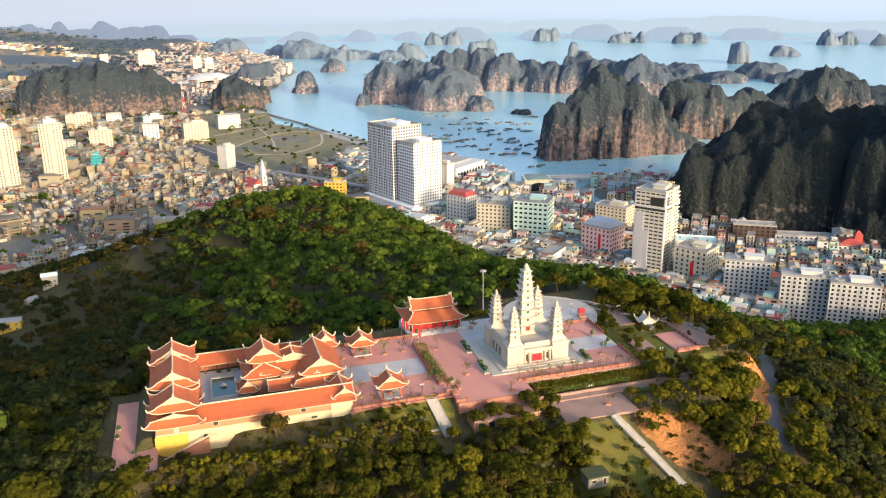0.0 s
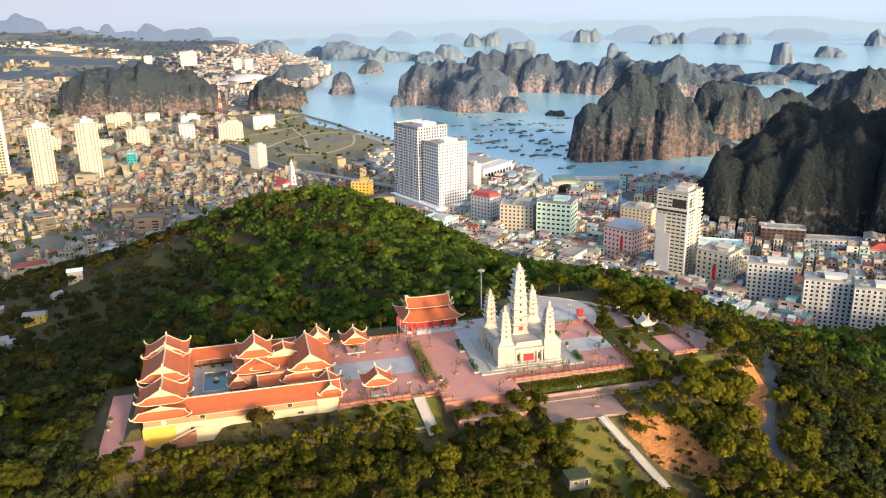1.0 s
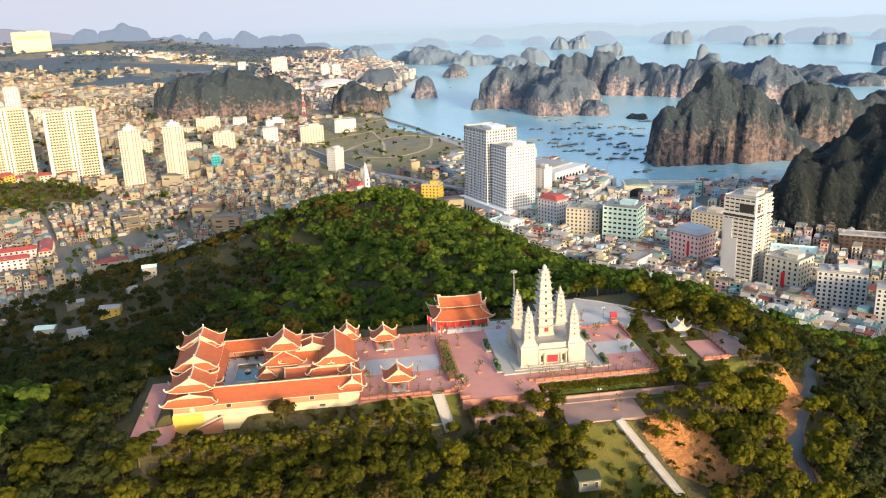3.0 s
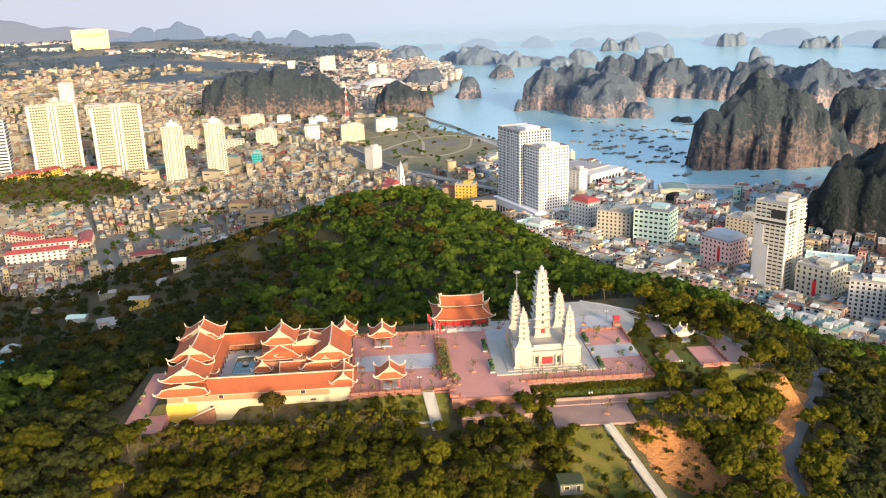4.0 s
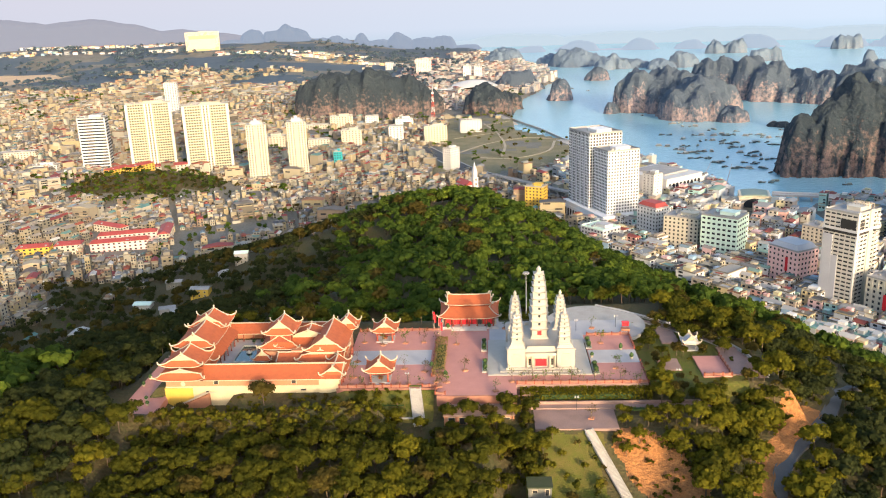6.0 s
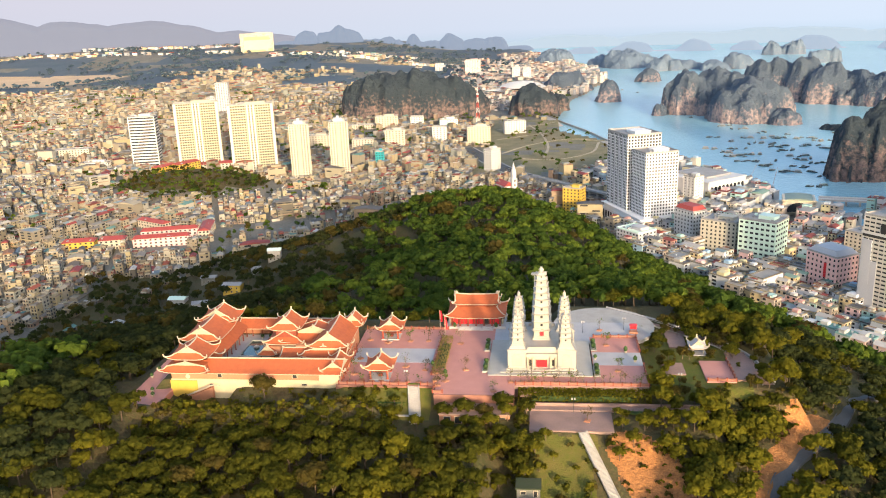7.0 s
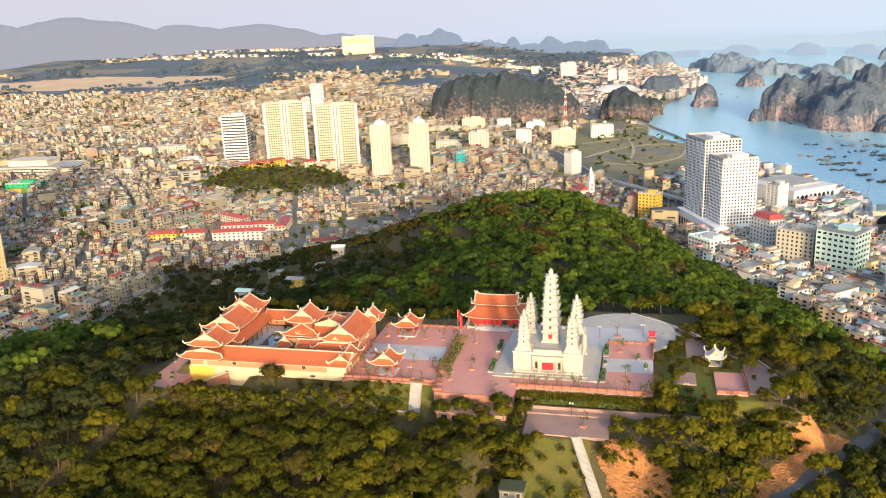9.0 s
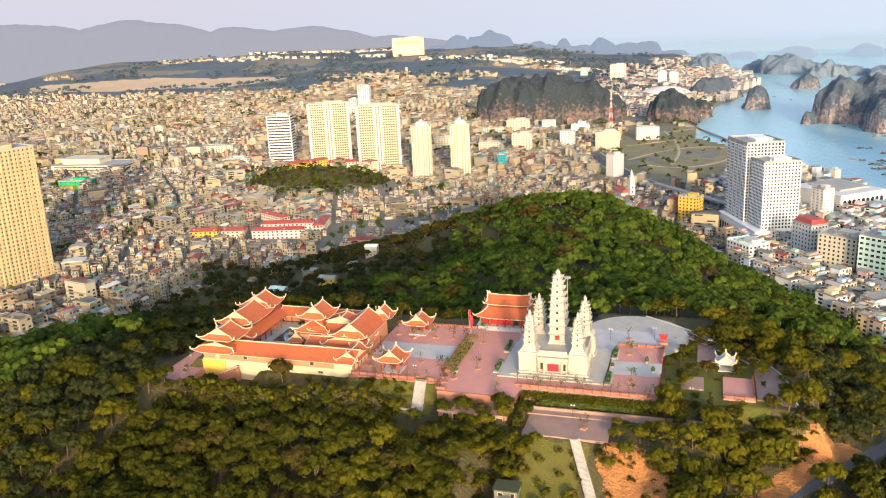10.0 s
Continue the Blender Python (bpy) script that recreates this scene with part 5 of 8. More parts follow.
M_CREAMWALL = mat("cream yellow render", (0.5, 0.45, 0.31), 0.8, (0.41, 0.37, 0.25), 0.8, 0.5)
M_CREAMSLAB = mat("pale yellow cream render", (0.45, 0.41, 0.29), 0.8, (0.38, 0.35, 0.25), 0.8, 0.5)
M_CREAMWHITE = mat("cream white cladding", (0.5, 0.47, 0.41), 0.7, (0.44, 0.41, 0.36), 0.8, 0.5)
M_PALECREAM = mat("pale cream render", (0.5, 0.46, 0.37), 0.8, (0.44, 0.4, 0.32), 0.8, 0.5)
M_PALEWHITE = mat("bright white render", (0.52, 0.515, 0.505), 0.75, (0.45, 0.44, 0.425), 0.8, 0.5)
M_PINKWALL = mat("pink painted render", (0.76, 0.5, 0.46), 0.8, (0.64, 0.42, 0.39), 0.8, 0.5)
M_GREENWALL = mat("pale green glazed front", (0.6, 0.74, 0.64), 0.6, (0.52, 0.64, 0.56), 0.8, 0.5)
M_GREYWALL = mat("grey cladding", (0.42, 0.42, 0.44), 0.6, (0.34, 0.34, 0.36), 0.8, 0.5)
M_TEAL = mat("teal glass front", (0.02, 0.3, 0.34), 0.35, (0.02, 0.22, 0.26), 0.8, 0.5)
M_GREENNET = mat("green building net", (0.02, 0.3, 0.13), 0.8, (0.02, 0.2, 0.1), 0.8, 0.6)
M_ROOFGREEN = mat("grey-green sheet roof", (0.2, 0.26, 0.22), 0.6, (0.15, 0.19, 0.17), 1.0, 0.6)
M_ROOFRED = mat("red sheet roof", (0.34, 0.06, 0.05), 0.6, (0.25, 0.045, 0.04), 1.0, 0.6)
M_ROOFGREY = mat("grey flat roof", (0.33, 0.32, 0.31), 0.85, (0.22, 0.21, 0.21), 1.0, 0.7)
M_HOUSE = palette("house walls", [(0.379, 0.330, 0.234), (0.421, 0.384, 0.300), (0.286, 0.231, 0.162), (0.405, 0.335, 0.209), (0.226, 0.205, 0.162), (0.382, 0.311, 0.216), (0.178, 0.154, 0.117), (0.322, 0.233, 0.162), (0.451, 0.418, 0.342), (0.272, 0.234, 0.178), (0.274, 0.282, 0.249), (0.385, 0.316, 0.184), (0.134, 0.118, 0.096), (0.326, 0.281, 0.210), (0.380, 0.352, 0.290), (0.288, 0.201, 0.144), (0.245, 0.211, 0.159), (0.348, 0.291, 0.195)])
# far shore palette: whites and pinks with distance haze painted in
M_HOUSE_HAZE = palette("far shore walls paled by haze", [(0.508, 0.468, 0.441), (0.436, 0.380, 0.352), (0.528, 0.508, 0.488), (0.375, 0.338, 0.330), (0.477, 0.395, 0.354), (0.324, 0.324, 0.355), (0.518, 0.465, 0.398), (0.426, 0.327, 0.298)])
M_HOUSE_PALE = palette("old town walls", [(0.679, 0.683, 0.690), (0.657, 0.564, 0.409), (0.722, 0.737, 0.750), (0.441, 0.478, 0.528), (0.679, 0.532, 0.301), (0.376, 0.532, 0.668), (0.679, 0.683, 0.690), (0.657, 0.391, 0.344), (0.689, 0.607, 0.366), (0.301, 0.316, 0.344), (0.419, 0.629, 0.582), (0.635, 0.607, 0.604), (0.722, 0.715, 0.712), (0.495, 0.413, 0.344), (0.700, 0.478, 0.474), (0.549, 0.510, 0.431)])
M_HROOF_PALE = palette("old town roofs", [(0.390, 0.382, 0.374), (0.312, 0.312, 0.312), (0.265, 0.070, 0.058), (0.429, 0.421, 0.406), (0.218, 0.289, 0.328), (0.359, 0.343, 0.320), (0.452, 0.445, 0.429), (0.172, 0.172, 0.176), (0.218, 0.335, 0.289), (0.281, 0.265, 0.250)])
M_HROOF = palette("house roofs", [(0.27, 0.243, 0.216), (0.36, 0.333, 0.297), (0.171, 0.162, 0.162), (0.324, 0.09, 0.059), (0.468, 0.432, 0.378), (0.288, 0.063, 0.059), (0.225, 0.288, 0.333), (0.306, 0.27, 0.234), (0.126, 0.252, 0.234), (0.306, 0.153, 0.09), (0.558, 0.54, 0.513), (0.225, 0.207, 0.189), (0.342, 0.297, 0.243), (0.108, 0.108, 0.117), (0.45, 0.378, 0.27), (0.18, 0.153, 0.135)])
KEEP_OUT = []  # (x, y, radius) kept free of the small houses


def tower_block(name, label, x, y, turn, sx, sy, z0, h, floors, wall, cols=(6, 6), win=(1.5, 1.5), roof_mat=None, band=False, setback=True, limit=30, category="building", parapet=1.0, base=0.0, bay=0):
    """A storeyed building: body, floor bands, single windows on all faces, parapet, roof house."""
    t = thing(name, x, y, z0, label, category, turn)
    KEEP_OUT.append((x, y, max(sx, sy) * 0.62 + 3))
    s = Shape().box(0, 0, -4, sx, sy, h + 4)
    if bay:
        for q in (-1, 1):
            s.box(q * sx * 0.27, -sy / 2 - 0.6, 0, sx * 0.2, 1.4, h - 1)
    body = part("wall", s, wall, t)
    rf = Shape()
    rf.box(0, 0, h, sx + 0.5, sy + 0.5, 0.35)
    for q in (-1, 1):
        rf.box(q * (sx / 2), 0, h + 0.35, 0.3, sy, parapet)
        rf.box(0, q * (sy / 2), h + 0.35, sx, 0.3, parapet)
    part("roof", rf, roof_mat or M_ROOFGREY, t)
    if setback:
        part("roof_house", Shape().box(sx * 0.12, sy * 0.05, h, sx * 0.42, sy * 0.45, 3.4).box(sx * 0.12, sy * 0.05, h + 3.4, sx * 0.46, sy * 0.5, 0.3).box(-sx * 0.28, sy * 0.2, h + 0.3, 2.2, 2.2, 2.0), wall, t)
    fh = (h - base) / floors
    if not band and base == 0:
        pil = Shape()
        for c in range(cols[0] + 1):
            for q in (-1, 1):
                pil.box((c / cols[0] - 0.5) * (sx - 0.6), q * (sy / 2 + 0.1), 0, 0.5, 0.36, h - 0.5)
        for c in range(cols[1] + 1):
            for q in (-1, 1):
                pil.box(q * (sx / 2 + 0.1), (c / cols[1] - 0.5) * (sy - 0.6), 0, 0.36, 0.5, h - 0.5)
        tagged(part("pilaster", pil, wall, t), kind="stuff")
        ru = random.Random(int(x * 7 + y))
        clut = Shape()
        for q in range(5):
            clut.box(ru.uniform(-0.4, 0.4) * sx, ru.uniform(-0.4, 0.1) * sy, h + 0.35, ru.uniform(1, 3), ru.uniform(1, 2.5), ru.uniform(0.8, 2.2))
        tagged(part("roof_equipment", clut, M_ROOFGREY, t), kind="stuff")
    b = Shape()
    for f in range(1, floors):
        b.box(0, 0, base + f * fh - 0.14, sx + 0.22, sy + 0.22, 0.28)
    tagged(part("string_course", b, wall, t), kind="stuff")
    win = (win[0] * 1.08, win[1] * 1.08)
    wm = Shape().box(0, 0, 0, win[0], 0.22, win[1]).mesh("window", M_GLASS)
    wm2 = Shape()
    count = 0
    cand = []
    for face, (n, ln, off, rot) in enumerate(((cols[0], sx, sy / 2, 0.0), (cols[1], sy, sx / 2, math.pi / 2), (cols[0], sx, sy / 2, math.pi), (cols[1], sy, sx / 2, -math.pi / 2))):
        for f in range(floors):
            if band:
                cand.append((face, 0.0, off, rot, base + f * fh + fh * 0.32, ln * 0.92 / win[0]))
                continue
            for c in range(n):
                cand.append((face, (c + 0.5) / n * ln - ln / 2, off, rot, base + f * fh + fh * 0.3, 1.0))
    for face, u, off, rot, z, k in cand:
        px, py = u * math.cos(rot) + off * math.sin(rot), u * math.sin(rot) - off * math.cos(rot)
        if count < limit and face in (0, 3):
            o = new("window", wm)
            o.parent = t
            o.matrix_basis = pose(px, py, z, 0, 0, math.degrees(rot)) @ Matrix.Diagonal((k, 1, 1, 1))
            count += 1
        else:
            wm2.box(px, py, z, win[0] * k, 0.22, win[1], rot)
    if wm2.v:
        tagged(part("glazing", wm2, M_GLASS, t), kind="stuff")
    return t


def crown_roof(t, sx, sy, h, m, label=""):
    """A steep mansard roof on top of a block."""
    s = Shape().box(0, 0, h + 0.3, sx * 1.02, sy * 1.02, 4.2, 0, 0, 0.72).box(0, 0, h + 4.5, sx * 0.74, sy * 0.74, 0.4)
    part("mansard_roof", s, m, t, label)


HR = math.atan2(-0.785, 0.62)
# the white twin tower on its arcaded podium
TR = -1.21
twin_u, twin_v = Vector((math.cos(TR), math.sin(TR), 0)), Vector((-math.sin(TR), math.cos(TR), 0))


def twin_at(u, v):
    p = Vector((325.3, 918.3, 0)) + twin_u * u + twin_v * v
    return p.x, p.y


px_, py_ = twin_at(24.7, 19.6)
t1 = tower_block("apartment_tower", "taller white block of the twin tower with grey recesses", px_, py_, TR, 49.5, 39, 24, 81, 25, M_TWINWHITE, (15, 11), (2.05, 2.15), limit=90, parapet=1.8)
for q in (-17, -7.0, 3.0, 13.0):
    part("recess", Shape().box(q, -19.62, 0.5, 3.0, 0.3, 77), M_GREYWALL, t1, "grey recessed strip")
px_, py_ = twin_at(69.3, 21.9)
t2 = tower_block("apartment_tower", "lower white block of the twin tower with regular windows", px_, py_, TR, 30.5, 37, 24, 67.5, 20, M_TWINWHITE, (9, 11), (1.6, 1.8), limit=90, parapet=1.4)
px_, py_ = twin_at(43, 21)
pod = thing("tower_podium", px_, py_, 4, "white arcaded podium under the twin tower", "building", TR)
KEEP_OUT.append((px_, py_, 58))
part("wall", Shape().box(0, 0, -3, 94, 50, 22.5), M_TWINWHITE, pod)
part("cornice", Shape().box(0, 0, 19.3, 96, 52, 0.8).box(0, 0, 14.6, 95, 51, 0.6), M_TWINWHITE, pod)
arch = Shape().box(0, 0, 0, 3.2, 0.5, 7.5)
arch.add([(1.6 * math.cos(a), y, 7.5 + 1.6 * math.sin(a)) for y in (-0.25, 0.25) for a in [math.pi * i / 8 for i in range(9)]], [tuple(range(9)), tuple(range(9, 18))[::-1]] + [(i, i + 1, i + 10, i + 9) for i in range(8)])
am = arch.mesh("arched_window", M_GLASS)
for i in range(14):
    o = new("arched_window", am)
    o.parent = pod
    o.matrix_basis = pose(-42.5 + i * 6.5, -25.1, 3.0)
for i in range(8):
    o = new("arched_window", am)
    o.parent = pod
    o.matrix_basis = pose(47.1, -21 + i * 6.0, 3.0, 0, 0, 90)
# slim block beside the twin tower
tower_block("office_building", "slim cream block beside the white twin tower", 427, 952, HR, 17, 15, 5, 40, 12, M_WHITEWALL, (3, 3), (1.0, 1.0), limit=30)
# grey and cream tower by the hill
ot = tower_block("office_tower", "cream tower with strip windows and a grey glass corner", 508, 597, -0.93, 26, 30, 6, 82, 23, M_CREAMWHITE, (6, 6), (3.0, 1.1), limit=54, base=8, band=False)
part("grey_corner", Shape().box(-9.0, -15.25, 8, 7.6, 0.9, 56).box(-2.6, -15.22, 8, 5.2, 0.84, 40), M_GREYWALL, ot, "smooth grey panelled corner")
# flat dark strips here and at the loggia stand for shade in recesses
part("dark_band", Shape().box(0, 0, 66, 26.7, 30.7, 2.2), M_DARK, ot, "dark strip for the shade of the open terrace")
part("terrace_slab", Shape().box(0, 0, 68.2, 28.0, 32.0, 0.8).box(0, -15.8, 69.0, 28, 0.3, 1.0).box(13.8, 0, 69.0, 0.3, 32, 1.0), M_WHITEWALL, ot, "white projecting terrace edge")
part("loggia", Shape().box(6.0, -14.9, 70.5, 12, 0.8, 7.0).box(12.7, -10, 70.5, 0.8, 9, 7.0), M_DARK, ot, "dark sheets for the shade of the loggia under the roof")
part("yellow_pier", Shape().box(13.3, 3.0, 4, 0.9, 5.0, 80), M_PALECREAM, ot, "pale yellow vertical pier")
part("white_pier", Shape().box(13.0, -13.8, 4, 1.2, 2.6, 80), M_WHITEWALL, ot, "white corner pier")
part("white_pier", Shape().box(-13.0, -14.4, 4, 1.2, 1.4, 80), M_WHITEWALL, ot, "white corner pier")
for k in range(21):
    part("balcony", Shape().box(13.9, 11.0, 10 + k * 3.4, 2.0, 5.6, 0.25).box(14.8, 11.0, 10.2 + k * 3.4, 0.15, 5.6, 0.9), M_WHITEWALL, ot)
pg = Shape()
for q in range(7):
    pg.box(-2 + q * 2.0, 2, 82, 0.35, 0.35, 4.6).box(-2 + q * 2.0, 10, 82, 0.35, 0.35, 4.6).box(-2 + q * 2.0, 6, 86.6, 0.35, 9.4, 0.4)
tagged(part("roof_pergola", pg, M_TRIM, ot, "open pergola on the roof"), kind="stuff")
part("podium", Shape().box(0, -2, 0, 34, 38, 7.0).box(0, -2, 7.0, 35, 39, 0.6), M_WHITEWALL, ot)
# hotels and blocks of the old town
wr = tower_block("hotel_building", "white hotel with a red mansard roof", 398, 797, -0.98, 26, 18, 6, 38, 10, M_PALEWHITE, (6, 5), (1.3, 1.6))
crown_roof(wr, 26, 18, 38, M_ROOFRED, "red mansard roof")
tower_block("hotel_building", "cream ribbed office block in the old town", 421, 757, -0.6, 34, 22, 6, 38, 10, M_PALECREAM, (8, 5), (1.5, 1.7))
tower_block("office_building", "pale green office block with wide windows", 450, 727, -0.65, 34, 26, 6, 46, 10, M_GREENWALL, (7, 5), (2.6, 1.7))
pk = tower_block("hotel_building", "pink hotel with a grey mansard roof and a red banner", 485, 648, -1.05, 30, 24, 6, 38, 9, M_PINKWALL, (7, 6), (1.4, 1.7))
crown_roof(pk, 30, 24, 38, M_GREYWALL, "grey mansard roof")
part("banner", Shape().box(4.5, -12.4, 20, 2.6, 0.2, 12), M_REDDOOR, pk, "red hanging banner")
cb = tower_block("office_building", "cream office block with yellow piers and a red banner", 528, 563, -1.0, 28, 24, 8, 36, 9, M_PALECREAM, (6, 5), (1.5, 1.8))
part("banner", Shape().box(2.0, -12.4, 14, 3.0, 0.2, 12), M_REDDOOR, cb, "red hanging banner")
for bx, by, bt, lab in ((548, 522, -0.62, "white apartment block with stacked balconies below the hill"), (566, 478, -0.62, "cream apartment block with stacked balconies below the hill"), (588, 452, -0.62, "white apartment block with green roof railings")):
    ap = tower_block("apartment_block", lab, bx, by, bt, 34, 18, 8, 36, 11, M_PALEWHITE, (9, 5), (1.6, 1.6))
    for f in range(10):
        for q in (-6, 6):
            part("balcony", Shape().box(q, -9.6, 3.2 + f * 3.27, 5.0, 1.6, 0.2).box(q, -10.35, 3.4 + f * 3.27, 5.0, 0.12, 0.9), M_GREYWALL, ap)
# market hall with a great arch
mk = thing("market_hall", 538, 925, 5, "cream market hall with one great arched window", "building", -0.23)
KEEP_OUT.append((538, 925, 42))
part("wall", Shape().box(0, 0, -2, 70, 30, 14).box(0, -2, 10, 34, 30, 10), M_PALECREAM, mk)
ar = Shape()
ar.add([(13 * math.cos(math.pi * i / 12), y, 6 + 11 * math.sin(math.pi * i / 12)) for y in (-17.6, -17.2) for i in range(13)], [tuple(range(13))[::-1], tuple(range(13, 26))] + [(i, i + 1, i + 14, i + 13) for i in range(12)])
part("arched_window", ar, M_GLASS, mk, "great arched window")
vault = Shape()
vault.add([(17.5 * math.cos(math.pi * i / 12), y, 18 + 3.6 * math.sin(math.pi * i / 12)) for y in (-18, 14) for i in range(13)], [(i, i + 1, i + 14, i + 13) for i in range(12)] + [tuple(range(13)), tuple(range(13, 26))[::-1]])
part("vault_roof", vault, M_ROOFGREEN, mk, "grey-green vaulted roof")
for q in (-1, 1):
    for k in range(3):
        o = new("arched_window", am)
        o.parent = mk
        o.matrix_basis = pose(q * (20 + k * 5.2), -15.1, 1.5)
part("gable_frame", Shape().box(-15.6, -17.4, 0, 2.6, 1.2, 20).box(15.6, -17.4, 0, 2.6, 1.2, 20).box(0, -17.4, 5.2, 29, 1.0, 0.9).box(0, -17.4, 18.2, 36, 1.4, 1.4).box(-29, -15.3, 12, 14, 1.0, 3.5).box(29, -15.3, 12, 14, 1.0, 3.5), M_TRIM, mk, "pale cornices and piers")
# shopping mall on the quay
ml = thing("shopping_mall", 452, 1022, 4, "pale flat-roofed mall with tall arches on the quay", "building", HR)
KEEP_OUT.append((452, 1022, 52))
part("wall", Shape().box(0, 0, -3, 72, 66, 30).box(0, 0, 27, 74, 68, 1.2), M_WHITEWALL, ml)
part("roof", Shape().box(-4, 4, 28.2, 48, 44, 2.0), M_ROOFGREY, ml, "grey flat roof")
for i in range(9):
    o = new("arched_window", am)
    o.parent = ml
    o.matrix_basis = pose(36.2, -27 + i * 6.8, 8.0, 0, 0, 90) @ Matrix.Diagonal((1.3, 1, 1.5, 1))
# inland towers
for bx, by, lab in ((-38, 1140, "slim white apartment tower with notched top"), (-91, 1122, "slim white apartment tower beside its twin")):
    tw = tower_block("apartment_tower", lab, bx, by, 0.2, 26, 23, 6, 87, 26, M_PALECREAM, (7, 5), (1.6, 1.7), limit=40)
    part("recess", Shape().box(0, -11.7, 0, 5.0, 0.3, 85), M_CREAMWALL, tw, "cream recessed strip")
    part("roof_crest", Shape().box(0, 0, 87, 12, 14, 5).box(0, 0, 92, 4, 6, 3), M_WHITEWALL, tw)
for bx, by, lab in ((-282, 1222, "broad cream apartment slab with white stair strips"), (-180, 1180, "broad cream apartment slab beside its twin")):
    tw = tower_block("apartment_tower", lab, bx, by, 0.36, 66, 20, 8, 108, 28, M_CREAMSLAB, (18, 5), (2.2, 1.9), limit=80)
    for q in (-0.5, -0.075, 0.0, 0.075, 0.5):
        part("pier", Shape().box(q * 62.5, -10.2, 0, 3.4 if abs(q) > 0.4 else 2.2, 0.9, 108), M_PALEWHITE, tw, "white vertical strip")
tower_block("office_tower", "white slab with dark strip windows floor by floor", -376, 1232, 0.22, 41, 24, 8, 88, 19, M_PALEWHITE, (1, 1), (2.0, 2.0), band=True, limit=30)
yt = tower_block("apartment_tower", "tall yellow apartment tower seen close by the road", -362, 612, 1.2, 76, 40, 8, 131, 33, M_OCHREWALL, (18, 9), (1.2, 1.5), limit=80)
for k in range(10):
    part("rib", Shape().box(-36.5 + k * 8.11, -20.5, 0, 1.5, 1.3, 129), M_OCHREWALL, yt)
for k in range(5):
    part("rib", Shape().box(38.5, -17 + k * 8.5, 0, 1.3, 1.5, 129), M_OCHREWALL, yt)
part("crown", Shape().box(-14, 2, 131, 40, 26, 6).box(14, -4, 131, 14, 16, 4), M_OCHREWALL, yt)
tower_block("office_building", "narrow office building with a teal glass front", 2, 1232, 0.1, 12, 14, 7, 26, 7, M_TEAL, (3, 3), (2.0, 1.4), limit=40)
tower_block("office_building", "bright yellow building near the white twin tower", 289, 940, -0.45, 22, 16, 6, 30, 8, M_YELLOW, (5, 4), (1.6, 1.6), limit=30)
tower_block("office_building", "white slab with a blue side", 178, 1200, -0.7, 15, 20, 7, 32, 9, M_WHITEWALL, (4, 6), (1.2, 1.4), limit=30)
for i, (bx, by, w, d, h, tn, m) in enumerate(((-6, 1420, 34, 18, 34, 0.1, M_BEIGEWALL), (70, 1450, 24, 18, 34, 0.0, M_WHITEWALL), (140, 1440, 40, 18, 34, 0.2, M_BEIGEWALL), (-60, 1400, 36, 16, 22, 0.1, M_BEIGEWALL), (-150, 1440, 44, 16, 24, 0.0, M_BEIGEWALL),
                                            (200, 1560, 40, 20, 26, 0.2, M_WHITEWALL), (25, 2790, 48, 26, 60, 0.0, M_PINKWALL), (-120, 3050, 24, 20, 34, 0.0, M_WHITEWALL), (172, 2650, 24, 22, 44, 0.0, M_WHITEWALL), (206, 2655, 24, 22, 42, 0.0, M_WHITEWALL), (-60, 1639, 44, 20, 30, 0.1, M_BEIGEWALL), (-3, 1672, 26, 16, 24, 0.1, M_WHITEWALL), (68, 1617, 34, 18, 24, 0.2, M_GREENWALL), (-110, 1640, 50, 16, 14, 0.1, M_BEIGEWALL), (-452, 1209, 44, 16, 24, 0.1, M_WHITEWALL), (-395, 1190, 26, 14, 20, 0.1, M_GREENWALL), (-888, 1605, 26, 16, 24, 0.2, M_BEIGEWALL), (-560, 1330, 60, 20, 26, 0.2, M_BEIGEWALL), (-520, 1120, 46, 18, 20, 0.0, M_BEIGEWALL), (-500, 1900, 28, 24, 84, 0.2, M_GREYWALL), (-532, 1905, 20, 20, 50, 0.2, M_GREYWALL), (-420, 1820, 30, 24, 44, 0.2, M_BEIGEWALL), (-1012, 3690, 142, 40, 92, 0.25, M_BEIGEWALL), (-1180, 3660, 120, 30, 24, 0.0, M_WHITEWALL))):
    tn_ = tower_block("town_building", ("cream", "white")[m in (M_WHITEWALL,)] + " many-storeyed town building", bx, by, tn, w, d, 4 if by < 3600 else 58, h, max(4, int(h / 3.6)), m, (max(3, int(w / 5)), max(3, int(d / 5))), (1.8, 1.6), limit=24, setback=i % 2 == 0)
    if w > 140:  # the great hotel on the far ridge
        part("facade_panel", Shape().box(0, -d / 2 - 0.4, 24, 112, 0.9, 38), M_CREAMWALL, tn_, "pale yellow balcony front")
        part("glazed_band", Shape().box(0, -d / 2 - 0.4, 64, 112, 0.9, 14).box(-10, -d / 2 - 0.4, 2, 96, 0.9, 19).box(60, -d / 2 - 0.4, 2, 16, 0.9, 26), M_OCHREWALL, tn_, "olive-brown glazed band")
tower_block("office_building", "pale blue-grey office block with a green roof", 344, 782, HR, 30, 24, 6, 22, 6, M_GREYWALL, (7, 5), (1.8, 1.5), roof_mat=M_GREENWALL, limit=30)
tower_block("office_building", "beige office block with a slanted flank", 548, 742, -0.9, 34, 22, 6, 28, 8, M_BEIGEWALL, (8, 5), (1.5, 1.4), limit=30)
tower_block("workshop", "long low building with a pale green roof", 583, 648, -0.55, 40, 20, 6, 14, 4, M_BEIGEWALL, (8, 4), (1.6, 1.4), roof_mat=M_GREENWALL, setback=False, limit=30)
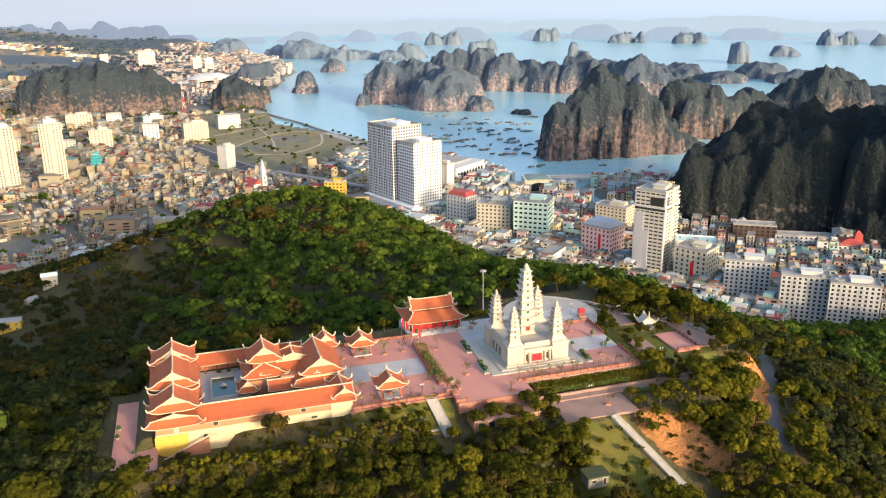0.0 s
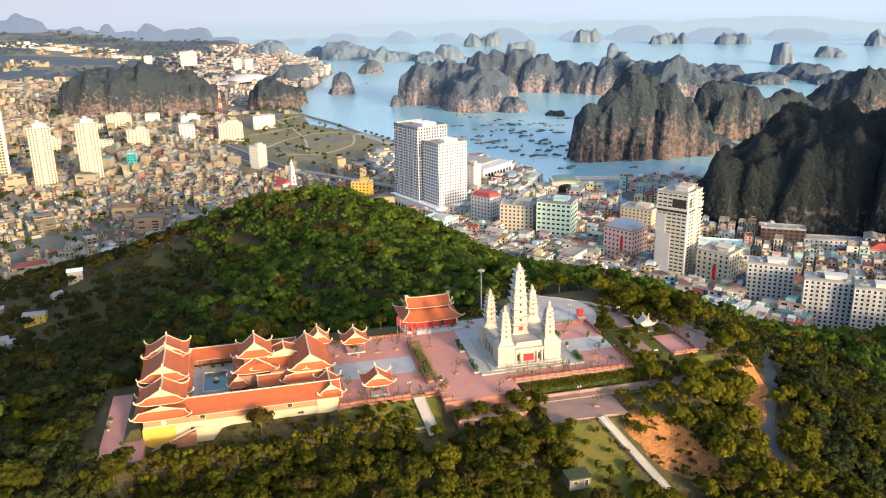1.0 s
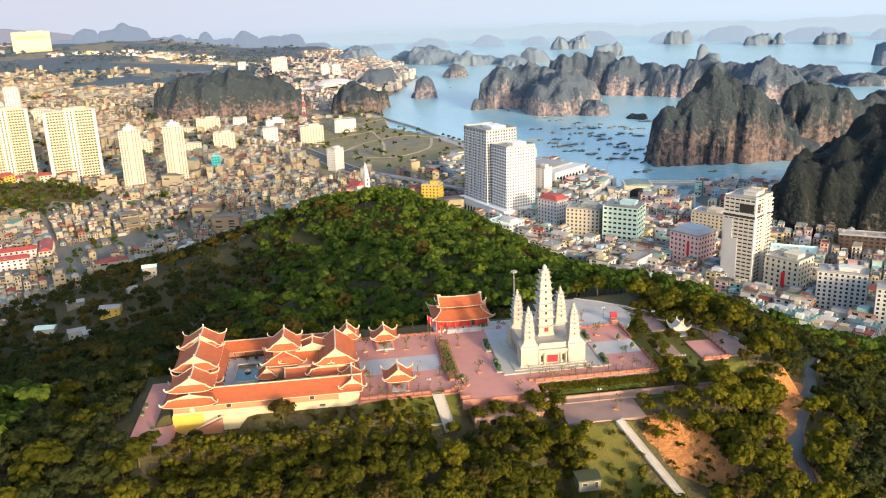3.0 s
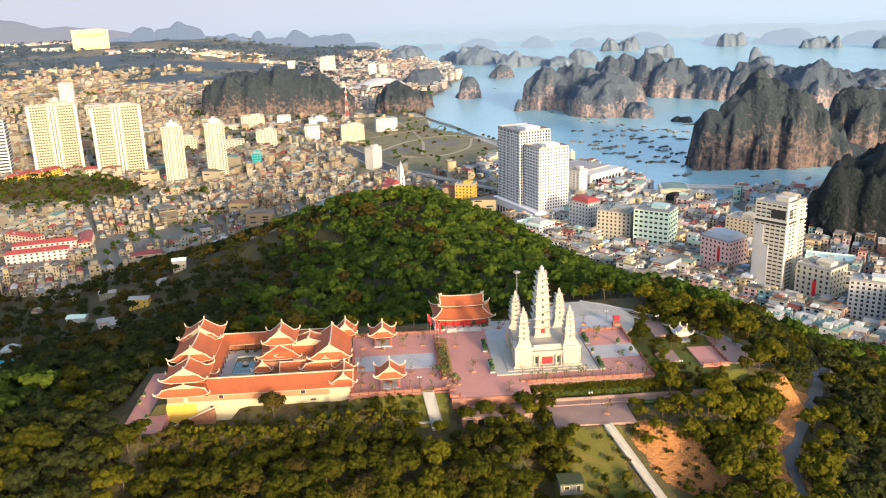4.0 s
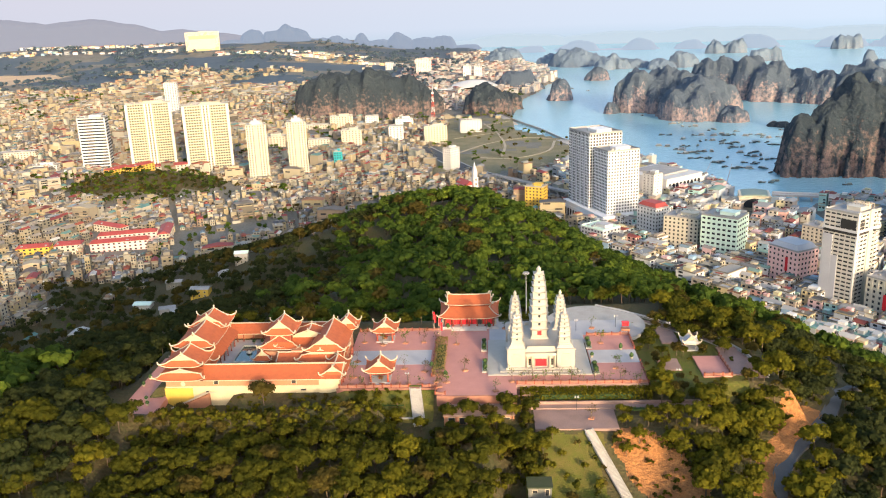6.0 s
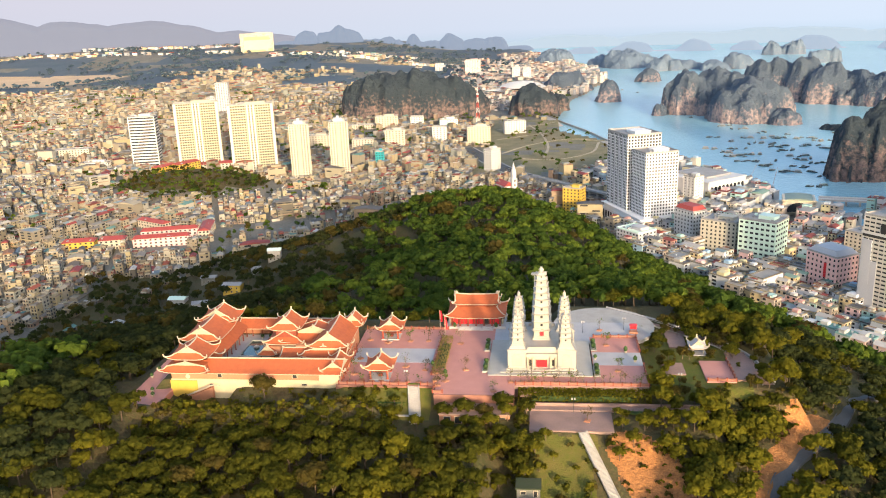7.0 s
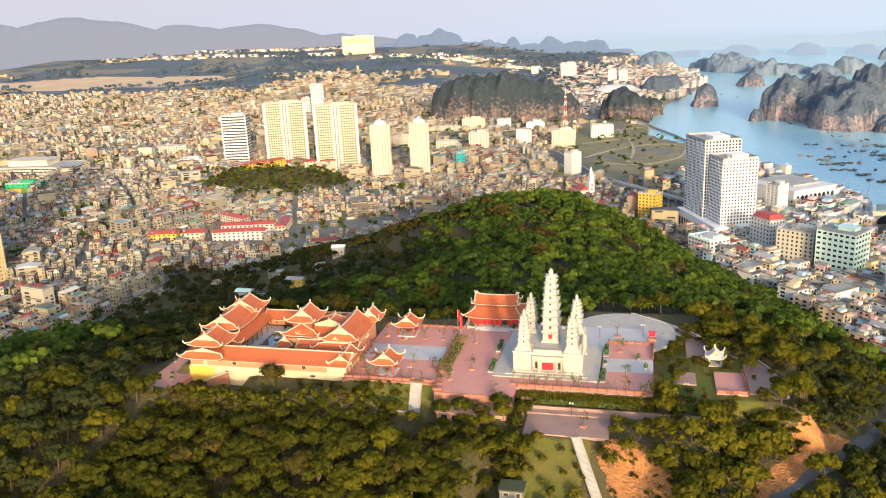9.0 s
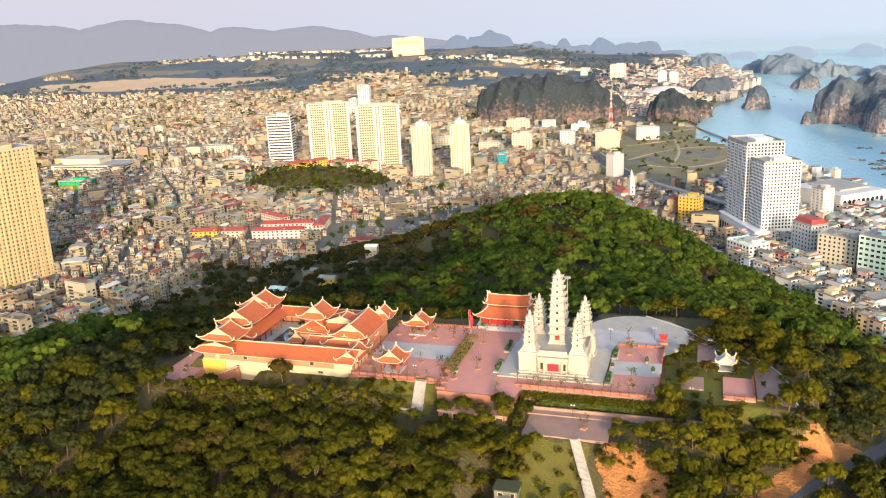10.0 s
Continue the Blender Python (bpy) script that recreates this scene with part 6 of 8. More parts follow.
tower_block("office_building", "dark brown glazed block below the wooded headland", 652, 652, -0.55, 40, 16, 6, 22, 6, M_BROWNGLASS, (8, 4), (2.4, 1.8), limit=30, setback=False)
tower_block("school_building", "long white building at the foot of the headland", 690, 628, -0.5, 52, 14, 6, 14, 4, M_WHITEWALL, (12, 4), (1.6, 1.5), limit=30, setback=False)
rt = tower_block("villa", "white building with a red hipped roof and turret", 712, 590, -0.5, 26, 20, 6, 14, 4, M_WHITEWALL, (6, 5), (1.4, 1.5), limit=30, setback=False)
part("hipped_roof", Shape().box(0, 0, 14.4, 28, 22, 5, 0, 0, 0.25), M_ROOFRED, rt, "red hipped roof")
part("turret", Shape().box(6, 0, 14, 7, 7, 9).box(6, 0, 23, 8, 8, 4, 0, 0, 0.1), M_ROOFRED, rt, "red-capped turret")
tower_block("office_building", "tall brown block under scaffolding netting", -590, 1075, 0.1, 22, 16, 8, 16, 4, M_REDBRICK, (4, 3), (1.6, 1.4), limit=20)
gb = tower_block("construction_building", "green netted building with a yellow front", -602, 1000, 0.15, 48, 24, 10, 20, 5, M_GREENNET, (6, 4), (1.6, 1.4), limit=20)
part("yellow_front", Shape().box(-6, -16, -2, 22, 10, 16), M_YELLOW, gb, "yellow front wing")
fb = tower_block("government_building", "broad flat-roofed cream hall with long window bands", -690, 1150, 0.1, 130, 60, 10, 18, 4, M_BEIGEWALL, (1, 1), (2.0, 1.6), band=True, limit=16, setback=False)
part("upper_hall", Shape().box(-20, 6, 18, 70, 36, 9).box(-20, 6, 27, 74, 40, 0.8), M_BEIGEWALL, fb)
# school with red roofs
for i, (bx, by, w, d, tn, m) in enumerate(((-236, 772, 32, 14, 0.25, M_YELLOW), (-205, 784, 26, 16, 0.25, M_BEIGEWALL), (-156, 796, 58, 12, 0.25, M_PINKWALL), (-160, 826, 60, 12, 0.25, M_PINKWALL), (-193, 858, 46, 11, -0.5, M_BEIGEWALL), (-124, 842, 12, 44, 0.25, M_BEIGEWALL), (-301, 1128, 34, 15, 1.15, M_YELLOW), (-262, 1118, 38, 16, 1.1, M_YELLOW), (-238, 1150, 62, 16, 0.3, M_PALECREAM))):
    z_ = max(6.0, Zh(bx, by))
    sc = tower_block("school_building", "long school building with a red pitched roof", bx, by, tn, w, d, z_ - 1, 10.5, 3, m, (max(3, int(w / 5)), max(3, int(d / 5))), (2.0, 1.6), M_ROOFRED, setback=False, limit=40, parapet=0.2)
    s = Shape()
    a_, b_ = w / 2 + 0.8, d / 2 + 0.8
    if w > d:
        s.add([(-a_, -b_, 10.8), (a_, -b_, 10.8), (a_, b_, 10.8), (-a_, b_, 10.8), (-a_ + 3, 0, 13.6), (a_ - 3, 0, 13.6)], [(0, 1, 5, 4), (2, 3, 4, 5), (1, 2, 5), (3, 0, 4), (3, 2, 1, 0)])
    else:
        s.add([(-a_, -b_, 10.8), (a_, -b_, 10.8), (a_, b_, 10.8), (-a_, b_, 10.8), (0, -b_ + 3, 13.6), (0, b_ - 3, 13.6)], [(0, 1, 4), (1, 2, 5, 4), (2, 3, 5), (3, 0, 4, 5), (3, 2, 1, 0)])
    part("pitched_roof", s, M_ROOFRED, sc, "red pitched roof")

# ---- small houses ----
avenue_line = curve_points([(120, 1400, 0), (168, 1270, 0), (206, 1184, 0), (258, 1108, 0), (300, 1036, 0), (326, 985, 0)], 8.0)
AVENUE_PTS = [(p.x, p.y) for p in avenue_line]


def house_sites():
    """Districts of back-to-back rows of narrow lots along straight lanes, off the water, the hills and the large buildings."""
    r = np.random.RandomState(5)
    seeds = np.stack([np.concatenate([r.uniform(-1600, 760, 90), r.uniform(-2300, 250, 40), r.uniform(-100, 450, 14)]), np.concatenate([r.uniform(350, 2600, 90), r.uniform(2400, 3500, 40), r.uniform(2000, 3900, 14)])], -1)
    angs = r.uniform(-0.75, 0.75, 144)
    xs, ys, ts = [], [], []
    for k, ((sx, sy), a) in enumerate(zip(seeds, angs)):
        big = (1.36 if sx > 330 else 1.02) if sy < 1500 else 1.25 if sy < 2200 else 1.9
        u, v = np.meshgrid(np.arange(-330, 330, 6.6 * big), np.concatenate([[p_, p_ + 10.6 * big] for p_ in np.arange(-330, 330, 26.5 * big)]))
        u, v = u.ravel() + r.uniform(-0.4, 0.4, u.size), v.ravel() + r.uniform(-0.9, 0.9, u.size)
        x, y = sx + u * math.cos(a) - v * math.sin(a), sy + u * math.sin(a) + v * math.cos(a)
        d = (x[:, None] - seeds[None, :, 0]) ** 2 + (y[:, None] - seeds[None, :, 1]) ** 2
        mine = (d.argmin(1) == k) & (np.abs(u % (62 * big)) > 3.5) & (np.abs(v % (159 * big)) > 4.5)
        xs.append(x[mine]), ys.append(y[mine]), ts.append(np.full(mine.sum(), a))
    x, y, turn = np.concatenate(xs), np.concatenate(ys), np.concatenate(ts)
    ok = (land_mask(x, y) > 0.12) & (hills(x, y) < 12.5)
    ok &= ~((x > 150) & (y > 1120 + (x - 150) * 0.4) & (y < 1740))  # reclaimed field by the promenade
    ok &= ~((((x + 215) / 118) ** 2 + ((y - 1050) / 66) ** 2) < 1)
    for ax, ay in AVENUE_PTS:
        ok &= (x - ax) ** 2 + (y - ay) ** 2 > 19 ** 2
    ok &= ~((((x + 1760) / 600) ** 2 + ((y - 2830) / 300) ** 2) < 1)  # sandy field
    ok &= (y < 2500) | (fbm(x / 220, y / 220, 63, 3) > 0.16 + 0.4 * smooth(2500, 3500, y) - 0.75 * (x > -60))
    ok &= ~((x > 622 + (752 - y) * 0.8) & (y < 800)) & ~((y > 1770) & (y < 1900) & (x > -190) & (x < 300))
    for cx, cy, rad in KEEP_OUT:
        ok &= (x - cx) ** 2 + (y - cy) ** 2 > rad ** 2 * 0.72
    ok &= r.uniform(0, 1, x.size) > 0.06 + 0.16 * (x > 330) + 0.8 * (fbm(x / 80, y / 80, 57, 2) > 0.3) * (x < 330)
    ok &= ~(scrub_edge(x, y) & (r.uniform(0, 1, x.size) < 0.93))
    ang = np.degrees(np.arctan2(x - 215, y))
    ok &= (ang > -52) & (ang < 52)
    return x[ok], y[ok], turn[ok] + r.uniform(-0.03, 0.03, ok.sum()), r


hx, hy, hturn, hr_ = house_sites()
hz = ground_height(hx, hy)
N = hx.size
lot = np.where(hy < 1500, np.where(hx > 330, 1.34, 1.02), np.where(hy < 2200, 1.22, 1.8)) * np.where(hr_.uniform(0, 1, N) < 0.12, 1.6, hr_.uniform(0.75, 1.15, N))
hw, hd = hr_.uniform(5.0, 6.6, N) * lot, hr_.uniform(7.5, 10.4, N) * lot
storeys = np.clip(np.round(hr_.gamma(2.4, 0.72, N) + 0.7 + 2.7 * (hx > 330) - 0.7 * ((hx < 0) & (hy < 820))), 1, 6)
big_ = (hr_.uniform(0, 1, N) < 0.015) & (hy < 1500)
hw, hd = np.where(big_, hr_.uniform(14, 30, N), hw), np.where(big_, hr_.uniform(10, 15, N), hd)
storeys = np.where(big_, hr_.randint(3, 8, N), storeys)
hh = storeys * 3.1


class Mass:
    """Quads gathered in arrays, for one joined mesh."""

    def __init__(self):
        self.v, self.f, self.m, self.k = [], [], [], 0

    def boxes(self, x, y, z, sx, sy, sz, turn, mi, taper=1.0):
        n = len(x)
        if n == 0:
            return
        c, s = np.cos(turn), np.sin(turn)
        out = np.zeros((n, 8, 3))
        for j, (a, b, t) in enumerate(((-1, -1, 0), (1, -1, 0), (1, 1, 0), (-1, 1, 0), (-1, -1, 1), (1, -1, 1), (1, 1, 1), (-1, 1, 1))):
            q = taper if t else 1.0
            u, w = a * sx * 0.5 * q, b * sy * 0.5 * q
            out[:, j, 0], out[:, j, 1], out[:, j, 2] = x + u * c - w * s, y + u * s + w * c, z + t * sz
        f = np.array([(4, 5, 6, 7), (0, 1, 5, 4), (1, 2, 6, 5), (2, 3, 7, 6), (3, 0, 4, 7)])
        self.v.append(out.reshape(-1, 3))
        self.f.append((np.arange(n)[:, None, None] * 8 + f[None] + self.k).reshape(-1, 4))
        self.m.append(np.full(n * 5, mi))
        self.k += n * 8

    def gables(self, x, y, z, sx, sy, rise, turn, mi):
        n = len(x)
        if n == 0:
            return
        c, s = np.cos(turn), np.sin(turn)
        out = np.zeros((n, 6, 3))
        for j, (a, b, t) in enumerate(((-1, -1, 0), (1, -1, 0), (1, 1, 0), (-1, 1, 0), (0, -1, 1), (0, 1, 1))):
            u, w = a * sx * 0.55, b * sy * 0.55
            out[:, j, 0], out[:, j, 1], out[:, j, 2] = x + u * c - w * s, y + u * s + w * c, z + t * rise
        f = np.array([(0, 4, 5, 3), (1, 2, 5, 4), (0, 1, 4, 4), (2, 3, 5, 5)])
        self.v.append(out.reshape(-1, 3))
        self.f.append((np.arange(n)[:, None, None] * 6 + f[None] + self.k).reshape(-1, 4))
        self.m.append(np.full(n * 4, mi))
        self.k += n * 6

    def build(self, name, mats, label, category):
        V, F, M = np.concatenate(self.v), np.concatenate(self.f), np.concatenate(self.m)
        tri = F[:, 2] == F[:, 3]
        me = bpy.data.meshes.new(name)
        lens = np.where(tri, 3, 4)
        loops = F[np.arange(4)[None] < lens[:, None]]
        me.vertices.add(len(V))
        me.vertices.foreach_set("co", V.astype(np.float32).ravel())
        me.loops.add(len(loops))
        me.loops.foreach_set("vertex_index", loops.astype(np.int32))
        me.polygons.add(len(F))
        me.polygons.foreach_set("loop_start", np.concatenate([[0], np.cumsum(lens)[:-1]]).astype(np.int32))
        for m in mats:
            me.materials.append(m)
        me.polygons.foreach_set("material_index", M.astype(np.int32))
        me.update(calc_edges=True)
        me.shade_flat()
        return tagged(new(name, me), label, category, kind="stuff")


# the nearest houses are things of their own
near = np.argsort(np.hypot(hx - 215, (hy + 20)))
single = near[:120]
rest = near[120:]
town = Mass()
i_ = rest
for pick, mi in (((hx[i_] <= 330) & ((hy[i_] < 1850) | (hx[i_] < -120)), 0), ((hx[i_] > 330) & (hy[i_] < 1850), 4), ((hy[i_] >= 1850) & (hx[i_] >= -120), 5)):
    j_ = i_[pick]
    town.boxes(hx[j_], hy[j_], hz[j_] - 3, hw[j_], hd[j_], hh[j_] + 3, hturn[j_], mi)
kind = hr_.uniform(0, 1, N)
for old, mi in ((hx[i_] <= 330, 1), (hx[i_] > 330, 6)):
    g = i_[(kind[i_] < np.where(hx[i_] > 330, 0.2, 0.36)) & old]
    town.gables(hx[g], hy[g], hz[g] + hh[g], hw[g], hd[g], 1.8 + 0 * hw[g], hturn[g], mi)
    g = i_[(kind[i_] >= np.where(hx[i_] > 330, 0.2, 0.36)) & old]
    town.boxes(hx[g], hy[g], hz[g] + hh[g], hw[g] + 0.5, hd[g] + 0.5, 0.3 + 0 * hw[g], hturn[g], mi)
fl = i_[kind[i_] >= np.where(hx[i_] > 330, 0.2, 0.36)]
st_ = fl[(hr_.uniform(0, 1, fl.size) < 0.45) & (hy[fl] < 2200)]
for q in (False, True):
    sq = st_[(hx[st_] > 330) == q]
    town.boxes(hx[sq] + hr_.uniform(-1, 1, sq.size), hy[sq] + hr_.uniform(-2, 2, sq.size), hz[sq] + hh[sq], hw[sq] * 0.6, hd[sq] * 0.4, hr_.uniform(2, 3.2, sq.size), hturn[sq], 4 if q else 0)
for q in (-1, 1):
    pa = fl[hy[fl] < 820]
    c_, s__ = np.cos(hturn[pa]), np.sin(hturn[pa])
    town.boxes(hx[pa] + q * hw[pa] * 0.48 * c_, hy[pa] + q * hw[pa] * 0.48 * s__, hz[pa] + hh[pa] + 0.3, 0.25 + 0 * pa, hd[pa], 0.8 + 0 * pa, hturn[pa], 0)
    town.boxes(hx[pa] - q * hd[pa] * 0.48 * s__, hy[pa] + q * hd[pa] * 0.48 * c_, hz[pa] + hh[pa] + 0.3, hw[pa], 0.25 + 0 * pa, 0.8 + 0 * pa, hturn[pa], 0)
sd = fl[(hr_.uniform(0, 1, fl.size) < 0.5) & (hy[fl] < 1500)]
town.boxes(hx[sd] + hr_.uniform(-1.5, 1.5, sd.size), hy[sd] + hr_.uniform(-1.5, 1.5, sd.size), hz[sd] + hh[sd] + 2.2, hw[sd] * 0.6, hd[sd] * 0.45, 0.15 + 0 * hw[sd], hturn[sd], 1)
for floor in range(1, 6):
    s_ = i_[(storeys[i_] > floor) & (hy[i_] < 1100) & (hr_.uniform(0, 1, i_.size) < 0.6)]
    off = hd[s_] / 2 + 0.5
    town.boxes(hx[s_] + off * np.sin(hturn[s_]), hy[s_] - off * np.cos(hturn[s_]), hz[s_] + floor * 3.1, hw[s_] * 0.85, 1.0 + 0 * off, 0.9 + 0 * off, hturn[s_], 0)
tk = fl[(hr_.uniform(0, 1, fl.size) < 0.35) & (hy[fl] < 1100)]
town.boxes(hx[tk] - 1.5, hy[tk] - 2, hz[tk] + hh[tk] + 0.3, 1.4 + 0 * hw[tk], 1.4 + 0 * hw[tk], 1.6 + 0 * hw[tk], hturn[tk], 3)
for floor in range(6):
    for face in (0, 1):
        for col in (-1, 1):
            s_ = i_[(storeys[i_] > floor) & (hy[i_] < 1120) & (hr_.uniform(0, 1, i_.size) < np.where(hy[i_] < 900, 0.72, 0.3))]
            side = np.where(hx[s_] < 215, 1.0, -1.0)
            ln, off = (hw[s_], hd[s_] / 2) if face == 0 else (hd[s_], hw[s_] / 2)
            rot = hturn[s_] + (0.0 if face == 0 else side * math.pi / 2)
            u = col * ln * 0.24
            wide = np.maximum(1.3, ln * np.where(hy[s_] < 900, 0.22, 0.3))
            town.boxes(hx[s_] + u * np.cos(rot) + off * np.sin(rot), hy[s_] + u * np.sin(rot) - off * np.cos(rot), hz[s_] + floor * 3.1 + 0.8, wide, 0.2 + 0 * ln, 1.7 + 0 * ln, rot, 2)
M_TANK = mat("steel tank", (0.55, 0.56, 0.57), 0.35, (0.4, 0.4, 0.42), 2.0, 0.5, metal=0.6)
town.build("town_houses", [M_HOUSE, M_HROOF, M_GLASS, M_TANK, M_HOUSE_PALE, M_HOUSE_HAZE, M_HROOF_PALE], "crowded small painted houses of the town", "houses")

# single houses from a few patterns
WALLS = [mat("house wall " + str(i), c, 0.8, None, 1.5, 0.5) for i, c in enumerate(((0.58, 0.52, 0.42), (0.52, 0.41, 0.26), (0.66, 0.63, 0.57), (0.44, 0.43, 0.41), (0.45, 0.55, 0.57), (0.64, 0.45, 0.37), (0.66, 0.58, 0.4), (0.5, 0.46, 0.41)))]
ROOFS = [mat("house roof " + str(i), c, 0.7, None, 1.5, 0.6) for i, c in enumerate(((0.36, 0.35, 0.34), (0.42, 0.1, 0.08), (0.3, 0.4, 0.45), (0.5, 0.46, 0.42), (0.2, 0.36, 0.33)))]
WALL_WORDS = ("cream", "ochre", "white", "grey", "pale blue", "salmon", "yellowish", "drab brown")
ROOF_WORDS = ("grey", "red", "blue-grey", "pale", "green")
patterns = {}


def house(w, d, n, wall, rf, flat):
    h = n * 3.1
    t = thing("house", 0, 0, 0, WALL_WORDS[wall] + " " + ("one", "two", "three", "four", "five", "six")[int(n) - 1] + "-storey town house with " + ROOF_WORDS[rf] + (" flat roof" if flat else " pitched roof"), "house", group="houses below the hill")
    part("wall", Shape().box(0, 0, -5, w, d, h + 5), WALLS[wall], t)
    if flat:
        r_ = Shape().box(0, 0, h, w + 0.5, d + 0.5, 0.25)
        for q in (-1, 1):
            r_.box(q * w / 2, 0, h + 0.25, 0.2, d, 0.8).box(0, q * d / 2, h + 0.25, w, 0.2, 0.8)
        part("roof", r_, ROOFS[rf], t)
        part("stair_house", Shape().box(0, d * 0.18, h + 0.2, w * 0.6, d * 0.4, 2.6).box(0, d * 0.18, h + 2.8, w * 0.68, d * 0.46, 0.2), WALLS[wall], t)
        part("water_tank", Shape().lathe(w * 0.2, -d * 0.25, [(0.6, h + 0.25), (0.6, h + 0.7), (0.75, h + 0.7), (0.75, h + 2.0), (0.3, h + 2.2)], 10), M_TANK, t, "steel water tank")
    else:
        a, b = w / 2 + 0.4, d / 2 + 0.5
        part("roof", Shape().add([(-a, -b, h), (a, -b, h), (a, b, h), (-a, b, h), (0, -b, h + 1.9), (0, b, h + 1.9)], [(0, 4, 5, 3), (1, 2, 5, 4), (0, 1, 4), (2, 3, 5), (3, 2, 1, 0)]), ROOFS[rf], t)
    wm = Shape().box(0, 0, 0, 1.2, 0.18, 1.5).box(0, 0, -0.12, 1.5, 0.34, 0.1).mesh("window", M_GLASS)
    for f in range(int(n)):
        for face in range(3):
            ln, off, rot = ((w, d / 2, 0), (d, w / 2, math.pi / 2), (d, w / 2, -math.pi / 2))[face]
            for c in (-0.25, 0.25) if face == 0 else (-0.22,):
                u = c * ln
                o = new("window", wm)
                o.parent = t
                o.matrix_basis = pose(u * math.cos(rot) + off * math.sin(rot), u * math.sin(rot) - off * math.cos(rot), f * 3.1 + 1.0, 0, 0, math.degrees(rot))
        if f and n > 2:
            part("balcony", Shape().box(0, -d / 2 - 0.5, f * 3.1, w * 0.9, 1.0, 0.15).box(0, -d / 2 - 0.95, f * 3.1 + 0.15, w * 0.9, 0.1, 0.8), WALLS[wall], t)
    return t


rh = random.Random(23)
for idx in single:
    n_ = int(min(storeys[idx], 5))
    key = (n_, rh.randrange(3))
    m_ = pose(hx[idx], hy[idx], hz[idx], 0, 0, math.degrees(hturn[idx]))
    if key not in patterns:
        h_ob = house(rh.uniform(7.5, 11), rh.uniform(10, 15), n_, rh.randrange(8), rh.randrange(5), rh.random() < 0.7)
        h_ob.matrix_basis = m_
        patterns[key] = h_ob
    else:
        copy_thing(patterns[key], m_)

# trees among the houses, and on the knoll
tr = np.random.RandomState(77)
tx, ty = tr.uniform(-1500, 620, 8200), tr.uniform(480, 2450, 8200)
green = (fbm(tx / 80, ty / 80, 57, 2) > 0.24 - 0.12 * (tx < 0)) & (land_mask(tx, ty) > 0.1) & (hills(tx, ty) < 14)
knoll_ = (((tx + 225) / 88) ** 2 + ((ty - 1055) / 64) ** 2) < 1
field_ = (tx > 150) & (ty > 1140 + (tx - 150) * 0.4) & (ty < 1740) & (land_mask(tx, ty) > 0.3)
use_ = green | field_ & (tr.uniform(0, 1, tx.size) < 0.25)
for cx, cy, rad in KEEP_OUT:
    use_ &= (tx - cx) ** 2 + (ty - cy) ** 2 > (rad * 0.8) ** 2
tx, ty = np.concatenate([tx[use_], tr.uniform(-335, -110, 560)]), np.concatenate([ty[use_], tr.uniform(975, 1115, 560)])
keep_h = (ty > 1078) & (tx > -325) & (tx < -195)
inside = ~keep_h & ((((tx + 222) / 106) ** 2 + ((ty - 1045) / 68) ** 2) < 1) | (np.arange(tx.size) < use_.sum())
tx, ty = tx[inside], ty[inside]
tz = ground_height(tx, ty)
small_shapes = [tree_shapes(400 + i, 8.0, 4.2, 3, 9, 2.7, limbs=0) for i in range(4)]
mass("town_trees", small_shapes, [(tr.randint(4), x, y, z, tr.uniform(0.75, 1.4) * (0.95 if abs(x + 225) < 95 and abs(y - 1050) < 66 else 1.0), tr.uniform(0, 6.28), int(tr.choice([1, 4, 2, 0] if abs(x + 225) < 125 and abs(y - 1050) < 72 else [0, 0, 1, 2]))) for x, y, z in zip(tx, ty, tz)], LEAVES, "green and brown trees scattered among the houses", "trees")

# ---- round the temple ----


def ribbon(name, pts, w, m, label, lift=0.25, cat="road", kerb=None):
    """A road laid on the ground along a smooth line, with low kerbs."""
    s = Shape()
    n = len(pts)
    zs = ground_height(np.array([p.x for p in pts]), np.array([p.y for p in pts]))
    zs = np.convolve(np.pad(zs, 4, mode="edge"), np.ones(9) / 9, "valid")
    rows = []
    for i, p in enumerate(pts):
        d = (pts[min(i + 1, n - 1)] - pts[max(i - 1, 0)]).normalized()
        nx, ny = -d.y, d.x
        z = zs[i] + lift
        rows.append([(p.x + nx * w * q, p.y + ny * w * q, z + dz) for q, dz in ((-0.62, -2.5), (-0.6, 0.22), (-0.5, 0.22), (-0.5, 0.0), (0.5, 0.0), (0.5, 0.22), (0.6, 0.22), (0.62, -2.5))])
    vs = [v for r_ in rows for v in r_]
    for i in range(n - 1):
        for k in range(7):
            s.f.append((i * 8 + k, i * 8 + k + 1, (i + 1) * 8 + k + 1, (i + 1) * 8 + k))
            s.m.append(0 if k == 3 else 1)
    s.v = vs
    return tagged(part(name, s, [m, kerb or M_CONC]), label, cat, kind="structure")


ribbon("road_loop", road_line, 4.4, M_ROADGREY, "worn grey road winding round the hill", 0.5, kerb=M_ROADGREY)
walk_line = curve_points([(x - 2.6, y - 2.0, 0) for x, y in KERB_LINE[1:]])
ribbon("pavement_garden_walk", walk_line, 3.6, M_DULLPAVE, "dull pink walk along the garden's edge", 0.2, "path", kerb=M_CONC)
kerb_pts = curve_points([(x, y, 0) for x, y in KERB_LINE], 3.0)
kerb_wall = Shape()
for p, q in zip(kerb_pts, kerb_pts[1:]):
    d_ = q - p
    kerb_wall.box((p.x + q.x) / 2, (p.y + q.y) / 2, Zh((p.x + q.x) / 2, (p.y + q.y) / 2) - 1.0, d_.length + 0.15, 0.5, 1.7, math.atan2(d_.y, d_.x))
tagged(part("wall_garden_edge", kerb_wall, M_GREYPAVE), "low pale kerb wall curving round the garden", "wall", kind="structure")
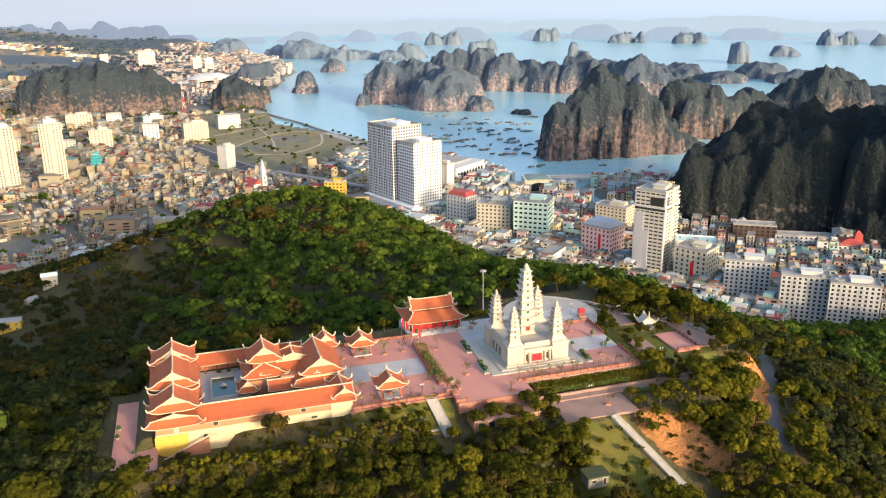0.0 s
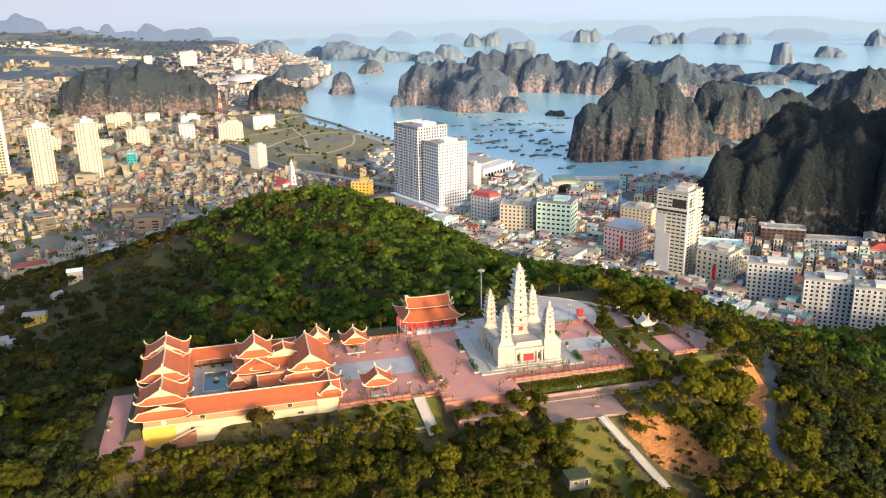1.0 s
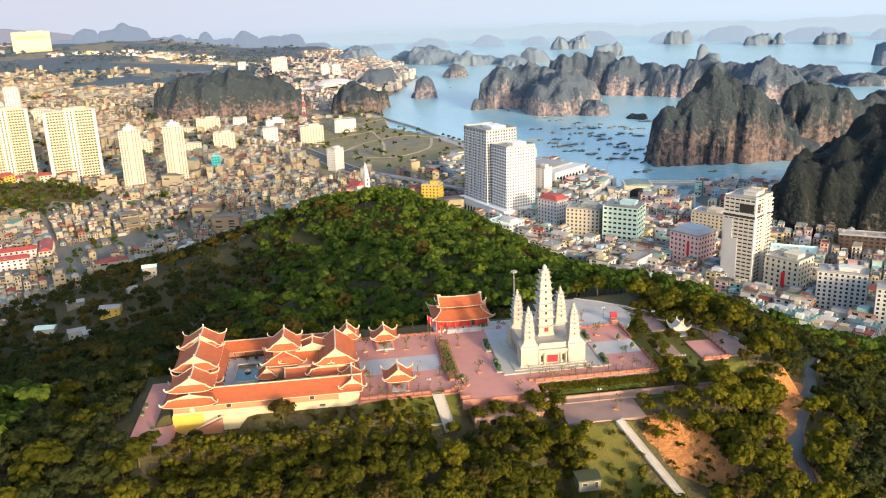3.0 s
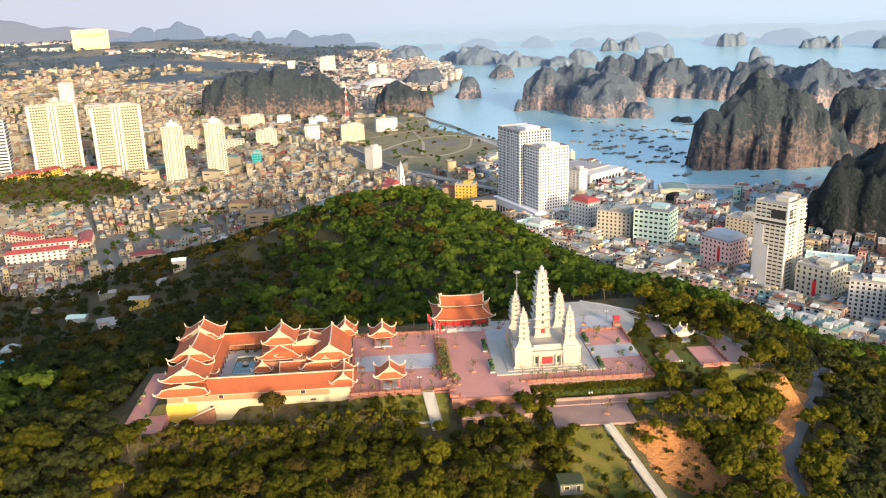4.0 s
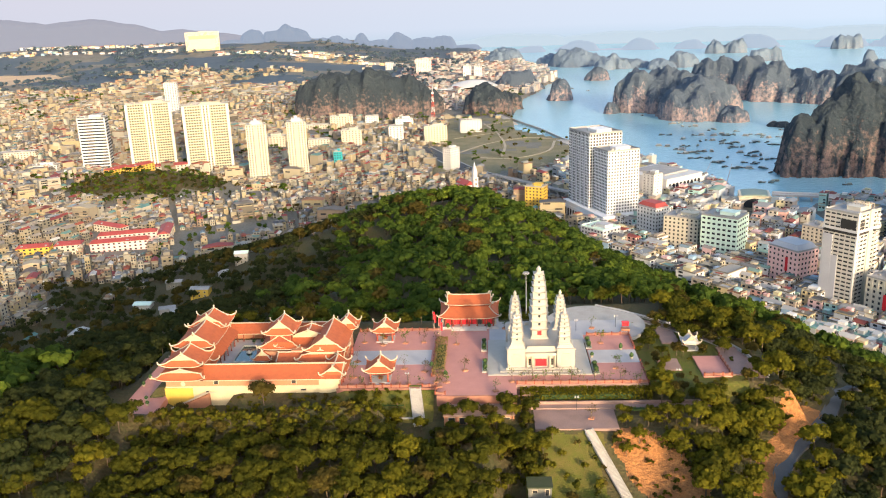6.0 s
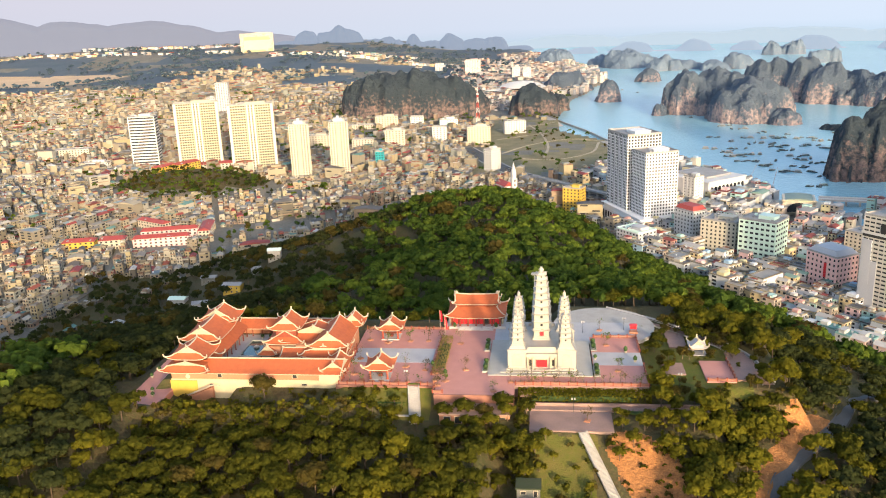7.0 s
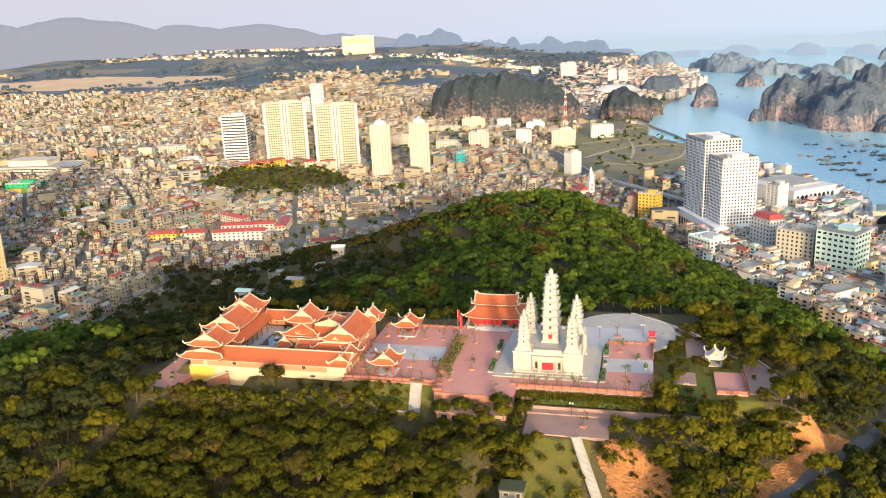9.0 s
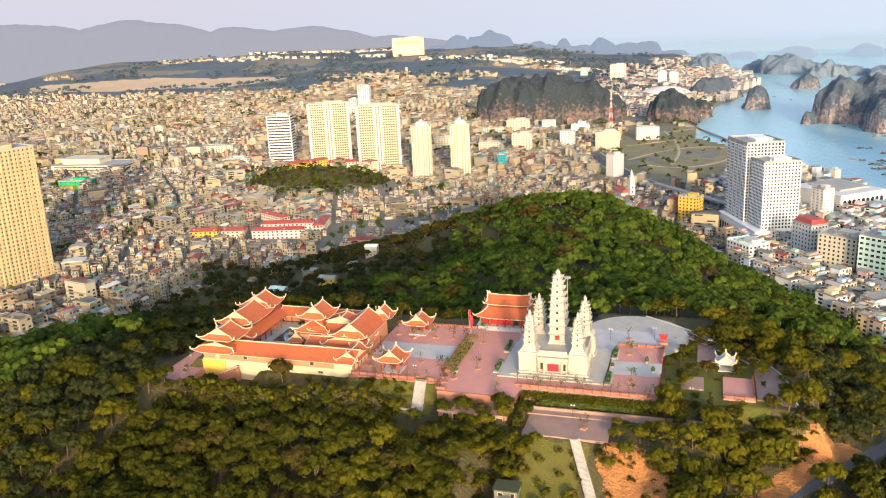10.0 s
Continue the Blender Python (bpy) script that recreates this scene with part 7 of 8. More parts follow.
slab("pavement_shrine_path", 301.5, 308.5, 285.5, 303.5, 115.2, M_DULLPAVE, "pink path leading to the shrine", depth=1.5)
slab("pavement_side_pad", 321.5, 329, 256, 281, 115.1, M_DULLPAVE, "dull pink pad beside the garden's edge", depth=1.5)

# balustrades with posts
post_mesh = Shape().box(0, 0, 0, 0.45, 0.45, 1.25).box(0, 0, 1.25, 0.6, 0.6, 0.15).box(0, 0, 1.4, 0.34, 0.34, 0.25, 0, 0, 0.4).mesh("post", M_TIMBER)


def balustrade(pts, z, label, m=None, gap=3.2):
    x0, y0 = pts[0]
    t = thing("balustrade", x0, y0, z, label, "balustrade", group="terrace balustrades")
    rail_ = Shape()
    for (ax, ay), (bx, by) in zip(pts, pts[1:]):
        ln = math.hypot(bx - ax, by - ay)
        n = max(1, round(ln / gap))
        tn = math.atan2(by - ay, bx - ax)
        for i in range(n + 1):
            q = i / n
            o = new("post", post_mesh)
            o.parent = t
            o.matrix_basis = pose(ax + (bx - ax) * q - x0, ay + (by - ay) * q - y0, 0)
        cx, cy = (ax + bx) / 2 - x0, (ay + by) / 2 - y0
        part("panel", Shape().box(cx, cy, 0.1, ln, 0.14, 0.75, tn).box(cx, cy, 0.95, ln, 0.28, 0.16, tn), m or M_OLDBRICK, t)
    return t


balustrade([(177, 299.2), (212, 299.2)], Z0, "brick-red balustrade along the back of the court")
balustrade([(177, 245.3), (202.4, 245.3)], Z0, "brick-red balustrade along the front of the court")
balustrade([(207.4, 245.3), (212.5, 245.3), (212.5, 239.2), (216, 239.2)], Z0, "brick-red balustrade beside the stair")
balustrade([(241.8, 247.0), (289, 247.0), (289, 264)], Z0, "brick-red balustrade before the pagoda")
balustrade([(289, 277), (289, 291.5), (272, 291.5)], Z0, "brick-red balustrade at the edge of the east court")
balustrade([(210.2, 254), (210.2, 290)], Z0, "brick-red balustrade along the planted strip", gap=4.0)
balustrade([(310.7, 254.7), (320.6, 254.7), (320.6, 272.3)], 115.2, "brick-red balustrade round the lower square")


def leafy(name, x, y, z, w, d, h, m, label, category="hedge", seed=0, density=5.0, card=0.5, bits=0):
    """A clipped or loose hedge: a dark core under many small leaf sprays."""
    r = random.Random(seed)
    t = thing(name, x, y, z, label, category)
    core = Shape().box(0, 0, 0, w * 0.8, d * 0.7, h * 0.6, 0, 0, 0.85)
    lf = Shape()
    n = int((w * d + (w + d) * h) * density)
    for i in range(n):
        u, v, q = r.uniform(-0.5, 0.5), r.uniform(-0.5, 0.5), r.random()
        if r.random() < 0.55:
            q = 1.0
        elif r.random() < 0.5:
            u = 0.5 * (1 if r.random() < 0.5 else -1)
        else:
            v = 0.5 * (1 if r.random() < 0.5 else -1)
        p = Vector((u * w, v * d, q * h * r.uniform(0.75, 1.1)))
        nn = Vector((r.uniform(-1, 1), r.uniform(-1, 1), r.uniform(0.1, 1.2))).normalized()
        a = nn.orthogonal().normalized()
        b = nn.cross(a)
        s = card * r.uniform(0.6, 1.3)
        lf.add([tuple(p - a * s * 0.5), tuple(p - b * s * 0.4 + nn * 0.1), tuple(p + a * s * 0.5), tuple(p + b * s * 0.4 + nn * 0.1)], [(0, 1, 2), (0, 2, 3)])
    part("core", core, M_HEDGE, t)
    part("leaves", lf, m, t)
    return t


leafy("hedge", 266, 243.4, 113.0, 46, 5.6, 2.8, M_LEAF_LIME, "rough green hedge below the pagoda terrace", seed=3, density=9, card=0.8)
leafy("hedge", 288, 234.8, 112.0, 24, 1.8, 1.2, M_LEAF_YOUNG, "rough mixed shrubs above the kerb path", seed=4, density=3)
leafy("planting_strip", 212.8, 272, Z0, 4.2, 34, 1.5, M_STRAW, "long planted strip of dry yellow-brown shrubs", seed=5, density=6)
leafy("planting_bed", 194, 240.5, 112.3, 20, 7.0, 1.0, M_LEAF, "low shrubs on the bank below the court", seed=6, density=3)
for i, (x, y, w, d) in enumerate(((230.2, 261.5, 1.5, 9), (229.8, 281, 1.5, 9), (271.4, 258.5, 1.6, 8), (271.4, 282, 1.6, 8))):
    pl = leafy("clipped_hedge", x, y, Z0 + 0.4, w, d, 1.3, M_HEDGE, "dark clipped hedge in a white stone kerb beside the pagoda", seed=8 + i, density=9, card=0.35)
    part("kerb", Shape().box(0, 0, -0.4, w + 0.7, d + 0.7, 0.55), M_MARBLE, pl, "white stone kerb")
    for q in (-0.3, 0.3):
        r = random.Random(i)
        part("clipped_ball", Shape().lathe(0, q * d, [(0.2, 0.8), (0.75, 1.05), (0.95, 1.5), (0.75, 1.95), (0.2, 2.2)], 9), M_HEDGE, pl)


def plaza_tree(x, y, z, h, leafiness, seed, label):
    """A young tree in a square stone planter, thinly leaved."""
    r = random.Random(seed)
    t = thing("planter_tree", x, y, z, label, "planter tree", r.uniform(0, 6.28), "trees in square planters")
    part("planter", Shape().box(0, 0, 0, 2.0, 2.0, 0.4).box(0, 0, 0.4, 1.6, 1.6, 0.06), M_REDBRICK, t, "brick-red square planter")
    wd, lf = Shape(), Shape()
    wd.tube([(0, 0, 0.4), (r.uniform(-0.15, 0.15), 0.1, h * 0.45), (r.uniform(-0.2, 0.2), 0, h)], 0.14, 5, 0, 0.03)
    for k in range(9):
        a, zb = r.uniform(0, 6.28), h * r.uniform(0.35, 0.8)
        ln = h * r.uniform(0.14, 0.3)
        e = (math.cos(a) * ln, math.sin(a) * ln, zb + ln * r.uniform(0.6, 1.3))
        wd.tube([(0, 0, zb), (e[0] * 0.6, e[1] * 0.6, zb + (e[2] - zb) * 0.4), e], 0.06, 4, 0, 0.02)
        for j in range(int(leafiness * 14)):
            p = Vector(e) + Vector((r.gauss(0, 0.45), r.gauss(0, 0.45), r.gauss(0, 0.4)))
            nn = Vector((r.uniform(-1, 1), r.uniform(-1, 1), r.uniform(0, 1))).normalized()
            a_ = nn.orthogonal().normalized()
            b_ = nn.cross(a_)
            lf.add([tuple(p - a_ * 0.25), tuple(p - b_ * 0.2), tuple(p + a_ * 0.25), tuple(p + b_ * 0.2)], [(0, 1, 2, 3)])
    part("trunk", wd, M_BARK, t)
    if lf.v:
        part("leaves", lf, M_LEAF_DRY if seed % 3 == 0 else M_LEAF_YOUNG, t)


for i, (x, y, h, lf) in enumerate(((180.5, 287, 6.5, 0.6), (188.5, 284.0, 5.0, 0.5), (197.6, 286, 6.2, 0.7), (205, 286.5, 6.0, 0.5), (180.4, 268, 6.0, 0.1), (199.5, 261, 5.5, 0.2), (207.5, 258.5, 4.5, 0.5), (181.0, 254, 6.0, 0.5), (218.6, 284, 6.0, 0.15), (222.6, 259, 5.0, 0.5),
                                   (240.0, 249, 6.2, 0.15), (247.5, 249.5, 6.5, 0.1), (261.5, 249, 6.0, 0.1), (234.0, 241.5, 4.0, 0.4), (238.5, 300, 5.0, 0.3), (241.5, 304, 5.5, 0.4), (276.5, 283.5, 5.2, 0.9), (279.2, 259.5, 6.0, 0.8), (266.5, 229.5, 5.2, 0.5), (254, 303, 5.0, 0.1), (275, 299, 5.5, 0.2), (213.6, 245.5, 3.8, 0.6), (216, 249, 3.8, 0.5))):
    plaza_tree(x, y, Z0 if y > 238 else 111.7, h, lf, 300 + i, "thin young tree in a square planter" if lf < 0.3 else "small leafy tree in a square planter")
rt_ = random.Random(17)
for i in range(30):
    if i < 16:
        x, y = 243.5 + i * 2.9 + rt_.uniform(-0.8, 0.8), 248.2 + rt_.uniform(-0.3, 0.6)
    elif i < 23:
        x, y = 211.6 + rt_.uniform(-0.6, 0.6), 250 + (i - 16) * 6 + rt_.uniform(-1.5, 1.5)
    else:
        x, y = 180 + (i - 23) * 4.4 + rt_.uniform(-1, 1), 247.2 + rt_.uniform(0, 1.5)
    plaza_tree(x, y, Z0, rt_.uniform(3.0, 4.8), rt_.choice([0.1, 0.15, 0.4]), 500 + i, "slim bare young tree beside the balustrade")
for i, (x, y, h) in enumerate(((209.8, 262, 2.6), (215.5, 254.5, 2.4), (271.5, 270, 2.2), (286.3, 268, 2.8), (283.5, 276.5, 3.0), (214.5, 300.5, 3.0), (232.0, 300.5, 3.0), (99.5, 262, 2.2), (99.2, 256, 2.2), (109.5, 272, 2.4), (109.5, 262, 2.4), (109.5, 255, 2.4), (105, 244, 2.0), (107, 240, 2.0), (134, 288, 2.0), (137.5, 288, 2.0))):
    z_ = 113.0 if x < 112 else Z0
    tt = thing("potted_shrub", x, y, z_, "dark clipped shrub in a round stone pot", "potted plant", group="potted shrubs")
    part("pot", Shape().lathe(0, 0, [(0.4, 0), (0.6, 0.6), (0.7, 0.65), (0.6, 0.7)], 10), M_TRIM, tt)
    part("shrub", Shape().lathe(0, 0, [(0.2, 0.6), (0.75, 1.0), (0.8, h * 0.6), (0.45, h * 0.85), (0.05, h)], 9), M_HEDGE, tt)

# flags on poles and lamp posts
for i, (x, y) in enumerate(((209.0, 296.5), (211.0, 293.0), (212.0, 288.0), (208.2, 300.0))):
    f = thing("flag", x, y, Z0, "narrow red festival flag on a thin pole", "flag", group="festival flags")
    part("pole", Shape().tube([(0, 0, 0), (0, 0, 8.5)], 0.07, 5), M_TRIM, f)
    part("cloth", Shape().box(0.45, 0, 4.5, 0.8, 0.06, 3.6), M_REDDOOR, f, "red cloth")
for x, y, z in ((202, 246.5, Z0), (300, 250, 115), (262, 235, 112.1), (285, 300, Z0), (268, 296, Z0), (306, 296, 114.6)):
    f = thing("lamp_post", x, y, z, "slim dark lamp post with two arms", "lamp post", group="terrace lamp posts")
    part("pole", Shape().tube([(0, 0, 0), (0, 0, 5.2)], 0.08, 6), M_DARK, f)
    part("lantern", Shape().box(-0.5, 0, 4.8, 0.4, 0.4, 0.6).box(0.5, 0, 4.8, 0.4, 0.4, 0.6).box(0, 0, 5.0, 1.2, 0.1, 0.1), M_GREYPAVE, f)
mast = thing("flood_light_mast", 248.2, 312, Z0, "tall grey mast with a ring of flood lights", "light mast")
part("pole", Shape().tube([(0, 0, 0), (0, 0, 21)], 0.3, 8, 0, 0.14), M_ROOFGREY, mast)
for k in range(6):
    a = k * math.pi / 3
    part("lamp", Shape().box(1.1 * math.cos(a), 1.1 * math.sin(a), 20.2, 0.7, 0.4, 0.8, a), M_ROOFGREY, mast)
part("lamp_ring", Shape().lathe(0, 0, [(1.2, 20.6), (1.3, 20.8), (1.2, 21.0)], 12), M_CONC, mast)

# small buildings of the gardens
gp = thing("garden_pavilion", 311.5, 281.5, 114.6, "small garden shrine with pale curved roof horns", "pavilion")
columns(gp, [(-2, -2), (2, -2), (-2, 2), (2, 2)], 0, 3.0, 0.2, M_TRIM)
part("base", Shape().box(0, 0, -0.6, 6.5, 6.5, 0.95), M_GREYPAVE, gp)
roof(gp, 0, 0, 3.4, 3.4, 3.0, 5.4, 0.5, 0.5, 1.2, label="small weathered roof with pale horns", tile=M_GREYPAVE)
rk = thing("spirit_altar", 288.5, 296.5, Z0, "small red lacquered altar box on a brick table", "altar")
part("table", Shape().box(0, 0, 0, 3.4, 2.4, 0.9), M_REDBRICK, rk, "brick-red altar table")
for q in (-1.2, 1.2):
    part("post", Shape().box(q, 0.6, 0.9, 0.2, 0.2, 1.6), M_TIMBER, rk)
part("box", Shape().box(0, 0.2, 2.0, 2.6, 1.6, 1.5).box(0, 0.2, 3.5, 3.2, 2.2, 0.3, 0, 0, 0.8), M_REDDOOR, rk, "red lacquered spirit box")
hut = thing("pump_house", 247.0, 200.5, 102.6, "low dull grey pump house with a mossy green flat roof", "hut")
# dark concrete puts the wall's shade into its colour
part("wall", Shape().box(0, 0, -1.5, 7.2, 5.4, 3.9), M_DULLCONC, hut)
part("roof", Shape().box(0, 0, 2.4, 8.0, 6.2, 0.4), M_MOSS, hut, "mossy green flat roof")
opening(hut, "door", 2.2, -2.72, -0.2, 1.1, 2.0)
opening(hut, "window", -1.6, -2.72, 0.7, 1.5, 0.9)
under = thing("gate_room", 228, 233.9, 109.6, "low room under the plaza landing with dark bays", "outbuilding")
part("wall", Shape().box(0, 0, -1, 24.4, 7.4, 4.2), M_REDBRICK, under)
for k in range(6):
    opening(under, "door", -9.5 + k * 3.8, -3.72, 0.1, 2.2, 2.4)
# garden trees east of the plaza
gr = random.Random(41)
for i in range(120):
    x, y = gr.uniform(291, 338), gr.uniform(240, 312)
    if y > 292 and x < 300:
        continue
    if (299 < x < 323 and 252 < y < 274) or (x - 311.5) ** 2 + (y - 281.5) ** 2 < 30 or any((x - a) ** 2 + (y - b) ** 2 < 16 for a, b, _ in ROAD_PTS):
        continue
    t = thing("tree", x, y, Zh(x, y), ("dark green", "bright green", "brown-leaved")[i % 3] + " garden tree beside the temple square", "tree", gr.uniform(0, 6.28), "garden trees")
    k = gr.uniform(0.35, 0.7)
    t.scale = (k, k, k)
    for nm, me in (("crown", near_meshes[i % 5][0][i % 3]), ("trunk", near_meshes[i % 5][1])):
        o = new(nm, me)
        o.parent = t
# one pine-like tree rising before the monastery, and trees on the bank
for x, y, k, leaf in ((150, 240.5, 1.15, 2), (238, 234.5, 0.95, 0), (229, 226.5, 0.8, 1), (246, 232, 0.8, 0), (186, 238, 0.6, 1), (120, 239, 0.6, 2), (199, 237.5, 0.5, 0), (245, 218, 0.75, 1), (249, 213.5, 0.7, 1), (244, 211, 0.8, 0), (252.5, 219, 0.55, 1), (246, 206.5, 0.7, 1), (255, 212, 0.4, 1), (262, 208, 0.35, 1), (276, 214, 0.6, 1), (281, 219, 0.7, 1), (285, 225, 0.75, 1), (292, 228, 0.8, 1), (278, 226, 0.55, 1), (257, 197, 0.5, 2), (226, 227.5, 0.7, 1), (234, 226.5, 0.75, 1), (219, 226.8, 0.6, 1), (217.5, 231.5, 0.85, 0), (224.5, 233.0, 0.95, 0), (231.5, 231.8, 0.8, 2), (239.5, 229.5, 0.8, 1), (208, 228, 0.7, 1), (199, 231.5, 0.65, 1), (192, 230.5, 0.7, 0)):
    t = thing("tree", x, y, Zh(x, y), LEAF_WORDS[leaf].replace("on the wooded slope", "below the terrace wall"), "tree", 0.5, "trees of the front slope")
    t.scale = (k, k, k * 1.1)
    for nm, me in (("crown", near_meshes[0][0][leaf]), ("trunk", near_meshes[0][1])):
        o = new(nm, me)
        o.parent = t
# houses in the wooded valley
for i, (x, y, w, d, h, wall, rf, lab) in enumerate(((-2, 598, 15, 9, 7, M_YELLOW, M_ROOFGREY, "yellow two-storey house among the trees"), (19, 648, 11, 9, 9, M_CONC, M_GREENWALL, "white house with a pale green roof among the trees"), (-22, 575, 12, 8, 5, M_CONC, M_ROOFGREY, "low pale house in the wooded valley"), (8, 628, 8, 7, 4, M_CONC, M_ROOFGREY, "small white house in the wooded valley"),
                                                  (-52, 600, 14, 9, 5, M_CONC, M_GREENWALL, "low house with a blue-green sheet roof"), (-40, 640, 13, 8, 5, M_DULLCONC, M_ROOFGREY, "grey low house in the wooded valley"), (-75, 520, 12, 9, 5, M_CONC, M_TEAL, "low house with a teal roof"), (-8, 560, 10, 8, 6, M_DULLCONC, M_ROOFGREY, "grey-blue house below the yellow one"))):
    tb = thing("valley_house", x, y, Zh(x, y), lab, "house", 0.15 * (i % 4))
    part("wall", Shape().box(0, 0, -5, w, d, h + 5), wall, tb)
    a_, b_ = w / 2 + 0.5, d / 2 + 0.6
    part("roof", Shape().add([(-a_, -b_, h), (a_, -b_, h), (a_, b_, h), (-a_, b_, h), (-a_, 0, h + 1.6), (a_, 0, h + 1.6)], [(0, 1, 5, 4), (2, 3, 4, 5), (1, 2, 5), (3, 0, 4), (3, 2, 1, 0)]), rf, tb)
    for f in range(max(1, int(h / 3.2))):
        for c in (-0.3, 0.0, 0.3):
            opening(tb, "window", c * w, -d / 2 - 0.02, f * 3.1 + 1.0, 1.2, 1.3)

# tufts and seedlings on the clay slope and the bank below the court
tuft_r = random.Random(63)
tuft_meshes = []
for i in range(4):
    tc, tw = tree_shapes(820 + i, 1.5, 1.1, 3, 40, 0.5, 0.1, 0.8, 0)
    tuft_meshes.append([tc.mesh("leaves", m) for m in (M_LEAF_OLIVE, M_LEAF_LIME, M_LEAF_DRY)])
for i in range(330):
    if i >= 270:
        x, y = tuft_r.choice(BANK_LINE)
        x, y = x + tuft_r.uniform(-4.5, 2.5), y + tuft_r.uniform(-2.5, 4.5)
        if not 0.3 < road_bank(x, y) < 2.2:
            continue
        word = "scrubby shrub on the clay cutting above the road"
    elif i >= 150:
        x, y = tuft_r.uniform(291, 330), tuft_r.uniform(248, 305)
        if (295 < x < 305 and 259 < y < 272) or (309.5 < x < 322 and 253 < y < 274) or (300.5 < x < 309.5 and 284 < y < 305) or (320.5 < x < 330 and 255 < y < 282) or (x - 311.5) ** 2 + (y - 281.5) ** 2 < 18 or (x - 331) * 0.72 + (y - 278) * 0.69 > -6:
            continue
        word = "low garden shrub beside the temple square"
    elif i < 70:
        x, y = tuft_r.uniform(276, 306), tuft_r.uniform(186, 222)
        if clay_bank(x, y) > 1.3:
            continue
        word = "small shrub seedling on the bare clay slope"
    else:
        x, y = tuft_r.uniform(136, 202), tuft_r.uniform(235.5, 244)
        word = "low green shrub on the bank below the court"
    t = thing("shrub", x, y, Zh(x, y) - 0.1, word, "shrub", tuft_r.uniform(0, 6.28), "bank shrubs")
    k = tuft_r.uniform(0.6, 1.3)
    t.scale = (k * 1.2, k * 1.2, k)
    o = new("leaves", tuft_meshes[i % 4][tuft_r.choice([0, 1, 1, 2])])
    o.parent = t

# ---- shore, bay and town roads ----
ribbon("road_avenue", avenue_line, 24.0, M_ASPH, "wide grey avenue running to the twin tower", 0.4)
for k, line in enumerate((((185, 1330), (235, 1420), (300, 1470), (360, 1440)), ((170, 1480), (240, 1530), (310, 1560)), ((205, 1290), (270, 1270), (330, 1330), (350, 1430)), ((165, 1600), (230, 1640), (280, 1690)), ((255, 1290), (262, 1400), (250, 1540), (225, 1660)))):
    ribbon("path_field_" + str(k + 1), curve_points([(x, y, 0) for x, y in line], 8.0), 4.5, M_SANDPATH, "pale sandy path across the reclaimed field", 0.3, "path", kerb=M_FIELD)
viaduct = thing("viaduct", 290, 1040, 6, "long low concrete viaduct beside the avenue", "viaduct", HR)
part("deck", Shape().box(0, 12, 5.6, 200, 9, 1.2), M_CONC, viaduct)
part("parapet", Shape().box(0, 7.6, 6.8, 200, 0.4, 1.2).box(0, 16.4, 6.8, 200, 0.4, 1.2), M_ROOFGREY, viaduct)
pier_mesh = Shape().box(0, 12, -3, 2.2, 7, 8.6).mesh("pier", M_CONC)
for k in range(14):
    o = new("pier", pier_mesh)
    o.parent = viaduct
    o.matrix_basis = pose(-97 + k * 15, 0, 0)
promenade = curve_points([(262, 1815, 0), (300, 1690, 0), (333, 1596, 0), (358, 1500, 0), (380, 1425, 0), (412, 1320, 0), (447, 1215, 0), (478, 1120, 0)], 10.0)
promenade = [Vector((p.x - 16, p.y, 0)) for p in promenade]
ribbon("road_promenade", promenade, 13.0, M_CONC, "pale grey promenade road along the shore", 0.5)
pr = random.Random(3)
for i, p in enumerate(promenade[1::2]):
    t = thing("tree", p.x + 11, p.y, Zh(p.x + 11, p.y), "small round dark tree on the promenade", "tree", pr.uniform(0, 6.28), "promenade trees")
    for nm, me in (("crown", near_meshes[i % 5][0][0]), ("trunk", near_meshes[i % 5][1])):
        o = new(nm, me)
        o.parent = t
        o.matrix_basis = Matrix.Diagonal((0.8, 0.8, 0.8, 1))
# quay edge along the water
quay = Shape()
for a, b in zip(promenade, promenade[1:]):
    m_ = (a + b) / 2
    d_ = b - a
    quay.box(m_.x + 19, m_.y, -4, d_.length + 0.4, 1.6, 8.2, math.atan2(d_.y, d_.x))
tagged(part("trim_quay", quay, M_CONC), "pale concrete quay wall along the shore", "quay", kind="structure")

# road bridge to the headland
br = thing("road_bridge", 600, 985, 0, "long low white concrete bridge at the end of the bay", "bridge", math.atan2(-42, 150))
part("deck", Shape().box(105, 0, 5.6, 250, 12, 2.2), M_CONC, br)
for q in (-1, 1):
    part("railing", Shape().box(105, q * 5.7, 7.8, 250, 0.4, 1.5), M_WHITEWALL, br, "white railing")
pm2 = Shape().box(0, 0, -5, 2.0, 8, 10.2).mesh("pier", M_CONC)
for k in range(14):
    o = new("pier", pm2)
    o.parent = br
    o.matrix_basis = pose(-5 + k * 15, 0, 0)

# moored boats
M_HULL = mat("weathered blue-grey hull", (0.1, 0.13, 0.14), 0.6, (0.06, 0.08, 0.09), 1.0, 0.7)
M_CABIN = mat("grey-green boat cabin", (0.22, 0.26, 0.25), 0.7, (0.15, 0.17, 0.16), 1.0, 0.7)
M_DECK = mat("worn timber deck", (0.26, 0.19, 0.13), 0.8, (0.17, 0.12, 0.09), 1.0, 0.7)


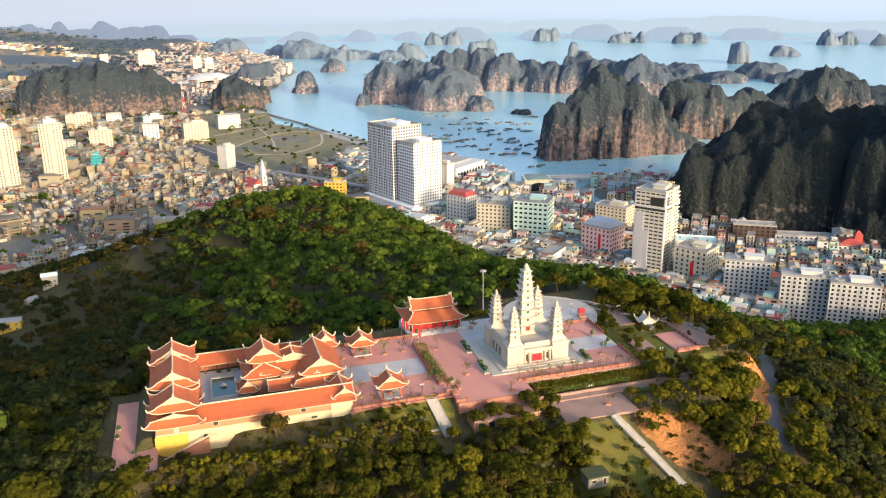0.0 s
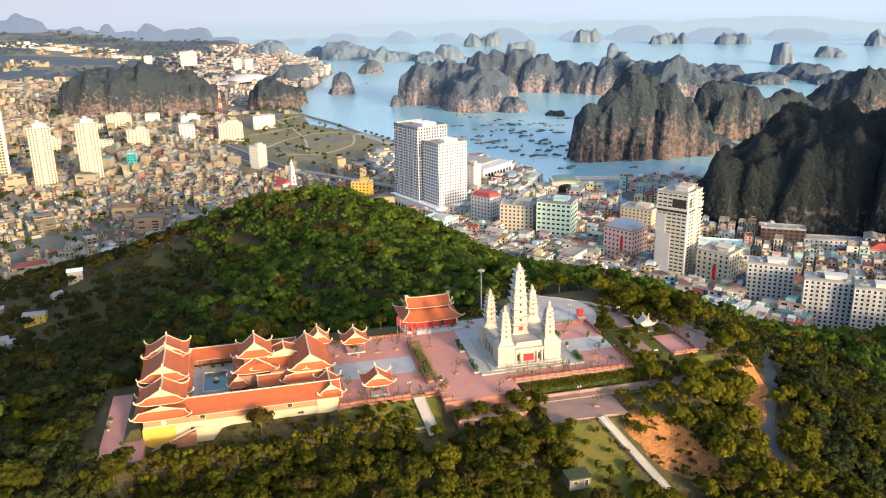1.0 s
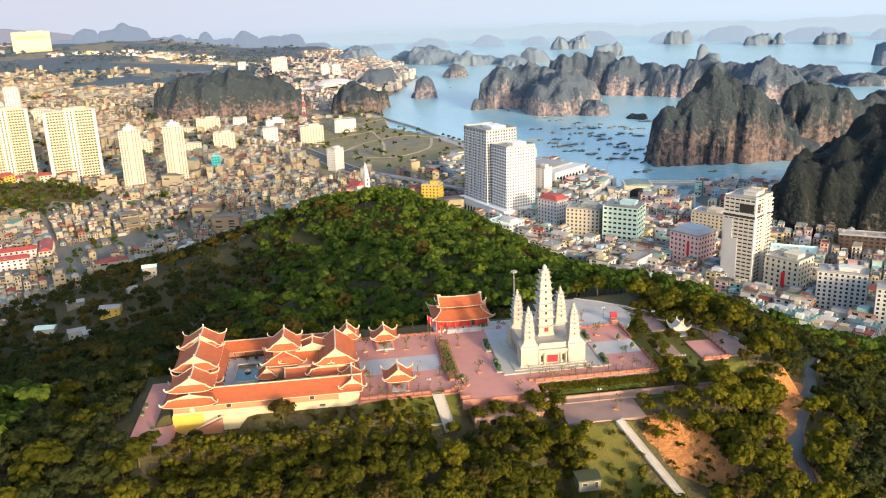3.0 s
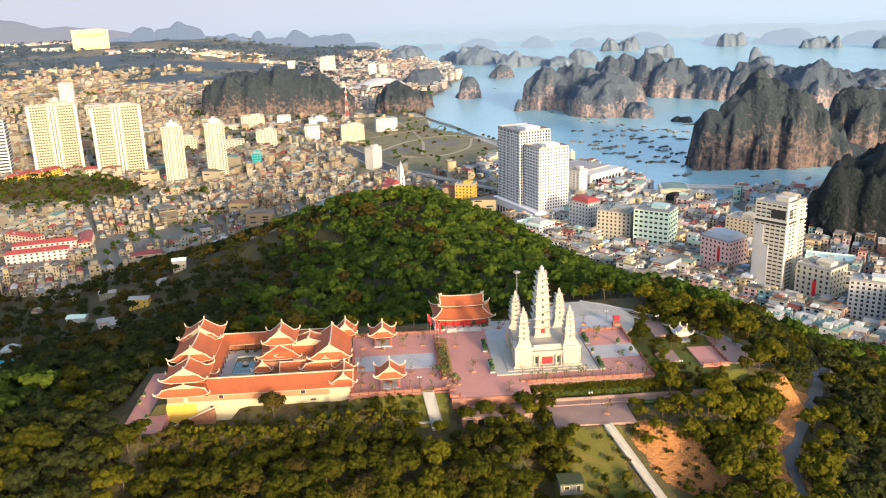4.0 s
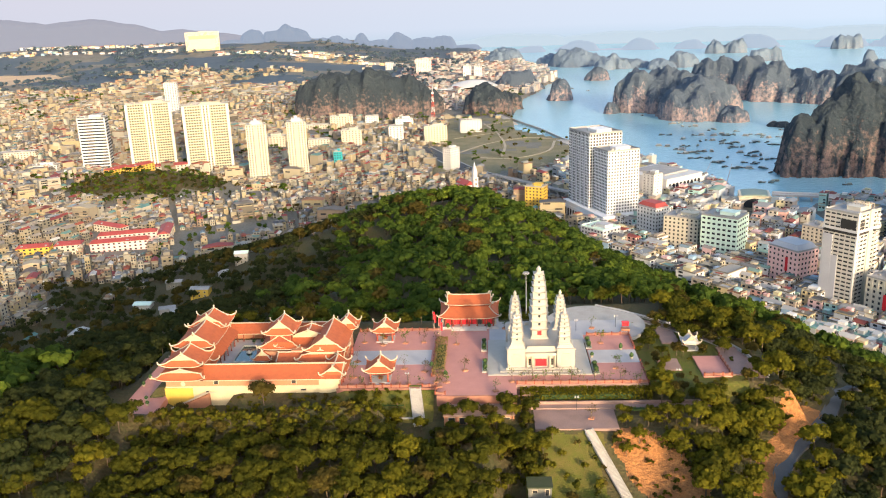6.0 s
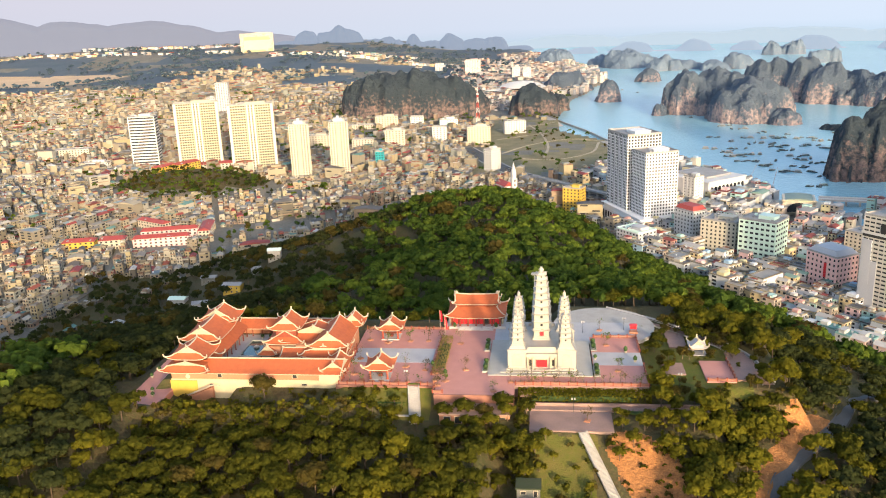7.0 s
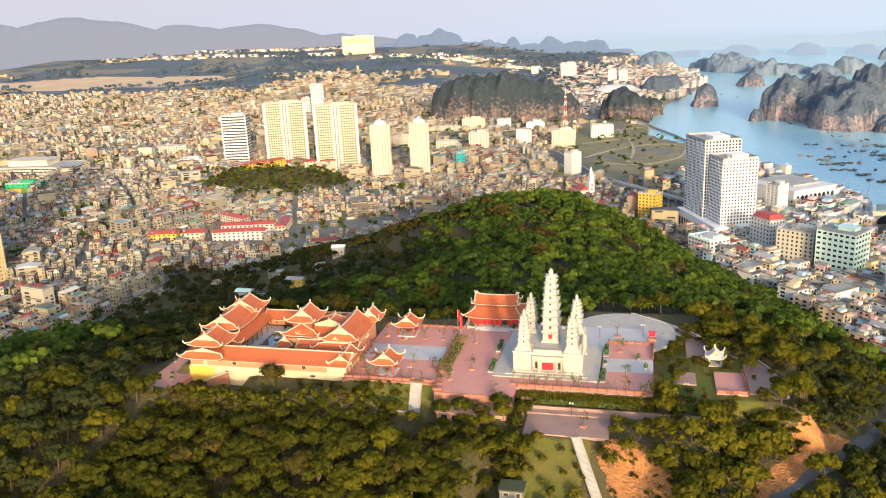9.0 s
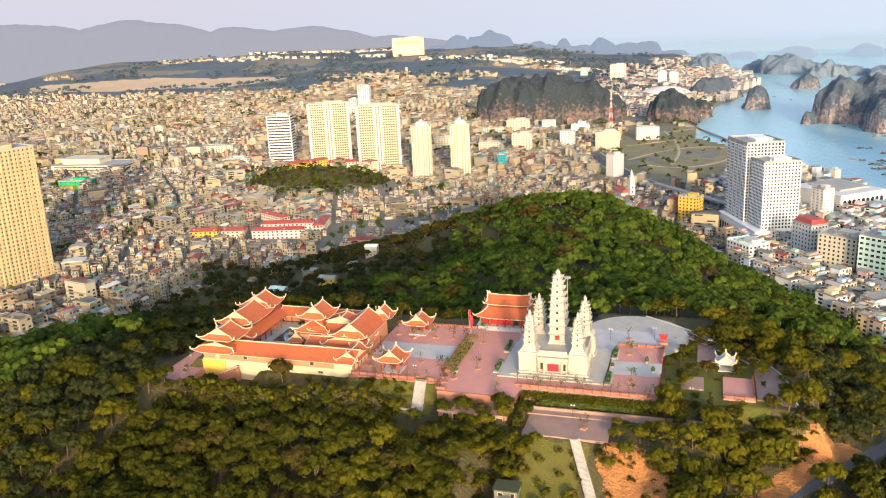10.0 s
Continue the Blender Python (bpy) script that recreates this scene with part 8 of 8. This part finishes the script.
def boat(ln, w, cabins, label):
    t = thing("fishing_boat", 0, 0, 0, label, "boat", group="boats moored in the bay")
    rows = [(-0.5, 0.72, 1.5), (-0.42, 0.92, 1.3), (0.0, 1.0, 1.2), (0.3, 0.84, 1.45), (0.46, 0.4, 1.9), (0.52, 0.06, 2.2)]
    hull = Shape()
    vs = []
    for q, k, z in rows:
        vs += [(q * ln, -w * 0.5 * k, z), (q * ln, -w * 0.36 * k, -0.8), (q * ln, w * 0.36 * k, -0.8), (q * ln, w * 0.5 * k, z)]
    hull.add(vs, [(i * 4 + j, i * 4 + j + 1, i * 4 + j + 5, i * 4 + j + 4) for i in range(5) for j in range(3)] + [(3, 2, 1, 0), (20, 21, 22, 23)])
    part("hull", hull, M_HULL, t)
    part("deck", Shape().add([(q * ln, s * w * 0.46 * k, z - 0.3) for q, k, z in rows for s in (-1, 1)], [(i * 2, i * 2 + 2, i * 2 + 3, i * 2 + 1) for i in range(5)]), M_DECK, t, "worn timber deck")
    for c, (x, l_, h) in enumerate(cabins):
        cb_ = part("cabin", Shape().box(x * ln, 0, 0.8, l_ * ln, w * 0.66, h), M_CABIN, t)
        part("roof", Shape().box(x * ln, 0, 0.8 + h, l_ * ln + 0.8, w * 0.8, 0.2), M_ROOFGREY if c else M_ROOFGREEN, cb_)
        part("window", Shape().box(x * ln, 0, 1.5, l_ * ln * 0.8, w * 0.68, 0.8), M_GLASS, cb_)
    part("mast", Shape().tube([(0.2 * ln, 0, 0.8), (0.2 * ln, 0, 6.5)], 0.12, 5), M_DECK, t)
    return t


def raft_house(label):
    t = thing("floating_house", 0, 0, 0, label, "houseboat", group="boats moored in the bay")
    part("raft", Shape().box(0, 0, -0.4, 16, 8, 1.0), M_DECK, t)
    part("wall", Shape().box(0, 0, 0.6, 10, 5.5, 2.6), M_CABIN, t)
    part("roof", Shape().add([(-5.8, -3.4, 3.2), (5.8, -3.4, 3.2), (5.8, 3.4, 3.2), (-5.8, 3.4, 3.2), (-5.8, 0, 4.6), (5.8, 0, 4.6)], [(0, 1, 5, 4), (2, 3, 4, 5), (1, 2, 5), (3, 0, 4), (3, 2, 1, 0)]), M_ROOFGREY, t)
    return t


b_kinds = [boat(15, 4.6, [(-0.2, 0.4, 2.3)], "dark fishing boat with one cabin moored in the bay"), boat(21, 6.0, [(-0.2, 0.42, 2.5), (0.12, 0.18, 2.0)], "larger dark fishing boat with two cabins moored in the bay"), boat(10, 3.4, [(-0.22, 0.34, 1.9)], "small dark boat moored in the bay"), raft_house("floating house on a timber raft in the bay")]
first = [True] * 4
rb = random.Random(8)
BERTHS = [(557, 1502), (567, 1380), (549, 1352), (530, 1388), (547, 1309), (555, 1261), (581, 1332), (572, 1279), (584, 1459), (607, 1425), (631, 1422), (662, 1482), (650, 1543), (635, 1354), (642, 1301), (644, 1276), (611, 1270), (584, 1235), (588, 1205), (598, 1190), (624, 1220), (655, 1249), (635, 1393), (697, 1472), (719, 1440), (777, 1516), (686, 1395), (712, 1364), (638, 1175), (668, 1217), (698, 1270), (607, 1088), (695, 1512), (597, 1632), (615, 1586), (612, 1488), (645, 1482), (638, 1142)]
taken = []
for bx, by in BERTHS:
    for k in range(rb.choice([1, 2, 3, 3, 4])):
        x, y = bx + k * rb.uniform(8, 13) - 8, by + rb.uniform(-9, 9)
        if any((x - a) ** 2 + (y - b) ** 2 < 60 for a, b in taken):
            continue
        taken.append((x, y))
        i = rb.choice([0, 0, 1, 2, 3])
        m_ = pose(x, y, 0, 0, 0, rb.choice([0, 180]) + rb.gauss(0, 40))
        m_ = m_ @ Matrix.Diagonal((0.85, 0.9, 0.9, 1))
        if first[i]:
            b_kinds[i].matrix_basis = m_
            first[i] = False
        else:
            copy_thing(b_kinds[i], m_)
for bx, by in ((470, 2330), (505, 2260), (640, 2440), (1010, 1500), (880, 1420), (940, 1010), (880, 1020), (820, 1015), (760, 1030), (700, 1060), (560, 1760)):
    copy_thing(b_kinds[2 if bx < 700 else 0], pose(bx, by, 0, 0, 0, rb.uniform(0, 360)))

# red and white radio mast
M_MASTRED = mat("red mast paint", (0.5, 0.06, 0.04), 0.6)
rm = thing("radio_mast", 125, 1640, 6, "red and white lattice radio mast beside the crag", "radio mast")
for k in range(8):
    s = Shape()
    w0, w1, za, zb = 4.2 - k * 0.48, 4.2 - (k + 1) * 0.48, k * 10.0, (k + 1) * 10.0
    c0 = [(-w0, -w0), (w0, -w0), (w0, w0), (-w0, w0)]
    c1 = [(-w1, -w1), (w1, -w1), (w1, w1), (-w1, w1)]
    for j in range(4):
        s.tube([(*c0[j], za), (*c1[j], zb)], 0.32, 4)
        s.tube([(*c0[j], za), (*c1[(j + 1) % 4], zb)], 0.2, 4)
        s.tube([(*c0[(j + 1) % 4], za), (*c1[j], zb)], 0.2, 4)
        s.tube([(*c1[j], zb), (*c1[(j + 1) % 4], zb)], 0.2, 4)
    part("lattice_section", s, M_MASTRED if k % 2 == 0 else M_WHITEWALL, rm)
part("antenna", Shape().box(0, 0, 66, 4, 4, 3).box(0, 0, 78, 0.5, 0.5, 10), M_WHITEWALL, rm)

# church with a white spire
ch = thing("church", 205, 1050, 7, "small church with a red roof and a tall white spire", "church", 0.5)
part("nave", Shape().box(0, 6, -2, 13, 26, 11), M_WHITEWALL, ch)
part("roof", Shape().add([(-7.4, -8, 9), (7.4, -8, 9), (7.4, 20, 9), (-7.4, 20, 9), (0, -8, 14.5), (0, 20, 14.5)], [(0, 4, 5, 3), (1, 2, 5, 4), (0, 1, 4), (2, 3, 5), (3, 2, 1, 0)]), M_ROOFRED, ch, "red pitched roof")
part("tower", Shape().box(6, -9, -2, 7, 7, 20).box(6, -9, 18, 8, 8, 0.8).box(6, -9, 18.8, 5.4, 5.4, 7), M_WHITEWALL, ch, "white bell tower")
part("spire", Shape().box(6, -9, 25.8, 5.6, 5.6, 14, 0, 0, 0.06), M_WHITEWALL, ch, "white pointed spire")
for q in range(3):
    opening(ch, "window", 6, -12.6, 3 + q * 6, 1.6, 3)

# sports hall with a sweeping white roof
sh = thing("sports_hall", 200, 2300, 5, "large sports hall under a sweeping white shell roof", "sports hall", 0.25)
nu, nv = 24, 10
vs, fs = [], []
for i in range(nu + 1):
    for j in range(nv + 1):
        u, v = i / nu * 2 - 1, j / nv * 2 - 1
        wide = 46 * (1 - abs(u) ** 2.4) + 3
        vs.append((u * 78, v * wide + 10 * u * u, 4 + 26 * (1 - u * u) ** 0.8 * (1 - 0.35 * v * v) + 3 * v))
k = len(vs)
vs += [(x, y, z - 1.6) for x, y, z in vs]
for i in range(nu):
    for j in range(nv):
        a = i * (nv + 1) + j
        fs += [(a, a + nv + 1, a + nv + 2, a + 1), (k + a + 1, k + a + nv + 2, k + a + nv + 1, k + a)]
part("shell_roof", Shape().add(vs, fs), M_WHITEWALL, sh, "white curved shell roof", smooth=True)
part("glass_wall", Shape().lathe(0, 0, [(34, -3), (34, 14)], 24), M_GLASS, sh)
part("canopy", Shape().box(-70, 20, 8, 60, 16, 1.2, 0.3).box(-70, 20, -2, 40, 6, 10, 0.3), M_WHITEWALL, sh, "white side canopy")

# rows of pale villas on the far inland slopes
vr = np.random.RandomState(12)
rowm = Mass()
for x0, y0, x1, y1, n in ((-2080, 4020, -1560, 4170, 34), (-1500, 4100, -1120, 4200, 30), (-1450, 4010, -1080, 4060, 22), (-640, 3650, -260, 3560, 26), (-900, 3520, -420, 3380, 34), (-1900, 3560, -1300, 3620, 18), (-300, 3300, 40, 3120, 30), (-2200, 3700, -1700, 3740, 16)):
    q = np.linspace(0, 1, n)
    x, y = x0 + (x1 - x0) * q + vr.uniform(-8, 8, n), y0 + (y1 - y0) * q + vr.uniform(-26, 26, n)
    z = ground_height(x, y)
    w, d, h, tn = vr.uniform(11, 22, n), vr.uniform(10, 14, n), vr.uniform(7, 12, n), vr.uniform(-0.2, 0.2, n)
    rowm.boxes(x, y, z - 4, w, d, h + 4, tn, 0)
    rowm.gables(x, y, z + h, d, w, 3 + 0 * w, tn + math.pi / 2, 1)
    for c in (-0.25, 0.25):
        rowm.boxes(x + c * w, y - d / 2, z + h * 0.35, w * 0.2, 0.4 + 0 * w, 2.0 + 0 * w, tn, 2)
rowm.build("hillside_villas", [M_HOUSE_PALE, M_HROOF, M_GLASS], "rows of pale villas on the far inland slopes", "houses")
# woods between the far slopes
fx, fy = vr.uniform(-2300, 150, 2600), vr.uniform(2450, 4300, 2600)
keep = (fbm(fx / 200, fy / 200, 63, 3) < 0.05) & ((((fx + 1760) / 480) ** 2 + ((fy - 2880) / 220) ** 2) > 1) & (land_mask(fx, fy) > 0.2)
fx, fy = fx[keep], fy[keep]
far_shapes = [tree_shapes(600 + i, 9.0, 8.0, 3, 6, 4.0, limbs=0) for i in range(3)]
mass("far_woods", far_shapes, [(vr.randint(3), x, y, z, vr.uniform(1.0, 2.0), vr.uniform(0, 6.28), 0) for x, y, z in zip(fx, fy, ground_height(fx, fy))], [M_FARTREE_HAZE, M_FARTREE_HAZE, M_FARTREE_HAZE, M_BARK], "dark woods on the far inland slopes", "woods")
# harbour cranes by the mall
for cx, cy, tn in ((520, 1085, 0.4), (545, 1060, 0.9)):
    cr_ = thing("harbour_crane", cx, cy, 4, "slim dark harbour crane on the quay", "crane", tn)
    part("base", Shape().box(0, 0, -3, 4, 4, 6), M_ROOFGREY, cr_)
    part("jib", Shape().tube([(0, 0, 3), (12, 0, 26)], 0.5, 4, 0, 0.25), M_ROOFGREY, cr_)
# cars on the avenue
cars = Mass()
ix = vr.randint(0, len(avenue_line), 46)
off = vr.uniform(-9, 9, 46)
cxs = np.array([avenue_line[i].x for i in ix]) + off * 0.82
cys = np.array([avenue_line[i].y for i in ix]) + off * 0.57
czs = ground_height(cxs, cys) + 0.9
cars.boxes(cxs, cys, czs, 4.4 + 0 * cxs, 1.8 + 0 * cxs, 0.8 + 0 * cxs, np.full(46, -0.98), 0, 0.96)
cars.boxes(cxs, cys, czs + 0.8, 2.5 + 0 * cxs, 1.6 + 0 * cxs, 0.6 + 0 * cxs, np.full(46, -0.98), 1, 0.85)
cars.build("road_traffic", [M_HOUSE, M_GLASS], "small parked and queued cars on the avenue", "cars")
